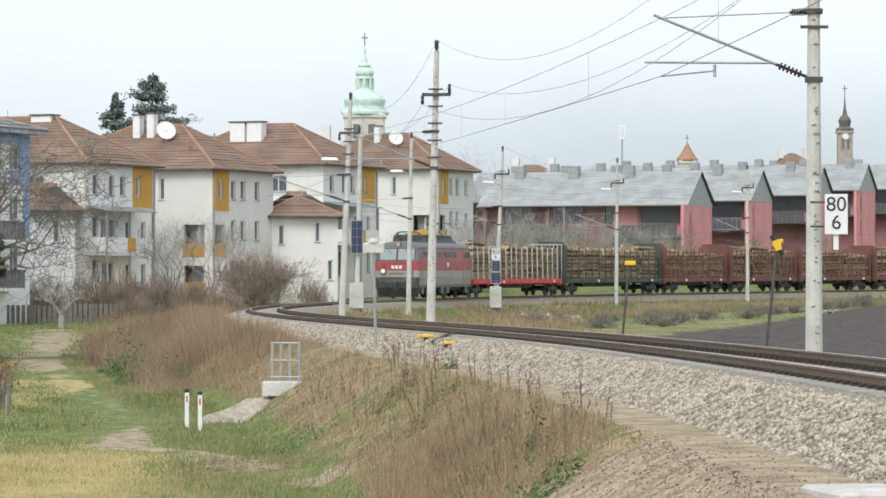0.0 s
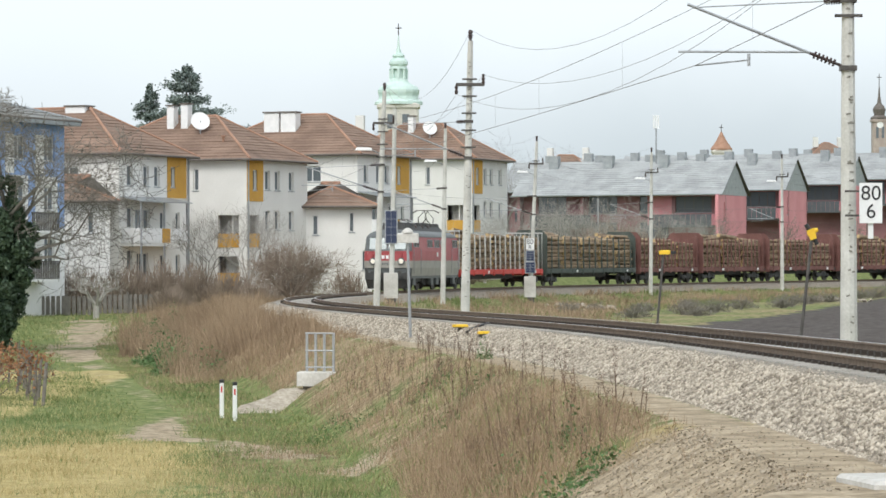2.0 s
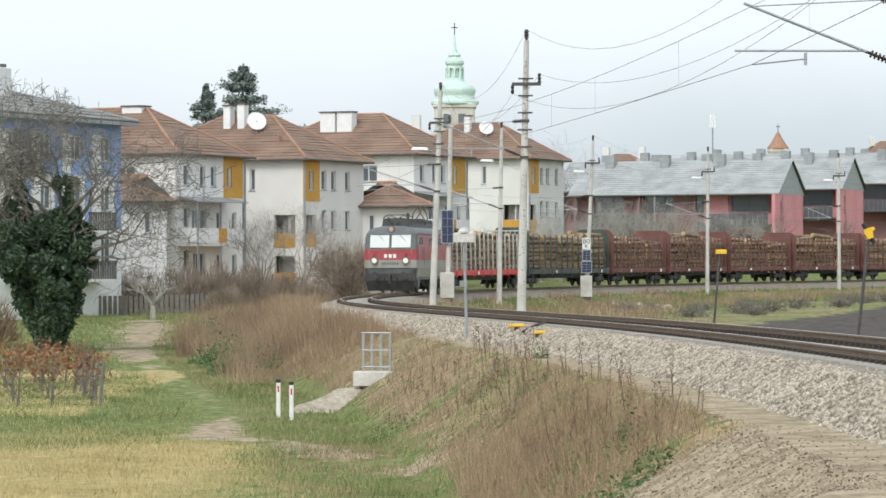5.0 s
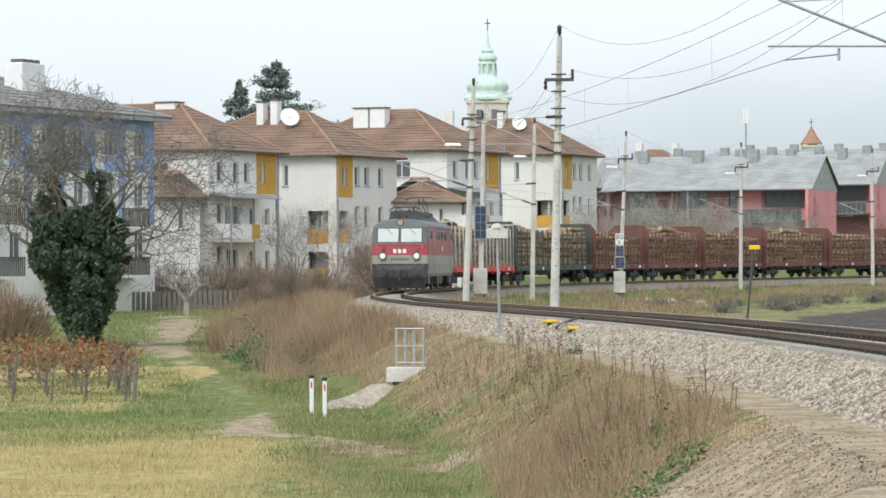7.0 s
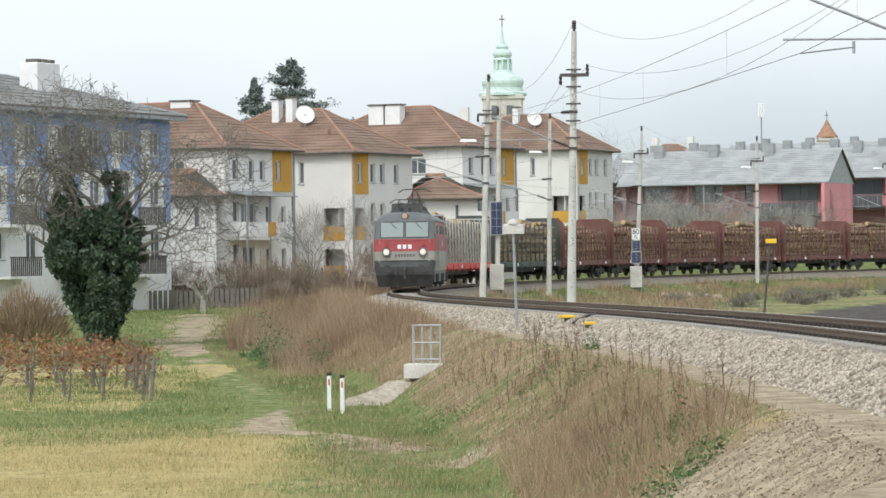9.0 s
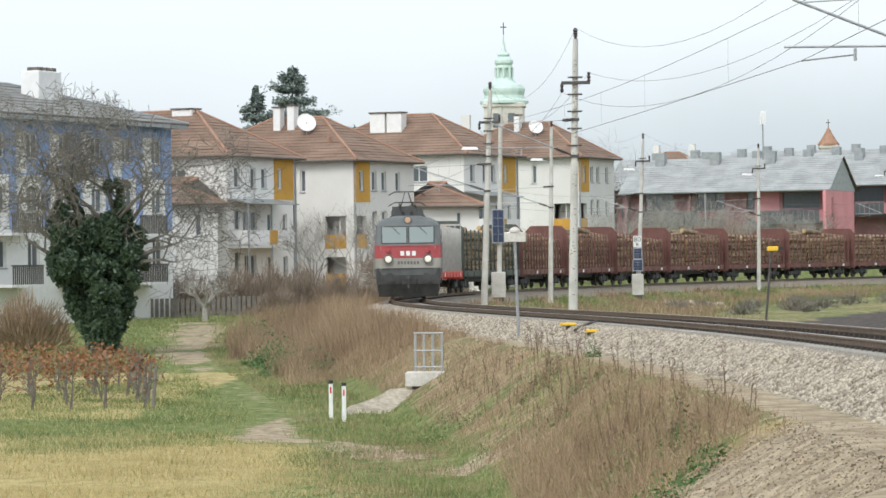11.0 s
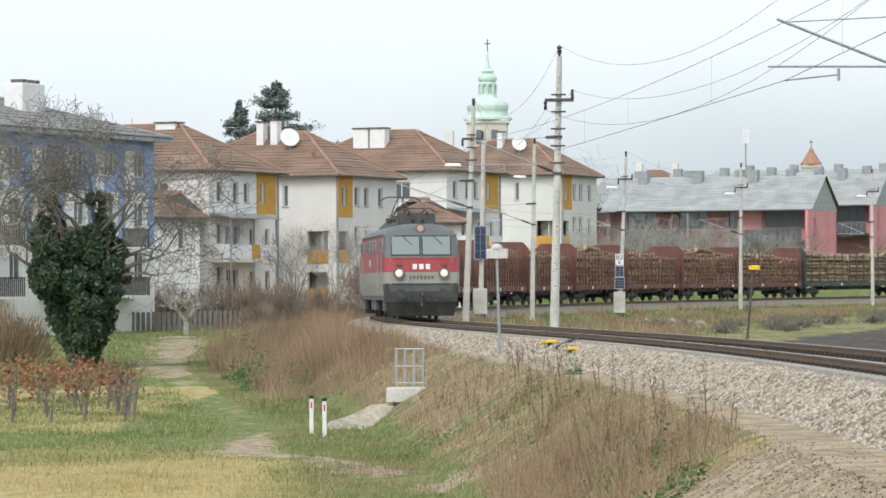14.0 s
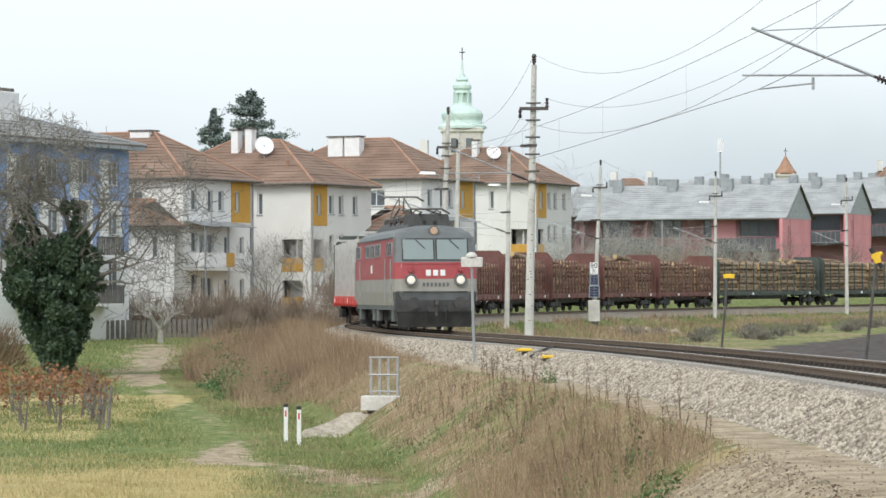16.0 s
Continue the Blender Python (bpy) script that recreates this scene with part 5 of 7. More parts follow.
    for u0, u1 in ((length - 8.0, length - 0.4), (2.0, 9.5)):
        s = Shape()
        slab(s, front, u0, u1, -1.5, 1.3, eave - 4.0, eave - 3.8)
        bl = part("balcony", s, M_FASCIA, t)
        for n0 in range(int((u1 - u0) / 0.6)):
            q = Shape()
            slab(q, front, u0 + n0 * 0.6 + 0.02, u0 + n0 * 0.6 + 0.58, -1.55, -1.5, eave - 4.0, eave - 2.55)
            part("balcony_board", q, M_BALCONY, bl)
    for u in (9.8,):
        s = Shape()
        s.rod(front(u, -0.7, -0.5), front(u, -0.7, eave - 0.4), 0.1, n=8)
        part("canopy_post", s, M_STEEL, t)


for k, (x, y, eave, length) in enumerate(((27.1, 386, 9.75, 24.0), (37.1, 420, 10.95, 36.0), (47.9, 451, 12.3, 40.0), (57.5, 482, 13.7, 40.0), (69.0, 512, 14.6, 26.0))):
    terrace_block(x, y, eave, length, k)


def church(x, y, base, half, prof, mat, label, body_top, lantern=None, wall=None):
    t = thing("church_tower", Matrix.Translation((x, y, 0)), label, "church tower")
    s = Shape()
    s.box(-half, half, -half, half, base, body_top, b=0.3)
    s.box(-half - 0.3, half + 0.3, -half - 0.3, half + 0.3, body_top - 0.9, body_top - 0.3)
    part("tower_wall", s, wall or M_STONEWALL, t)
    if wall:
        dial = Shape()
        dial.rod((0, -half - 0.15, body_top - 1.7), (0, -half + 0.1, body_top - 1.7), 0.8, n=20)
        part("clock_face", dial, M_WHITE, t, "round white clock face")
    for x0 in (-half * 0.55, half * 0.2):
        w = Shape()
        w.box(x0, x0 + half * 0.35, -half - 0.1, -half + 0.1, body_top - 5, body_top - 2.2)
        part("belfry_window", w, M_PANE, t)
    d = Shape()
    d.lathe(prof, 16)
    part("onion_dome", d, mat, t)
    if lantern:
        z0, z1, r = lantern
        for i in range(8):
            c = Shape()
            a = 6.2832 * i / 8
            c.rod((r * math.cos(a), r * math.sin(a), z0), (r * math.cos(a), r * math.sin(a), z1), 0.28, n=6)
            part("lantern_column", c, mat, t)
    zt = prof[-1][1]
    c = Shape()
    c.rod((0, 0, zt - 0.5), (0, 0, zt + 2.2), 0.1, n=6)
    c.box(-0.6, 0.6, -0.08, 0.08, zt + 1.2, zt + 1.4)
    part("cross", c, M_DARKSTEEL, t)
    return t


def church_profile(rows, s):
    return [(hw / s, 1.66 + (487 - v) / s) for hw, v in rows]


church(-15.4, 686, 3, 3.9, [(4.75, 33.2), (4.75, 33.7), (4.0, 34.2), (3.85, 34.8), (4.1, 35.6), (4.1, 36.1), (3.7, 36.7), (2.6, 37.2), (1.95, 37.7), (1.75, 38.3), (1.2, 38.35), (1.2, 40.15), (1.75, 40.2), (1.75, 40.45), (1.5, 40.7), (1.85, 41.2), (1.8, 41.7), (1.4, 42.2),
                            (1.05, 42.45), (1.25, 42.8), (1.15, 43.0), (0.6, 43.5), (0.32, 44.4), (0.2, 45.4), (0.08, 47.0)], M_COPPER, "pale church tower with green copper onion dome", 33.4, (38.3, 40.2, 1.6))
church(101.6, 882, 3, 1.85, [(2.2, 38.2), (2.25, 38.6), (1.3, 39.2), (1.5, 40.0), (1.65, 40.7), (1.3, 41.4), (0.6, 42.2), (0.5, 42.8), (0.3, 44.0), (0.12, 46.5), (0.05, 47.5)], M_FASCIA, "slim brick church tower with dark onion dome", 38.4, wall=M_OLDBRICK)
church(70.0, 1000, 3, 2.6, [(3.1, 34.4), (3.1, 34.8), (2.2, 36.0), (1.2, 37.6), (0.5, 39.0), (0.15, 39.6)], M_RIDGE, "small tower with reddish tiled cap", 34.5)


def antenna():
    t = thing("antenna_mast", Matrix.Translation((20.2, 393.5, 13.0)), "slim antenna mast with white panel aerials", "antenna")
    s = Shape()
    s.rod((0, 0, -6), (0, 0, 5.2), 0.1, 0.08, n=8)
    part("pole", s, M_STEEL, t)
    for dx in (-0.25, 0.0, 0.25):
        s = Shape()
        s.box(dx - 0.09, dx + 0.09, -0.18, -0.08, 4.0, 5.5, b=0.02)
        part("aerial_panel", s, M_WHITE, t)


antenna()


def far_house(x, y, z, w, d, h, rise, label):
    t = thing("distant_house", pose(x, y, z, 0, 0, random.uniform(-20, 20)), label, "house", "distant houses on the skyline")
    s = Shape()
    s.box(-w / 2, w / 2, -d / 2, d / 2, -12, h)
    part("wall", s, M_RENDER, t)
    hip_roof(t, -w / 2, w / 2, -d / 2, d / 2, h, rise, 0.5, M_TILE, 8, "x", 4)
    for dx in (-w * 0.2, w * 0.25):
        c = Shape()
        c.box(dx - 0.4, dx + 0.4, -0.4, 0.4, h + rise - 0.8, h + rise + 1.0)
        part("chimney", c, M_RENDER2, t)


far_house(12.0, 470, 8.0, 11, 9, 5.0, 3.4, "distant house with red tiled hip roof")
far_house(62.0, 620, 11.2, 10, 9, 8.5, 3.5, "distant pale house with red roof")
far_house(97.0, 700, 12.0, 14, 10, 8.0, 4.0, "distant house with brown tiled roof")
far_house(-14.0, 330, 2.0, 12, 9, 9.0, 3.8, "house behind the apartments with ochre tiled roof")


def haze_backdrop():
    # curved sheet far behind the town; its haze is painted as emission
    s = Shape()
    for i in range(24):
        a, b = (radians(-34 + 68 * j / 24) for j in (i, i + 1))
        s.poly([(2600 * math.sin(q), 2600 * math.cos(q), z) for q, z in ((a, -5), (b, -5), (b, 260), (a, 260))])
    tagged(part("backdrop", s, mist_material()), "glowing sheet painted as distant hills in pale winter mist", "backdrop", kind="structure")


haze_backdrop()


# ---- plants and loose ground cover ----
RNG = np.random.RandomState(11)


def blades(base, way, width):
    """Slender triangles from base along way."""
    n = len(base)
    side = np.stack([np.cos(a := RNG.uniform(-0.9, 0.9, n)), np.sin(a), np.zeros(n)], 1) * np.asarray(width).reshape(-1, 1)
    v = np.empty((n * 3, 3))
    v[0::3], v[1::3], v[2::3] = base - side, base + side, base + way
    return v, np.arange(n * 3).reshape(-1, 3)


def leaves(at, size, flat=0.0):
    """Small four-cornered leaves, turned at random."""
    n = len(at)
    a = RNG.normal(size=(n, 3))
    a[:, 2] *= 1 - flat
    a /= np.linalg.norm(a, axis=1)[:, None]
    b = RNG.normal(size=(n, 3))
    b[:, 2] *= 1 - flat
    b -= (a * b).sum(1)[:, None] * a
    b /= np.linalg.norm(b, axis=1)[:, None]
    s = np.asarray(size).reshape(-1, 1)
    v = np.empty((n * 4, 3))
    v[0::4], v[1::4], v[2::4], v[3::4] = at - a * s, at - b * s * 0.6, at + a * s, at + b * s * 0.6
    return v, np.arange(n * 4).reshape(-1, 4)


def stuff(name, vf, mat, label, category):
    return tagged(new(name, fast_mesh(name, vf[0], vf[1], mat)), label, category, kind="stuff")


def along_track(n, u0, u1, o0, o1, seed):
    r = np.random.RandomState(seed)
    u, o = r.uniform(u0, u1, n), r.uniform(o0, o1, n)
    x, y, th = (np.interp(u, U, a) for a in (CXL, CYL, TH))
    return x + o * np.cos(th), y - o * np.sin(th), u, o


def ballast_stones():
    """Loose stones on the shoulder and between the sleepers, each a lump of eight faces."""
    dens = []
    for n, u0, u1, a, b in ((42000, 2, 60, -2.85, -1.25), (26000, 60, 140, -2.85, -1.25), (3000, 2, 50, -0.65, 0.6), (3000, 2, 70, 1.35, 2.0)):
        dens.append(along_track(n, u0, u1, a, b, n))
    x, y, u, o = (np.concatenate(c) for c in zip(*dens))
    rz = np.interp(u, U, RZ)
    z = rz + np.interp(o, [-3.0, -2.75, -1.75, -1.3, 1.3, 1.75, 2.7], [-0.82, -0.78, -0.30, -0.27, -0.25, -0.28, -0.76])
    n = len(x)
    r = RNG.uniform(0.022, 0.05, n) * np.interp(u, [0, 60, 140], [0.9, 1.1, 1.35])
    c = np.stack([x, y, z + r * 0.15], 1)
    six = np.array([[1, 0, 0], [-1, 0, 0], [0, 1, 0], [0, -1, 0], [0, 0, 1], [0, 0, -1.0]])
    v = np.repeat(six[None], n, 0) * RNG.uniform(0.55, 1.3, (n, 6, 1)) + RNG.normal(0, 0.22, (n, 6, 3))
    a = RNG.uniform(0, 6.28, n)
    rx = v[..., 0] * np.cos(a)[:, None] - v[..., 1] * np.sin(a)[:, None]
    ry = v[..., 0] * np.sin(a)[:, None] + v[..., 1] * np.cos(a)[:, None]
    v = np.stack([rx, ry, v[..., 2] * 0.8], -1) * r[:, None, None] + c[:, None]
    f = np.array([[0, 2, 4], [2, 1, 4], [1, 3, 4], [3, 0, 4], [2, 0, 5], [1, 2, 5], [3, 1, 5], [0, 3, 5]])
    faces = (np.arange(n)[:, None, None] * 6 + f[None]).reshape(-1, 3)
    stuff("ballast_stones", (v.reshape(-1, 3), faces), M_STONE, "pale crushed ballast stones on the track shoulder", "gravel")


ballast_stones()


def scatter(n, x0, x1, y0, y1, seed):
    r = np.random.RandomState(seed)
    return r.uniform(x0, x1, n), r.uniform(y0, y1, n)


def embankment_weeds():
    x, y, u, o = along_track(240000, 1, 195, -12, -3.1, 21)
    z = ground_height(x, y)
    low = np.interp(y, [60, 92, 150, 205], [-2.15, -2.3, -2.1, -1.35])
    patch = ripple(x, y, 7, 31) + 0.6 * ripple(x, y, 2.2, 32)
    tall = np.interp(u, [0, 11, 16, 28, 38, 70, 84, 98, 170, 190], [0.2, 0.3, 0.95, 0.95, 0.45, 0.5, 0.8, 1.4, 1.6, 1.0])
    chance = np.interp(u, [0, 10, 13, 17, 42, 50, 66, 75, 95], [0.02, 0.05, 0.6, 1.0, 0.6, 0.35, 0.4, 0.6, 1.0])
    bare = np.interp(u, [0, 16, 44, 52, 80, 95], [0.1, -0.45, 0.0, 0.15, 0.0, -0.6])
    keep = ((z > low + 0.18) | (u > 88) & (o > -7.6 - 1.6 * patch)) & (patch + RNG.uniform(-0.5, 0.5, len(x)) > bare) & (RNG.rand(len(x)) < chance) & (o < np.interp(u, [70, 84], [-3.55, -3.1]))
    keep &= to_trail(x, y, ((-5.8, 93), (-3.6, 98.5))) > 0.75
    x, y, z, t, p, o = x[keep], y[keep], z[keep], tall[keep], patch[keep], o[keep]
    n = len(x)
    h = t * RNG.uniform(0.2, 1.0, n) ** 1.3 * np.clip(0.6 + p * 0.8, 0.2, 1.25)
    crest = np.interp(y, [44, 74, 80, 92, 108, 130], [0.9, 0.9, 0.42, 0.42, 1.0, 2.6])
    h = np.minimum(h, np.maximum(0.07, (-o - np.interp(y, [85, 108], [3.65, 2.95])) * crest * RNG.uniform(0.6, 1.5, n)))
    lean = RNG.normal(0, 0.30, (n, 2)) * h[:, None]
    b = np.stack([x, y, z - 0.03], 1)
    w = np.stack([lean[:, 0], lean[:, 1], h], 1)
    stuff("dry_weeds", blades(b, w, np.interp(y, [40, 80, 150], [0.0045, 0.007, 0.013])), M_WEED, "dry brown weeds on the railway embankment", "weeds")
    # seed heads and side twigs
    m = RNG.choice(n, min(n, 60000), replace=False)
    k = RNG.uniform(0.3, 1.0, len(m))[:, None]
    tip = b[m] + w[m] * k
    d = RNG.normal(0, 0.06, (len(m), 3)) + [0, 0, 0.06]
    stuff("weed_heads", blades(tip, d, 0.005), M_WEED, "dry brown seed heads on the embankment weeds", "weeds")
    # single tall withered stalks that stand out above the rest
    x, y, u, o = along_track(170, 13, 60, -5.6, -3.55, 27)
    z = ground_height(x, y)
    v, f, c = [], [], 0
    for i in range(len(x)):
        p, hh = np.array([x[i], y[i], z[i] - 0.03]), RNG.uniform(0.35, 0.85)
        bent = RNG.normal(0, 0.13, 2) * hh
        n = 26
        q = RNG.uniform(0.25, 1.0, n)
        at = p + np.stack([bent[0] * q, bent[1] * q, hh * q], 1)
        way = np.concatenate([[[bent[0], bent[1], hh]], np.stack([RNG.normal(0, 0.07, n), RNG.normal(0, 0.07, n), RNG.uniform(0.01, 0.10, n)], 1)])
        bv, bf = blades(np.concatenate([[p], at]), way, np.r_[0.008, np.full(n, 0.005)])
        v.append(bv), f.append(bf + c)
        c += len(bv)
    stuff("withered_stalks", (np.concatenate(v), np.concatenate(f)), M_DEADSTALK, "tall dark withered weed stalks on the bank", "weeds")


embankment_weeds()


def mound_gravel():
    x, y, u, o = along_track(15000, 0, 13.0, -6.2, -2.9, 29)
    keep = RNG.rand(len(x)) < np.where(o < -3.6, 1.0, 0.16)
    x, y = x[keep], y[keep]
    p = np.stack([x, y, ground_height(x, y)], 1)
    stuff("earth_gravel", leaves(p, RNG.uniform(0.006, 0.028, len(x)) * np.where(RNG.rand(len(x)) < 0.06, 1.7, 1), 0.4), M_EARTHSTONE, "loose gravel and clods on the sandy mound", "gravel")


mound_gravel()


def field_grass():
    xs, ys = [], []
    for n, x0, x1, y0, y1, s in ((80000, -20, 3, 58, 84, 41), (45000, -18, 0, 84, 120, 42), (25000, -30, -6, 120, 205, 43), (48000, -14, 4.5, 34, 60, 44)):
        a, b = scatter(n, x0, x1, y0, y1, s)
        xs.append(a), ys.append(b)
    x, y = np.concatenate(xs), np.concatenate(ys)
    off, along, rz = nearest(x, y)
    keep = (off < -4.2) & ((off < -6.5) | (y < 60)) & ((along > 13) | (off < -5.4)) & (to_trail(x, y) > RNG.uniform(0.4, 1.4, len(x)))
    x, y = x[keep], y[keep]
    z = ground_height(x, y)
    n = len(x)
    patch = ripple(x, y, 4, 51) + 0.7 * ripple(x, y, 1.1, 52)
    h = RNG.uniform(0.05, 0.16, n) * np.clip(1 + patch * 0.9, 0.3, 1.8) * np.interp(y, [60, 120, 200], [1.0, 1.2, 1.5])
    w = np.stack([RNG.normal(0, 0.5, n) * h, RNG.normal(0, 0.5, n) * h, h], 1)
    b = np.stack([x, y, z - 0.015], 1)
    width = np.interp(y, [60, 100, 200], [0.006, 0.009, 0.02])
    straw = RNG.rand(n) < 0.12 + 0.8 * np.clip((84 - y + 9 * ripple(x, y, 8, 53) - 6.5 * np.maximum(x + 7.0, 0)) / 12, 0, 1)
    for sel, name, mat, label in ((straw, "straw_grass", M_STRAW, "pale dry winter grass of the meadow"), (~straw, "green_grass", M_GRASSBLADE, "short green winter grass of the meadow")):
        stuff(name, blades(b[sel], w[sel], width[sel]), mat, label, "grass")
    xi, yi, ui, oi = along_track(52000, 120, 330, 2.9, 16, 61)
    brown = ripple(xi, yi, 9, 64) + 0.5 * ripple(xi, yi, 2.5, 65) + RNG.uniform(-0.35, 0.35, len(xi)) > 0.26
    zi = ground_height(xi, yi)
    hb = RNG.uniform(0.15, 0.75, len(xi))
    wb = np.stack([RNG.normal(0, 0.4, len(xi)) * hb, RNG.normal(0, 0.4, len(xi)) * hb, hb], 1)
    stuff("verge_weeds", blades(np.stack([xi, yi, zi - 0.02], 1)[brown], wb[brown], 0.03), M_WEED, "dry brown weeds on the verge inside the curve", "weeds")
    xi, yi, zi = xi[~brown], yi[~brown], zi[~brown]
    n = len(xi)
    h = RNG.uniform(0.08, 0.35, n) * np.clip(1 + 1.2 * ripple(xi, yi, 8, 62), 0.3, 2)
    stuff("verge_grass", blades(np.stack([xi, yi, zi - 0.02], 1), np.stack([RNG.normal(0, 0.3, n) * h, RNG.normal(0, 0.3, n) * h, h], 1), 0.03), M_GRASSBLADE, "rough green grass on the verge inside the curve", "grass")


field_grass()


def slope_grass():
    """Low green and straw grass between the dry weeds of the bank."""
    x, y, u, o = along_track(60000, 14, 150, -9.5, -3.6, 23)
    gap = (u > 48) & (u < 78) & (RNG.rand(len(x)) < 0.55)
    x, y, u, o = x[~gap], y[~gap], u[~gap], o[~gap]
    z = ground_height(x, y)
    n = len(x)
    green = ripple(x, y, 5, 33) + RNG.uniform(-0.5, 0.5, n) > 0.05
    h = np.minimum(RNG.uniform(0.05, 0.2, n), np.maximum(0.05, (-o - 3.7) * 0.3))
    w = np.stack([RNG.normal(0, 0.4, n) * h, RNG.normal(0, 0.4, n) * h, h], 1)
    b = np.stack([x, y, z - 0.015], 1)
    stuff("bank_grass", blades(b[green], w[green], 0.007), M_GRASSBLADE, "low green grass between the weeds of the bank", "grass")
    stuff("bank_straw", blades(b[~green], w[~green], 0.006), M_WEED, "low dry grass between the weeds of the bank", "grass")


slope_grass()


def leafy_patch(x, y, rx, ry, h, n, size=1.0):
    a, r = RNG.uniform(0, 6.28, n), np.sqrt(RNG.rand(n))
    px, py = x + rx * r * np.cos(a), y + ry * r * np.sin(a)
    z = ground_height(px, py) + RNG.uniform(0, 1, n) ** 1.5 * h * (1.1 - r) * np.clip(0.7 + 1.5 * ripple(px, py, 0.8, 5), 0.1, 1.3)
    tagged(new("green_weeds", fast_mesh("green_weeds", *leaves(np.stack([px, py, z], 1), RNG.uniform(0.016, 0.04, n) * size, 0.3), M_NETTLE)), "low green weeds among the dry grass", "weeds", "green weed patches")


for patch in ((-1.0, 74, 0.5, 2.0, 0.35, 420), (0.0, 68, 0.35, 1.6, 0.3, 300), (-2.6, 77, 0.3, 1.2, 0.3, 160), (-0.6, 63, 0.4, 1.6, 0.3, 300), (1.2, 46.5, 0.3, 1.4, 0.55, 420), (1.35, 41.5, 0.35, 1.3, 0.3, 380),
              (0.75, 40.5, 0.5, 1.6, 0.35, 420), (0.3, 47, 0.4, 2.0, 0.4, 320), (-12.3, 140, 0.9, 9, 1.1, 3400, 2.0), (-11.2, 128, 0.7, 6, 0.8, 1500, 1.8), (-13.6, 152, 0.8, 8, 1.0, 1800, 2.2), (-3.4, 80, 0.5, 2, 0.3, 300), (0.15, 77, 0.2, 0.6, 0.55, 260)):
    leafy_patch(*patch)
for k in range(12):
    p, _ = line(98 + 6 * k, -6.6 - 0.5 * (k % 3))
    leafy_patch(p.x, p.y, 0.9, 3.2, 1.15, 900, 2.0)


def grow(sh, p, d, r, length, depth, spread=0.55, up=0.12, cut=0.012, tips=None, wild=1.0):
    """One limb in bent pieces with side limbs."""
    n = 3 if depth > 1 else 2
    for i in range(n):
        q = p + d * (length / n)
        r2 = max(r * (0.84 if i < n - 1 else 0.74), cut * 0.6)
        sh.rod(p, q, r, r2, n=7 if r > 0.1 else 4 if r > 0.03 else 3, caps=False)
        p, r = q, r2
        d = (d + Vector((random.gauss(0, 0.16 * wild), random.gauss(0, 0.16 * wild), random.gauss(0, 0.10 * wild) + up))).normalized()
        if depth > 0 and (i > 0 or depth < 3):
            for _ in range(2 if i == n - 1 else 1):
                s = Vector((random.gauss(0, 1), random.gauss(0, 1), random.gauss(0.1, 0.7)))
                s = (s - d * s.dot(d)).normalized()
                grow(sh, p, (d * (1 - spread) + s * spread).normalized(), r * random.uniform(0.55, 0.8), length * random.uniform(0.55, 0.82), depth - 1, spread, up, cut, tips, wild)
    if depth == 0 and tips is not None:
        tips.append(p)


def bare_tree(name, x, y, height, trunk, stems, depth, mat, label, seed, spread=0.55, lean=0.35, sink=0.1, z=None, cut=0.012, fork=0.16):
    random.seed(seed)
    g = ground_at(x, y) if z is None else z
    t = thing(name, Matrix.Translation((x, y, g)), label, "tree")
    s = Shape()
    split = height * fork
    s.rod((0, 0, -sink), (0, 0, split), trunk * 1.25, trunk, n=10)
    part("trunk", s, mat, t)
    for i in range(stems):
        a = 6.2832 * (i + random.uniform(-0.3, 0.3)) / stems
        c = Shape()
        grow(c, Vector((0, 0, split * random.uniform(0.75, 1.0))), Vector((lean * math.cos(a), lean * math.sin(a), 1)).normalized(), trunk * 0.7, height * random.uniform(0.24, 0.31), depth, spread, cut=cut)
        part("limb", c, mat, t)
    return t


def shrub(name, x, y, rx, ry, h, n, mat, label, seed, width=0.012, base=0.12, z=None):
    """A bare bush: fanning stems, and fine twigs thick towards its rim."""
    r = np.random.RandomState(seed)
    random.seed(seed)
    g = ground_at(x, y) if z is None else z
    t = thing(name, Matrix.Translation((x, y, g)), label, "shrub")
    for _ in range(9):
        st = Shape()
        a, q = random.uniform(0, 6.28), random.uniform(0.15, 0.75)
        tip = Vector((rx * q * math.cos(a), ry * q * math.sin(a), h * random.uniform(0.5, 0.85)))
        mid = tip * 0.5 + Vector((0, 0, h * 0.08))
        st.rod((tip.x * 0.15, tip.y * 0.15, -0.1), mid, 0.045, 0.03, n=5, caps=False)
        st.rod(mid, tip, 0.03, 0.012, n=4, caps=False)
        part("stem", st, mat, t)
    d = r.normal(size=(n, 3))
    d[:, 2] = np.abs(d[:, 2]) * 0.9 + 0.05
    d /= np.linalg.norm(d, axis=1)[:, None]
    lump = 0.80 + 0.20 * np.sin(d[:, 0] * 5 + seed) * np.cos(d[:, 1] * 4 + d[:, 2] * 6)
    q = (r.rand(n) ** 0.45)[:, None] * lump[:, None]
    p = d * q * np.array([rx, ry, h]) + [0, 0, base * h * 0.3]
    way = (d * np.array([rx, ry, h]) * 0.10 + r.normal(0, 0.10, (n, 3)) * h * 0.35 + [0, 0, h * 0.10]) * r.uniform(0.5, 1.5, (n, 1))
    v, f = blades(p, way, width)
    part("crown", fast_mesh("crown", v, f, mat), None, t)
    return t


for i, (x, y, hh) in enumerate(((16.0, 362, 8.0), (20.5, 368, 7.0), (25.0, 366, 8.0), (7.0, 318, 7.0), (34.0, 388, 7.5), (44.0, 402, 8.0), (56.0, 420, 8.5))):
    bare_tree("bare_tree", x, y, hh, 0.14, 5, 3, M_BARK, "bare tree before the red terrace", 100 + i, 0.5, 0.5)


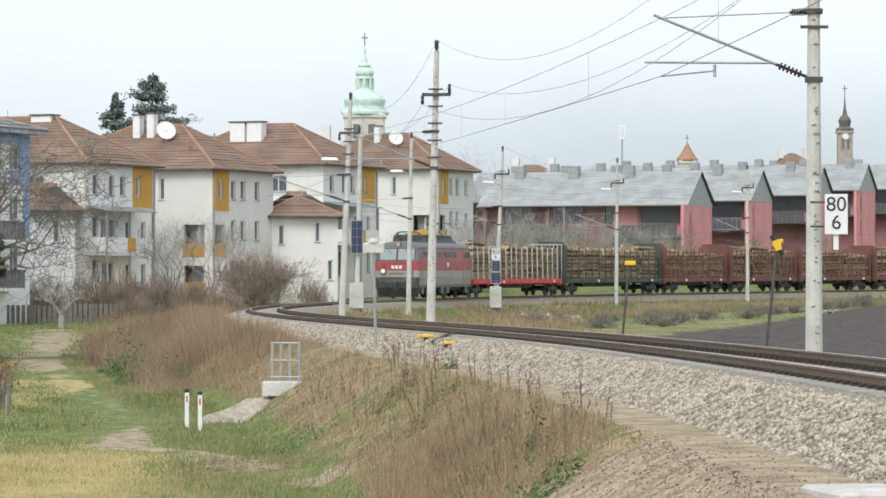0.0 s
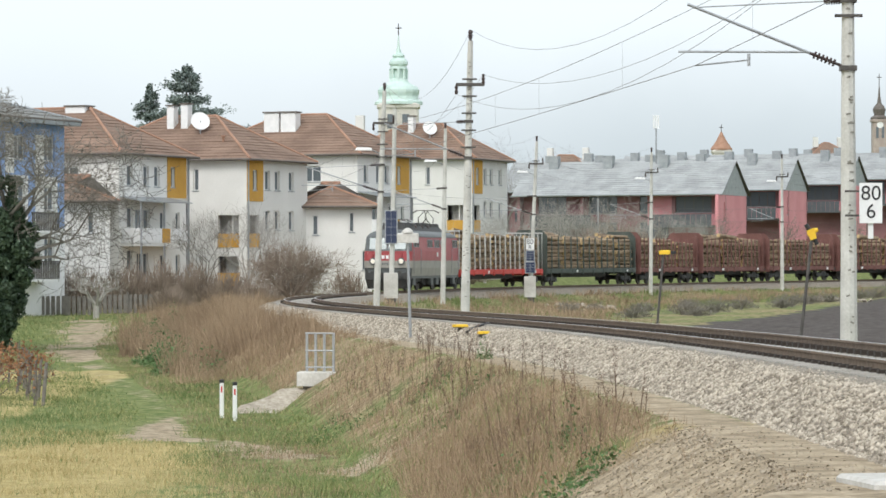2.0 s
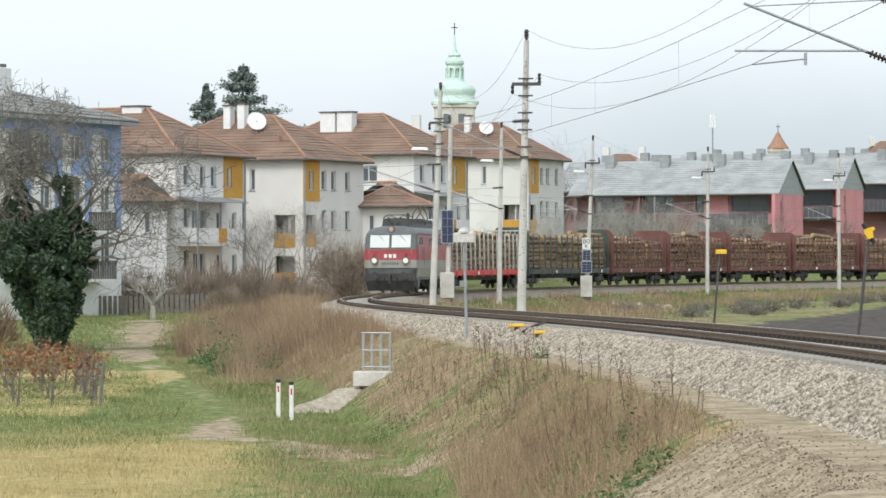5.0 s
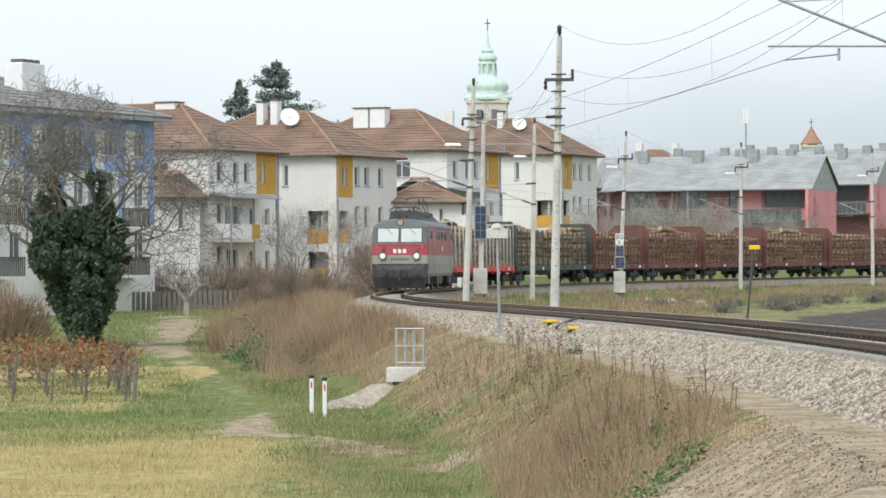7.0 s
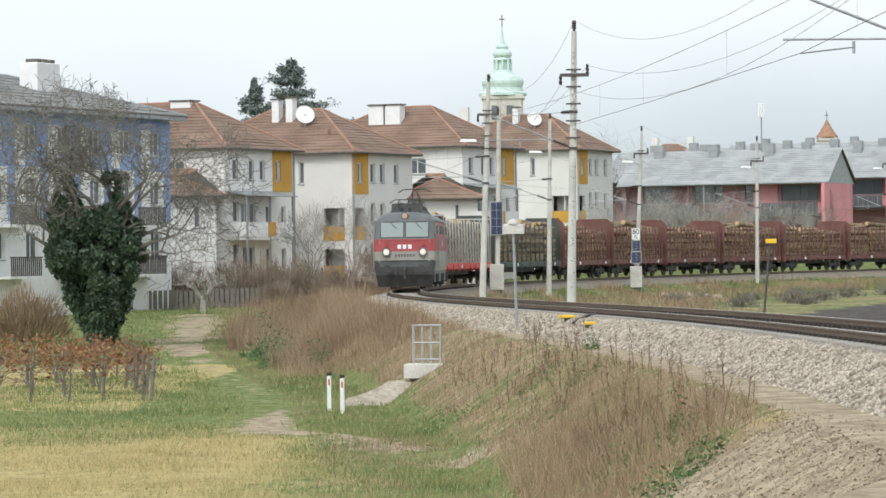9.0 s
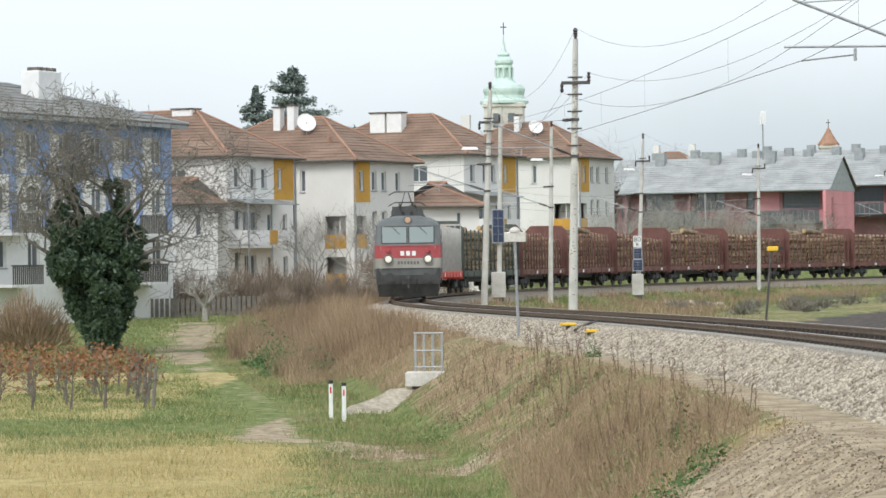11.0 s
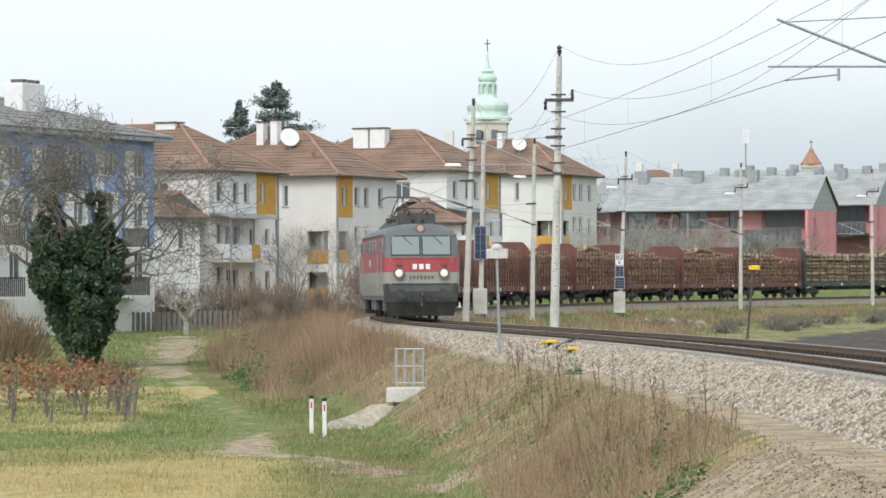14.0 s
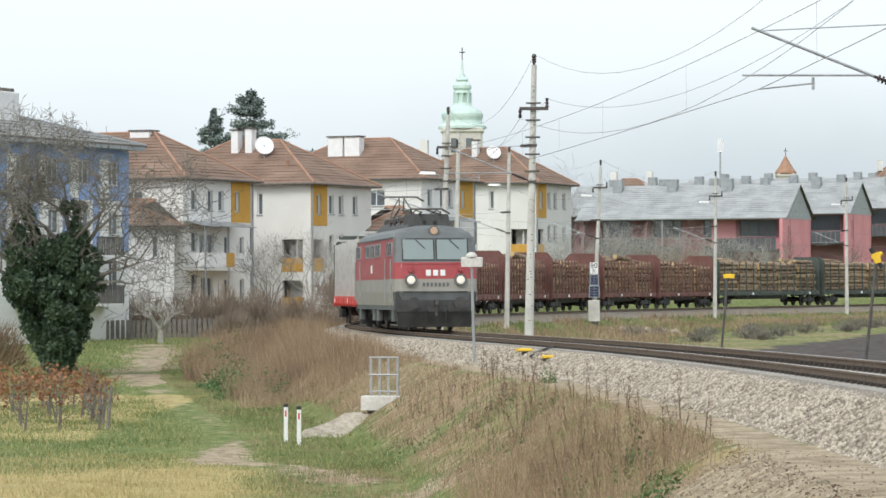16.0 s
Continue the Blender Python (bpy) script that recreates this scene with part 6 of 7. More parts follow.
for i, (x, y, hh) in enumerate(((2.2, 283, 7.5), (4.6, 296, 8.0), (7.2, 309, 8.5), (10.2, 326, 8.0), (14.0, 344, 8.5), (18.5, 357, 8.0), (22.5, 361, 7.0))):
    bare_tree("bare_tree", x, y, hh, 0.13, 7, 4, M_PALEBARK, "pale bare tree behind the passing wagons", 140 + i, 0.5, 0.6)


# the ivy-clad walnut beside the path
def walnut(x, y, z):
    random.seed(5)
    t = thing("walnut_tree", Matrix.Translation((x, y, z)), "bare spreading tree with dark ivy round its trunk", "tree")
    s = Shape()
    s.rod((0, 0, -0.1), (0, 0, 2.6), 0.40, 0.32, n=10)
    s.rod((0, 0, 2.55), (0.25, 0, 5.2), 0.32, 0.18, n=10)
    s.rod((0, 0, 2.3), (-1.3, 0.2, 4.9), 0.26, 0.15, n=9)
    part("trunk", s, M_BARK, t)
    # limbs: foot (x, z), lean to the side and in depth, length
    for fx, fz, lx, ly, length in ((0.25, 5.0, 0.15, 0.2, 3.3), (0.25, 5.0, 0.5, -0.3, 3.3), (0.2, 4.6, 1.0, -0.3, 3.4), (0.15, 4.0, 1.8, 0.3, 3.4), (0.1, 3.4, 2.2, -0.4, 3.0), (0.2, 4.8, -0.2, -0.5, 3.2), (-1.25, 4.8, -0.3, 0.2, 3.3), (-1.2, 4.8, -0.7, -0.2, 3.2),
                                   (-1.2, 4.6, -1.1, 0.4, 3.4), (-1.0, 4.2, -1.8, -0.3, 3.5), (-0.8, 3.8, -2.6, 0.3, 3.2), (-1.2, 4.7, 0.3, -0.6, 3.0), (0.2, 4.3, 0.5, 1.0, 3.0), (-0.9, 4.2, -0.6, -1.0, 3.0),
                                   (0.2, 3.8, 3.0, 0.2, 3.4)):
        c = Shape()
        grow(c, Vector((fx, 0, fz)), Vector((lx, ly, 1)).normalized(), 0.125, length * 0.94, 5, 0.62, 0.03, 0.018, wild=1.9)
        part("limb", c, M_BARK, t)
    lobes = []
    for i in range(270):
        h = random.uniform(0.2, 5.6) if i < 215 else random.uniform(4.6, 7.4)
        if i < 215:
            reach = float(np.interp(h, [0.2, 1.0, 2.0, 3.0, 4.2, 5.4], [0.3, 0.55, 1.05, 1.5, 1.8, 1.5]))
            a, q = random.uniform(0, 6.28), reach * random.uniform(0.2, 1.25)
            lobes.append((q * math.cos(a) - 0.09 * h, q * math.sin(a), h, random.uniform(0.24, 0.5)))
        else:
            side = random.choice((0.3 + 0.06 * h, -1.2 - 0.15 * (h - 4.6), 0.5))
            lobes.append((side + random.gauss(0, 0.24), random.gauss(0, 0.25), h, random.uniform(0.2, 0.42) * (1.25 - 0.09 * h)))
    at = []
    for cx, cy, cz, r in lobes:
        n = int(1500 * r ** 1.4)
        d = RNG.normal(size=(n, 3))
        d /= np.linalg.norm(d, axis=1)[:, None]
        at.append(d * RNG.uniform(0.45, 1.08, (n, 1)) * [r, r, r * 1.2] + [cx, cy, cz])
    at = np.concatenate(at)
    at = at[at[:, 2] > -0.05]
    part("ivy", fast_mesh("ivy", *leaves(at, RNG.uniform(0.05, 0.12, len(at))), M_IVY), None, t, "dense dark green ivy")


walnut(-20.8, 150.6, -2.0)

bare_tree("fruit_tree", -21.6, 197.5, 4.6, 0.15, 5, 3, M_PALEBARK, "small pale-barked bare fruit tree", 8, 0.6, 0.8)
bare_tree("bare_tree", -14.6, 222.0, 7.6, 0.10, 6, 4, M_PALEBARK, "slender bare tree before the apartment house", 12, 0.45, 0.35)
bare_tree("bare_tree", -17.2, 221.0, 7.0, 0.09, 5, 4, M_BARK, "slender bare tree before the apartment house", 13, 0.45, 0.35)
bare_tree("bare_tree", 0.6, 279.0, 7.0, 0.12, 5, 3, M_PALEBARK, "bare tree behind the passing train", 14, 0.5, 0.4)
bare_tree("bare_tree", -4.0, 268.0, 7.0, 0.12, 5, 3, M_PALEBARK, "bare tree behind the passing train", 15, 0.5, 0.4)
bare_tree("bare_tree", 8.5, 330.0, 8.5, 0.16, 5, 3, M_BARK, "bare tree before the red terrace", 16, 0.5, 0.45)
bare_tree("bare_tree", 12.0, 352.0, 8.0, 0.16, 5, 3, M_BARK, "bare tree before the red terrace", 17, 0.5, 0.45)
bare_tree("bare_tree", 2.5, 420.0, 17.5, 0.25, 6, 4, M_BARK, "tall bare tree on the skyline", 18, 0.5, 0.4)
bare_tree("bare_tree", 11.0, 440.0, 17.5, 0.25, 6, 4, M_BARK, "tall bare tree on the skyline", 19, 0.5, 0.45)
bare_tree("large_bush", -11.7, 219.0, 6.0, 0.11, 18, 4, M_TWIG, "large spreading bare bush with reddish twigs", 21, 0.5, 0.95, cut=0.016, fork=0.05)
shrub("hedge_bush", -11.7, 220.5, 2.9, 2.4, 4.7, 2600, M_TWIG, "fine reddish bare bush beside a larger one", 23, 0.011)
shrub("hedge_bush", -8.4, 226.0, 1.6, 1.6, 2.4, 1500, M_TWIG, "low twiggy bare bush beside the track", 22, 0.016)
for i, (x, y, r, h) in enumerate(((-27, 206, 2.6, 2.4), (-24, 208, 2.4, 2.6), (-21.0, 209, 2.4, 2.8), (-19.0, 210, 2.2, 3.0), (-17, 211, 2.2, 2.8), (-14.8, 210, 2.0, 2.6), (-13.0, 207, 1.8, 2.0), (-31, 200, 2.6, 2.8), (-18.0, 204, 1.8, 1.7))):
    shrub("hedge_bush", x, y, r, r, h, 3000, M_TWIG, "brown bare hedge bush before the houses", 30 + i, 0.02)
for i, (x, y, r, h) in enumerate(((-0.5, 274, 2.4, 3.2), (3.0, 284, 2.6, 3.4), (6.5, 305, 3.0, 3.6), (11, 322, 3.2, 4.0), (17, 345, 3.6, 4.2), (24, 357, 3.4, 3.4), (31, 368, 3.6, 3.2), (40, 380, 4.0, 3.4), (52, 396, 4.5, 3.6), (60, 402, 4.5, 4.0), (13.5, 340, 3.4, 5.0))):
    shrub("wild_bush", x, y, r, r, h, 2000, M_TWIG, "grey-brown bare bush beyond the railway line", 50 + i, 0.028)
shrub("reed_clump", -25.2, 156.0, 2.6, 2.0, 2.5, 4200, M_WEED, "dense clump of dry brown reeds", 71, 0.02)
shrub("reed_clump", -28.8, 158.0, 2.4, 2.0, 2.3, 3400, M_WEED, "dense clump of dry brown reeds", 72, 0.02)
for i, (x, y, r, h) in enumerate(((5.6, 214, 1.1, 0.9), (7.4, 219, 0.9, 0.7), (10.5, 222, 1.3, 0.7), (17.5, 232, 1.6, 0.9), (20.5, 235, 1.3, 0.8), (26.5, 262, 1.6, 0.8), (36.0, 300, 1.8, 1.5), (9.0, 200, 1.4, 0.8), (12.5, 212, 1.6, 0.9), (15.0, 221, 1.5, 1.0), (22.5, 250, 1.8, 1.1), (24.5, 257, 1.5, 0.9), (30.0, 275, 1.8, 1.0), (14.5, 240, 1.2, 0.7), (33.0, 288, 1.8, 1.1), (13.0, 205, 1.2, 0.6))):
    shrub("verge_bush", x, y, r, r, h, 700, M_BARK, "small dark bare bush on the verge", 80 + i, 0.02)


def conifer(x, y, base, height, pads, label, seed, rise=0.16):
    r = np.random.RandomState(seed)
    t = thing("conifer_tree", Matrix.Translation((x, y, base)), label, "tree", "dark conifers behind the houses")
    s = Shape()
    s.rod((0, 0, -1), (0, 0, height * 0.96), 0.42, 0.06, n=8)
    part("trunk", s, M_BARK, t)
    br, pts, sz = Shape(), [], []
    for h, reach, n in pads:
        for k in range(n):
            a = 6.2832 * (k + r.uniform(-0.3, 0.3)) / n
            L = reach * r.uniform(0.65, 1.3)
            e = Vector((L * math.cos(a), L * math.sin(a), h + L * (rise + r.uniform(-0.1, 0.14))))
            br.rod((0, 0, h), e, 0.10, 0.03, n=4, caps=False)
            m = 260
            q = r.uniform(0.35, 1.05, (m, 1))
            spread = r.normal(0, 1, (m, 3)) * [L * 0.15, L * 0.15, 0.19]
            pts.append(np.array([0, 0, h]) * (1 - q) + np.array(e) * q + spread)
            sz.append(r.uniform(0.07, 0.18, m))
    part("branch_whorl", br, M_BARK, t)
    p = np.concatenate(pts)
    part("crown", fast_mesh("crown", *leaves(p, np.concatenate(sz), 0.4), M_NEEDLE), None, t)


conifer(-25.0, 300, 1.0, 17.6, [(9.4, 2.9, 8), (10.8, 3.1, 8), (12.2, 3.0, 8), (13.5, 2.6, 8), (14.7, 1.9, 7), (15.8, 1.5, 7), (16.7, 0.9, 6), (17.4, 0.35, 5)], "tall dark conifer with broad spreading crown", 1)
conifer(-28.6, 305, 1.0, 16.4, [(9.6, 3.2, 6), (10.7, 2.9, 6), (11.8, 2.4, 6), (12.8, 1.9, 6), (13.8, 1.4, 6), (14.7, 0.9, 5), (15.5, 0.5, 5), (16.1, 0.22, 4)], "dark conifer with drooping layered branches", 2, -0.16)
conifer(-21.5, 330, 1.0, 13.4, [(11.6, 2.0, 8), (12.4, 2.2, 9), (13.1, 1.6, 8)], "flat-topped dark conifer behind the roof", 3)


def vineyard():
    for k in range(6):
        y0 = 98.5 + 3.2 * k
        x0 = -12.6 - 0.55 * k
        for j in range(18):
            x = x0 - 1.05 * j + random.uniform(-0.1, 0.1)
            y = y0 + 0.10 * j + random.uniform(-0.1, 0.1)
            g = ground_at(x, y)
            t = thing("grapevine", Matrix.Translation((x, y, g)), "withered grapevine with brown leaves on a stake", "grapevine", "grapevines of the vineyard rows")
            s = Shape()
            s.rod((0.06, 0, -0.1), (0.06 + random.uniform(-0.06, 0.06), 0, random.uniform(1.35, 1.6)), 0.016, n=6)
            part("stake", s, M_FASCIA, t)
            s = Shape()
            grow(s, Vector((0, 0, -0.05)), Vector((0.1, 0.05, 1)).normalized(), 0.032, 0.8, 2, 0.6, 0.15, 0.006)
            part("vine_stem", s, M_FASCIA, t)
            n = 95
            p = np.stack([RNG.uniform(-0.62, 0.62, n), RNG.normal(0, 0.16, n), 0.5 + 1.05 * RNG.beta(2.4, 1.7, n)], 1)
            part("foliage", fast_mesh("foliage", *leaves(p, RNG.uniform(0.035, 0.085, n)), M_VINE), None, t)
        s = Shape()
        a, b = Vector((x0 + 0.3, y0, ground_at(x0, y0))), Vector((x0 - 18.2, y0 + 1.8, ground_at(x0 - 18.2, y0 + 1.8)))
        s.rod(a + Vector((0, 0, -0.2)), a + Vector((0.12, 0, 1.25)), 0.055, 0.05, n=8)
        tagged(part("vineyard_post", s, M_WOOD), "weathered wooden end post of a vine row", "post", "end posts of the vine rows")
        w = Shape()
        w.rod(a + Vector((0, 0, 0.8)), b + Vector((0, 0, 0.8)), 0.005, n=4)
        tagged(part("trellis_wire", w, M_WIRE), "thin trellis wire of a vine row", "wire", "trellis wires")


vineyard()


# ---- small things beside the line ----
def culvert():
    z = -2.37
    t = thing("culvert_headwall", pose(-4.35, 96.5, 0, 0, 0, -12), "pale concrete culvert headwall with stained chute", "culvert")
    s = Shape()
    s.box(-0.62, 0.55, -0.25, 0.3, -1.68, -1.28, b=0.03)
    part("headwall_block", s, M_CONCRETE2, t)
    s = Shape()
    s.box(-0.5, 0.45, 0.0, 0.35, -2.4, -1.68)
    part("recess_wall", s, M_SCAR, t, "darker wall set back under the headwall")
    s = Shape()
    s.rings([[(-0.62 - 1.25 * f - b0, -0.1 - 2.3 * f, -1.72 - 0.62 * f ** 1.3 + 0.05 * math.sin(9 * f)), (0.35 - 1.35 * f, -0.2 - 2.6 * f, -1.98 - 0.48 * f), (0.4 - 1.2 * f, -0.1 - 2.2 * f, -2.7), (-0.7 - 1.3 * f - b0, 0.1 - 2.0 * f, -2.7)]
             for f, b0 in ((0.0, 0.0), (0.2, 0.12), (0.4, 0.08), (0.6, 0.16), (0.8, 0.1), (1.0, 0.0))])
    s.rings([[(0.28, -0.2, -1.78), (0.5, -0.2, -1.78), (0.5, 0.0, -2.2), (0.28, 0.0, -2.2)], [(-0.62, -1.9, -2.28), (-0.42, -2.0, -2.28), (-0.42, -1.9, -2.6), (-0.62, -1.8, -2.6)]])
    part("chute", s, M_STAINED, t, "stained concrete drainage chute")
    r = thing("safety_railing", pose(-4.35, 96.45, -1.28, 0, 0, -12), "galvanised steel safety railing on the culvert", "railing")
    for x in (-0.38, -0.13, 0.12, 0.38):
        s = Shape()
        s.box(x - 0.03, x + 0.03, -0.03, 0.03, -0.02, 1.08)
        part("railing_post", s, M_STEEL, r)
    for h in (0.12, 0.58, 1.06):
        s = Shape()
        s.rod((-0.42, -0.035, h), (0.42, -0.035, h), 0.022, n=8)
        part("railing_bar", s, M_STEEL, r)


culvert()


def guide_post(x, y):
    t = thing("delineator_post", Matrix.Translation((x, y, ground_at(x, y))), "white roadside delineator post with dark cap", "post", "delineator posts beside the culvert")
    s = Shape()
    s.box(-0.055, 0.055, -0.045, 0.045, -0.1, 0.93, b=0.012)
    part("post_body", s, M_WHITE, t)
    s = Shape()
    s.box(-0.06, 0.06, -0.05, 0.05, 0.93, 1.02, b=0.012)
    part("cap", s, M_BLACK, t)
    s = Shape()
    s.box(-0.02, 0.02, -0.052, -0.044, 0.68, 0.84)
    part("reflector", s, M_REDPAINT, t, "small dark red reflector")


guide_post(-6.75, 92.0)
guide_post(-6.3, 90.5)


def lamp_post():
    x, y = -2.0, 100.2
    t = thing("signal_post", Matrix.Translation((x, y, ground_at(x, y))), "slim grey trackside post with boxed head", "post")
    s = Shape()
    s.rod((0.08, 0, -0.2), (0, 0, 2.95), 0.045, 0.04, n=10)
    part("pole", s, M_STEEL, t)
    s = Shape()
    s.box(-0.30, 0.32, -0.12, 0.12, 2.82, 3.1, b=0.03)
    part("head_box", s, M_CONCRETE2, t)
    s = Shape()
    s.lathe([(0.17, 3.1), (0.16, 3.16), (0.1, 3.22), (0.03, 3.25)], 14)
    part("cap", s, M_CONCRETE2, t)


lamp_post()


def yellow_box(x, y, z, w, legs, label):
    g = ground_at(x, y)
    t = thing("track_magnet_box", pose(x, y, z, 0, 0, 8), label, "trackside box", "yellow trackside boxes")
    s = Shape()
    s.box(-w / 2, w / 2, -0.14, 0.14, 0, 0.07, b=0.02)
    part("cover", s, M_YELLOW, t)
    s = Shape()
    s.box(-w / 2 + 0.04, w / 2 - 0.04, -0.1, 0.1, -0.10 if not legs else -0.02, 0.0)
    if legs:
        s.box(-0.05, 0.05, -0.05, 0.05, -0.7, 0.0)
    else:
        s.box(-0.12, 0.12, -0.1, 0.1, -0.5, 0.0)
    part("base", s, M_DARKSTEEL, t)


yellow_box(-0.47, 94.0, -0.01, 0.42, True, "yellow-topped trackside box on a stub post")
yellow_box(0.155, 88.0, -0.08, 0.30, False, "low yellow-topped trackside box on ballast")



def cable():
    s = Shape()
    pts = [Vector((-0.28, 91.4, -0.1)), Vector((-0.15, 92.4, -0.03)), Vector((0.1, 93.6, 0.05)), Vector((0.3, 95.0, 0.06)), Vector((0.4, 96.5, 0.05))]
    for a, b in zip(pts, pts[1:]):
        s.rod(a, b, 0.035, n=6)
    tagged(part("track_cable", s, M_BLACK), "black cable hose running up the ballast", "cable")


cable()


def marker_lamp(x, y, h, lean, kind):
    g = ground_at(x, y)
    t = thing("yellow_marker", Matrix.Translation((x, y, g)), "leaning dark post with yellow marker head", "marker post", "yellow marker posts in the field")
    s = Shape()
    s.rod((0, 0, -0.2), (lean, 0, h), 0.035, n=8)
    part("pole", s, M_DARKSTEEL, t)
    s = Shape()
    if kind == "bar":
        s.box(lean - 0.12, lean + 0.2, -0.06, 0.06, h, h + 0.12, b=0.02)
    else:
        s.rings([[(lean - 0.12, -0.06, h + 0.10), (lean + 0.06, -0.06, h + 0.17), (lean + 0.07, 0.06, h + 0.17), (lean - 0.12, 0.06, h + 0.10)], [(lean - 0.03, -0.06, h - 0.11), (lean + 0.10, -0.06, h - 0.07), (lean + 0.10, 0.06, h - 0.07), (lean - 0.03, 0.06, h - 0.11)]])
        s.rod((lean - 0.10, 0, h + 0.01), (lean + 0.13, 0, h + 0.13), 0.045, n=10)
    head = part("marker_head", s, M_YELLOW, t)
    s = Shape()
    if kind == "bar":
        s.box(lean + 0.2, lean + 0.36, -0.05, 0.05, h + 0.01, h + 0.10)
    else:
        s.rod((lean - 0.13, 0.03, h + 0.24), (lean - 0.03, 0.03, h + 0.07), 0.05, n=10)
        s.rod((lean + 0.04, 0.03, h - 0.05), (lean + 0.12, 0.03, h - 0.2), 0.05, n=10)
    part("marker_lamp", s, M_BLACK, head)


marker_lamp(5.05, 100.0, 2.95, 0.28, "bar")
marker_lamp(7.05, 77.0, 2.75, 0.33, "cross")


def equipment_pole(x, y, height, lean, panels, box_h, label, plate=None):
    g = ground_at(x, y)
    t = thing("equipment_pole", Matrix.Translation((x, y, g)), label, "pole", "trackside equipment poles")
    s = Shape()
    s.rod((0, 0, -0.3), (lean, 0, height), 0.16, 0.12, n=10)
    part("pole", s, M_CONCRETE, t)
    s = Shape()
    s.box(-0.42, 0.42, -0.5, -0.15, box_h, box_h + 1.5, b=0.04)
    part("equipment_cabinet", s, M_CONCRETE2, t, "pale grey equipment cabinet")
    s = Shape()
    s.box(-0.3, 0.3, -0.45, -0.2, -0.3, box_h)
    part("cabinet_base", s, M_DARKSTEEL, t)
    for (u0, u1, z0, z1) in panels:
        s = Shape()
        s.box(u0, u1, -0.34, -0.28, z0, z1)
        f = part("solar_panel", s, M_STEEL, t)
        nx, nz = 2, 4
        for i in range(nx):
            for j in range(nz):
                q = Shape()
                w, h = (u1 - u0 - 0.1) / nx, (z1 - z0 - 0.1) / nz
                q.box(u0 + 0.05 + i * w + 0.01, u0 + 0.05 + (i + 1) * w - 0.01, -0.352, -0.338, z0 + 0.05 + j * h + 0.01, z0 + 0.05 + (j + 1) * h - 0.01)
                part("solar_cell", q, M_SOLAR, f)
    if plate:
        u0, u1, z0, z1, words = plate
        s = Shape()
        s.box(u0, u1, -0.36, -0.32, z0, z1)
        f = part("sign_plate", s, M_WHITE, t, "white sign plate with black characters")
        for word, zc, size in words:
            letter(f, word, (u0 + u1) / 2, -0.365, zc, size)


def letter(parent, word, x, y, z, size):
    cu = bpy.data.curves.new("sign_text", "FONT")
    cu.body, cu.size, cu.align_x, cu.align_y, cu.extrude = word, size, "CENTER", "CENTER", 0.004
    ob = new("sign_text", cu)
    bpy.context.view_layer.update()
    me = bpy.data.meshes.new_from_object(ob.evaluated_get(bpy.context.evaluated_depsgraph_get()))
    bpy.data.objects.remove(ob)
    me.materials.clear()
    me.materials.append(M_BLACK)
    t = new("sign_text", me)
    t.parent = parent
    t.matrix_basis = pose(x, y, z, 90, 0, 0)


equipment_pole(-5.1, 206.0, 11.6, 0.25, [(-0.35, 0.4, 3.6, 5.6)], 0.4, "concrete pole with solar panel and grey cabinet")
equipment_pole(3.75, 249.2, 4.0, 0.05, [(-0.35, 0.4, 1.9, 2.75), (-0.3, 0.35, 2.75, 3.55)], 0.2, "trackside pole with solar panels and sign", (-0.28, 0.3, 3.6, 4.4, (("80", 4.15, 0.5), ("R", 3.78, 0.36))))


def speed_sign():
    x, y, z = 7.62, 67.6, -0.35
    t = thing("speed_sign", Matrix.Translation((x, y, z)), "white speed sign with black numerals on a mast", "sign")
    s = Shape()
    s.box(-0.22, 0.22, -0.02, 0.02, 2.8, 3.58)
    plate = part("sign_plate", s, M_WHITE, t)
    letter(plate, "80", 0, -0.024, 3.37, 0.40)
    letter(plate, "6", 0, -0.024, 3.02, 0.40)
    for h in (2.95, 3.42):
        s = Shape()
        s.box(-0.5, -0.1, 0.02, 0.06, h - 0.02, h + 0.02)
        part("sign_bracket", s, M_DARKSTEEL, t)
    s = Shape()
    s.box(-0.05, 0.05, 0.03, 0.07, 2.5, 3.4)
    part("sign_back_post", s, M_WHITE, t)


speed_sign()


def slab_corner():
    s = Shape()
    s.box(-0.35, 0.4, -0.6, 0.6, -0.25, 0.05, b=0.03)
    tagged(part("concrete_slab", s, M_CONCRETE2, None, at=pose(3.5, 29.3, ground_at(3.5, 29.3) + 0.02, 0, 0, 10)), "pale concrete slab lying beside the ballast", "slab")


slab_corner()


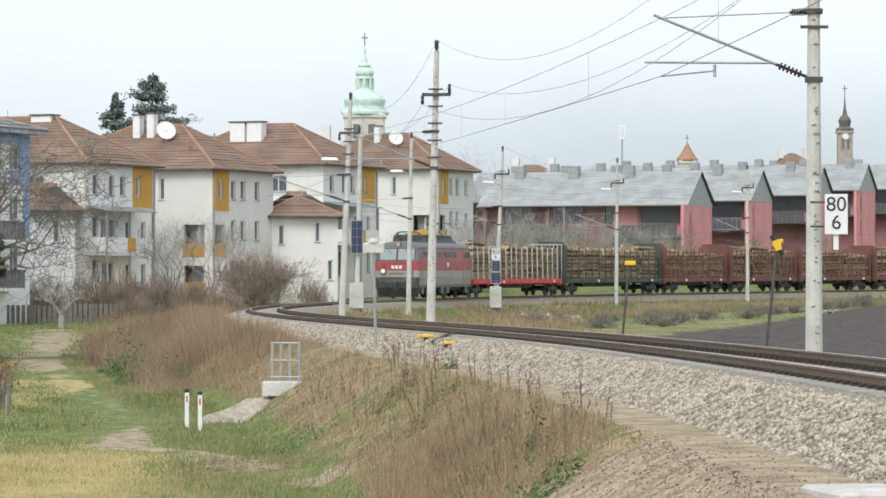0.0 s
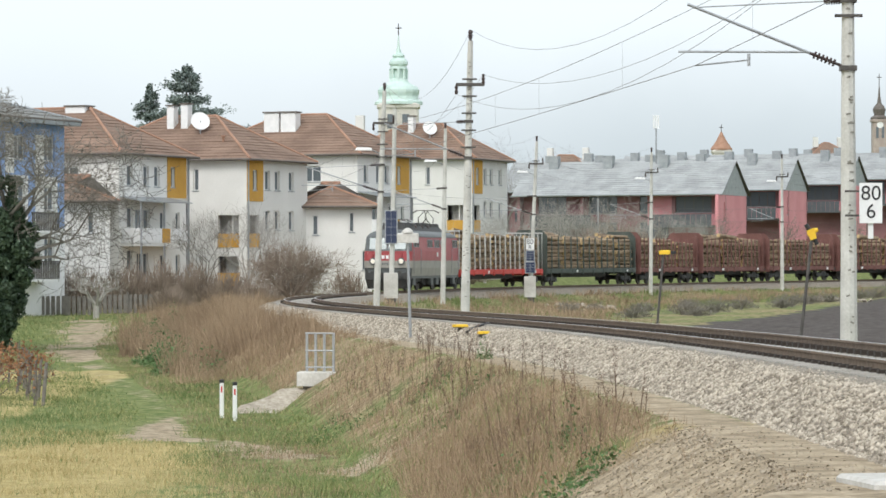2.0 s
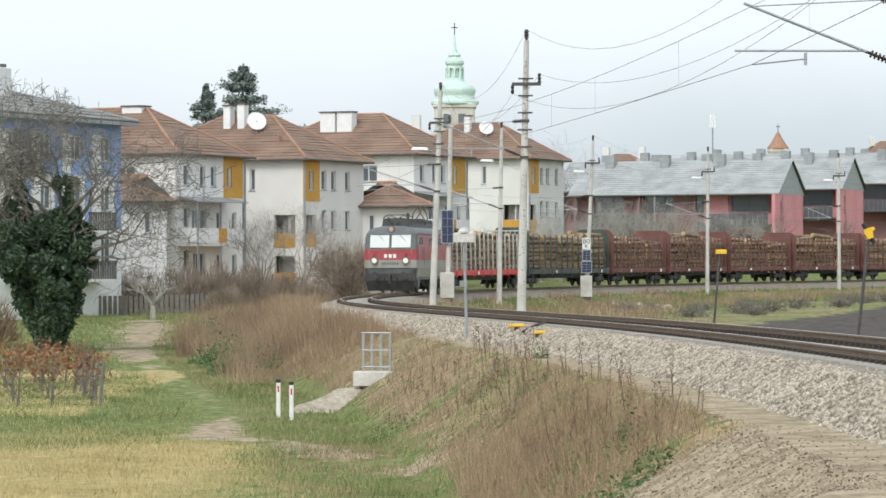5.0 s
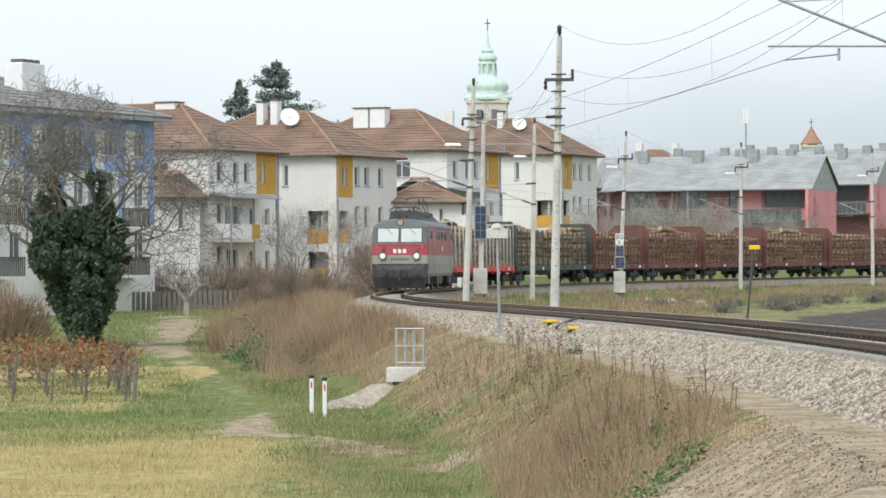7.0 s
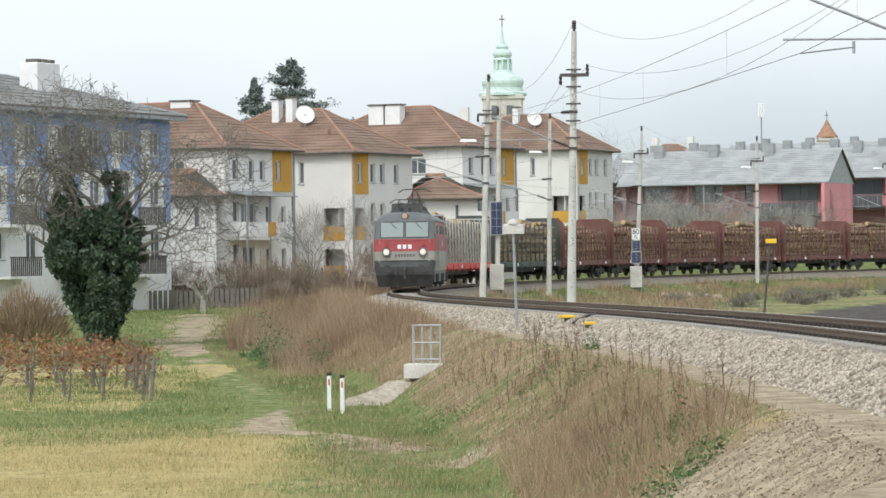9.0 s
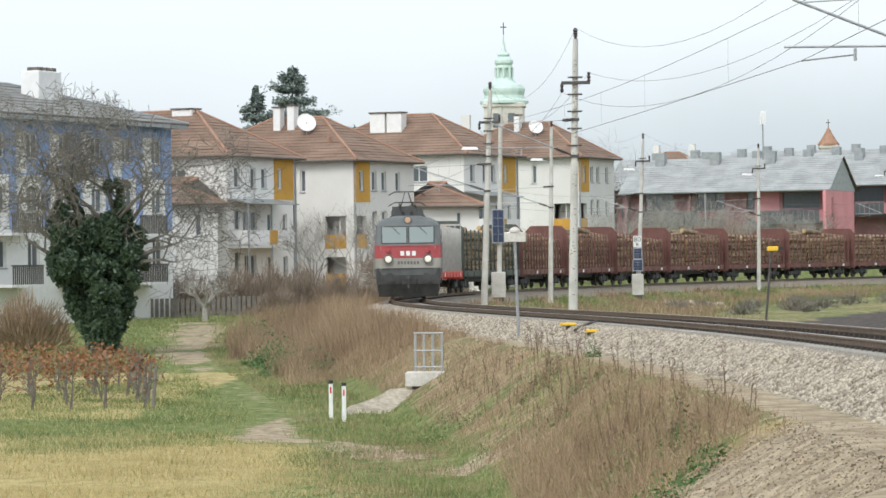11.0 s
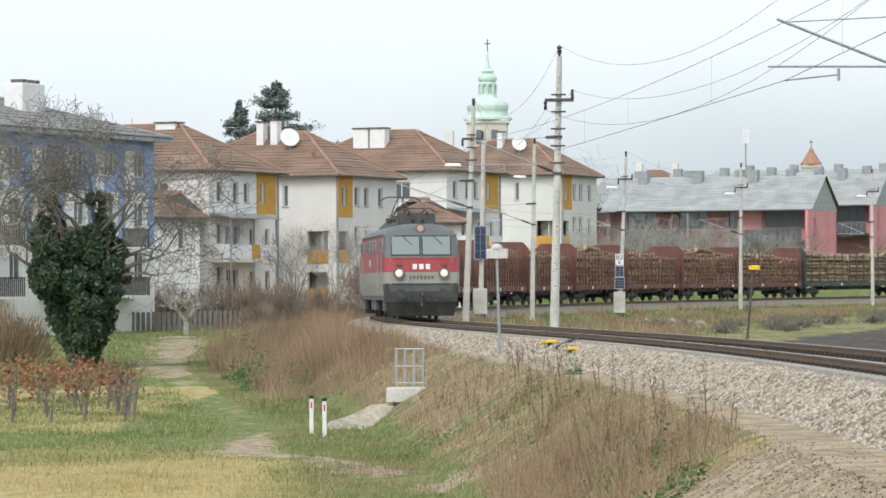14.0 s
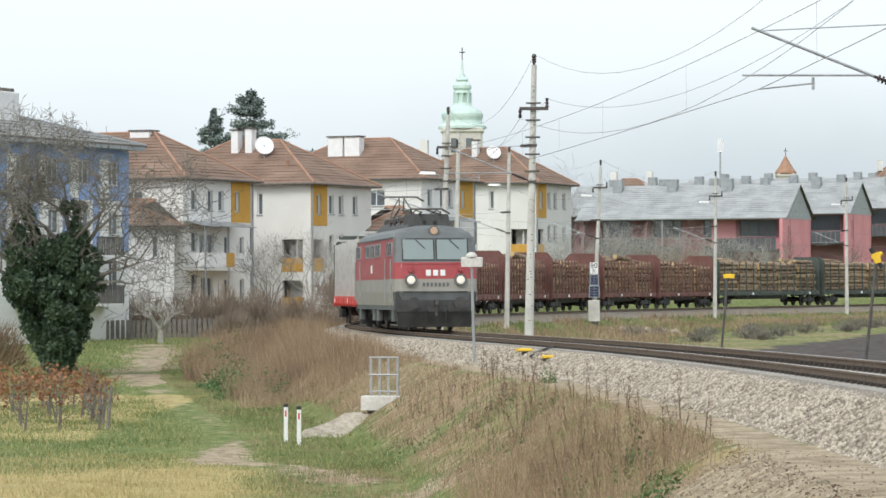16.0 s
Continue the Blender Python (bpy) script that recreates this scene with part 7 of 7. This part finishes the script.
def fence(x0, y0, x1, y1, n):
    a, b = Vector((x0, y0, 0)), Vector((x1, y1, 0))
    t = thing("garden_fence", Matrix.Identity(4), "dark weathered wooden garden fence by the houses", "fence")
    for i in range(n + 1):
        p = a.lerp(b, i / n)
        g = ground_at(p.x, p.y)
        s = Shape()
        s.box(p.x - 0.05, p.x + 0.05, p.y - 0.05, p.y + 0.05, g - 0.2, g + 1.3)
        part("fence_post", s, M_WOOD, t)
        if i < n:
            q = a.lerp(b, (i + 1) / n)
            for j in range(6):
                m = p.lerp(q, (j + 0.5) / 6)
                s = Shape()
                s.box(m.x - 0.11, m.x + 0.11, m.y - 0.02, m.y + 0.02, g + 0.05, g + 1.15)
                part("fence_board", s, M_WOOD, t)


fence(-27.5, 202.0, -19.0, 207.5, 5)


def rubble(x0, y0, x1, y1, n, spread):
    t = thing("rubble_heap", Matrix.Identity(4), "heap of grey rubble stones on the grassy verge", "rubble")
    shapes = []
    for k in range(4):
        s = Shape()
        s.lathe([(0.5 + 0.2 * random.random(), 0), (0.9, 0.25), (0.75, 0.6), (0.3 + 0.2 * random.random(), 0.85)], 6)
        shapes.append(s.data("stone", M_STAINED))
    for i in range(n):
        q = random.random()
        x, y = x0 + (x1 - x0) * q + random.gauss(0, spread), y0 + (y1 - y0) * q + random.gauss(0, spread * 2)
        r = random.uniform(0.12, 0.3)
        part("stone", shapes[i % 4], None, t, at=Matrix.Translation((x, y, ground_at(x, y) - 0.03 + random.uniform(0, 0.2))) @ Matrix.Diagonal((r * 1.2, r, r, 1)) @ pose(0, 0, 0, random.uniform(-25, 25), random.uniform(-25, 25), random.uniform(0, 360)))


random.seed(77)
rubble(5.6, 243, 8.4, 222, 70, 0.45)
rubble(26.0, 268, 29.0, 262, 40, 0.6)


# ---- what moves: the train rounds the curve ----
HEAD, SPEED = 209.89, 6.775


def motions():
    start = HEAD
    for ob, length, pivot in TRAIN:
        mid = start + length / 2
        rows = []
        for i in range(33):
            t = i * 0.5
            a, _ = line(mid - SPEED * t - pivot)
            b, _ = line(mid - SPEED * t + pivot)
            d = a - b
            c = (a + b) / 2
            tilt = math.degrees(math.atan2(d.z, math.hypot(d.x, d.y)))
            rows.append((t, pose(c.x, c.y, c.z, tilt, 0, math.degrees(math.atan2(-d.x, d.y)))))
        walk(ob, rows)
        start += length


motions()
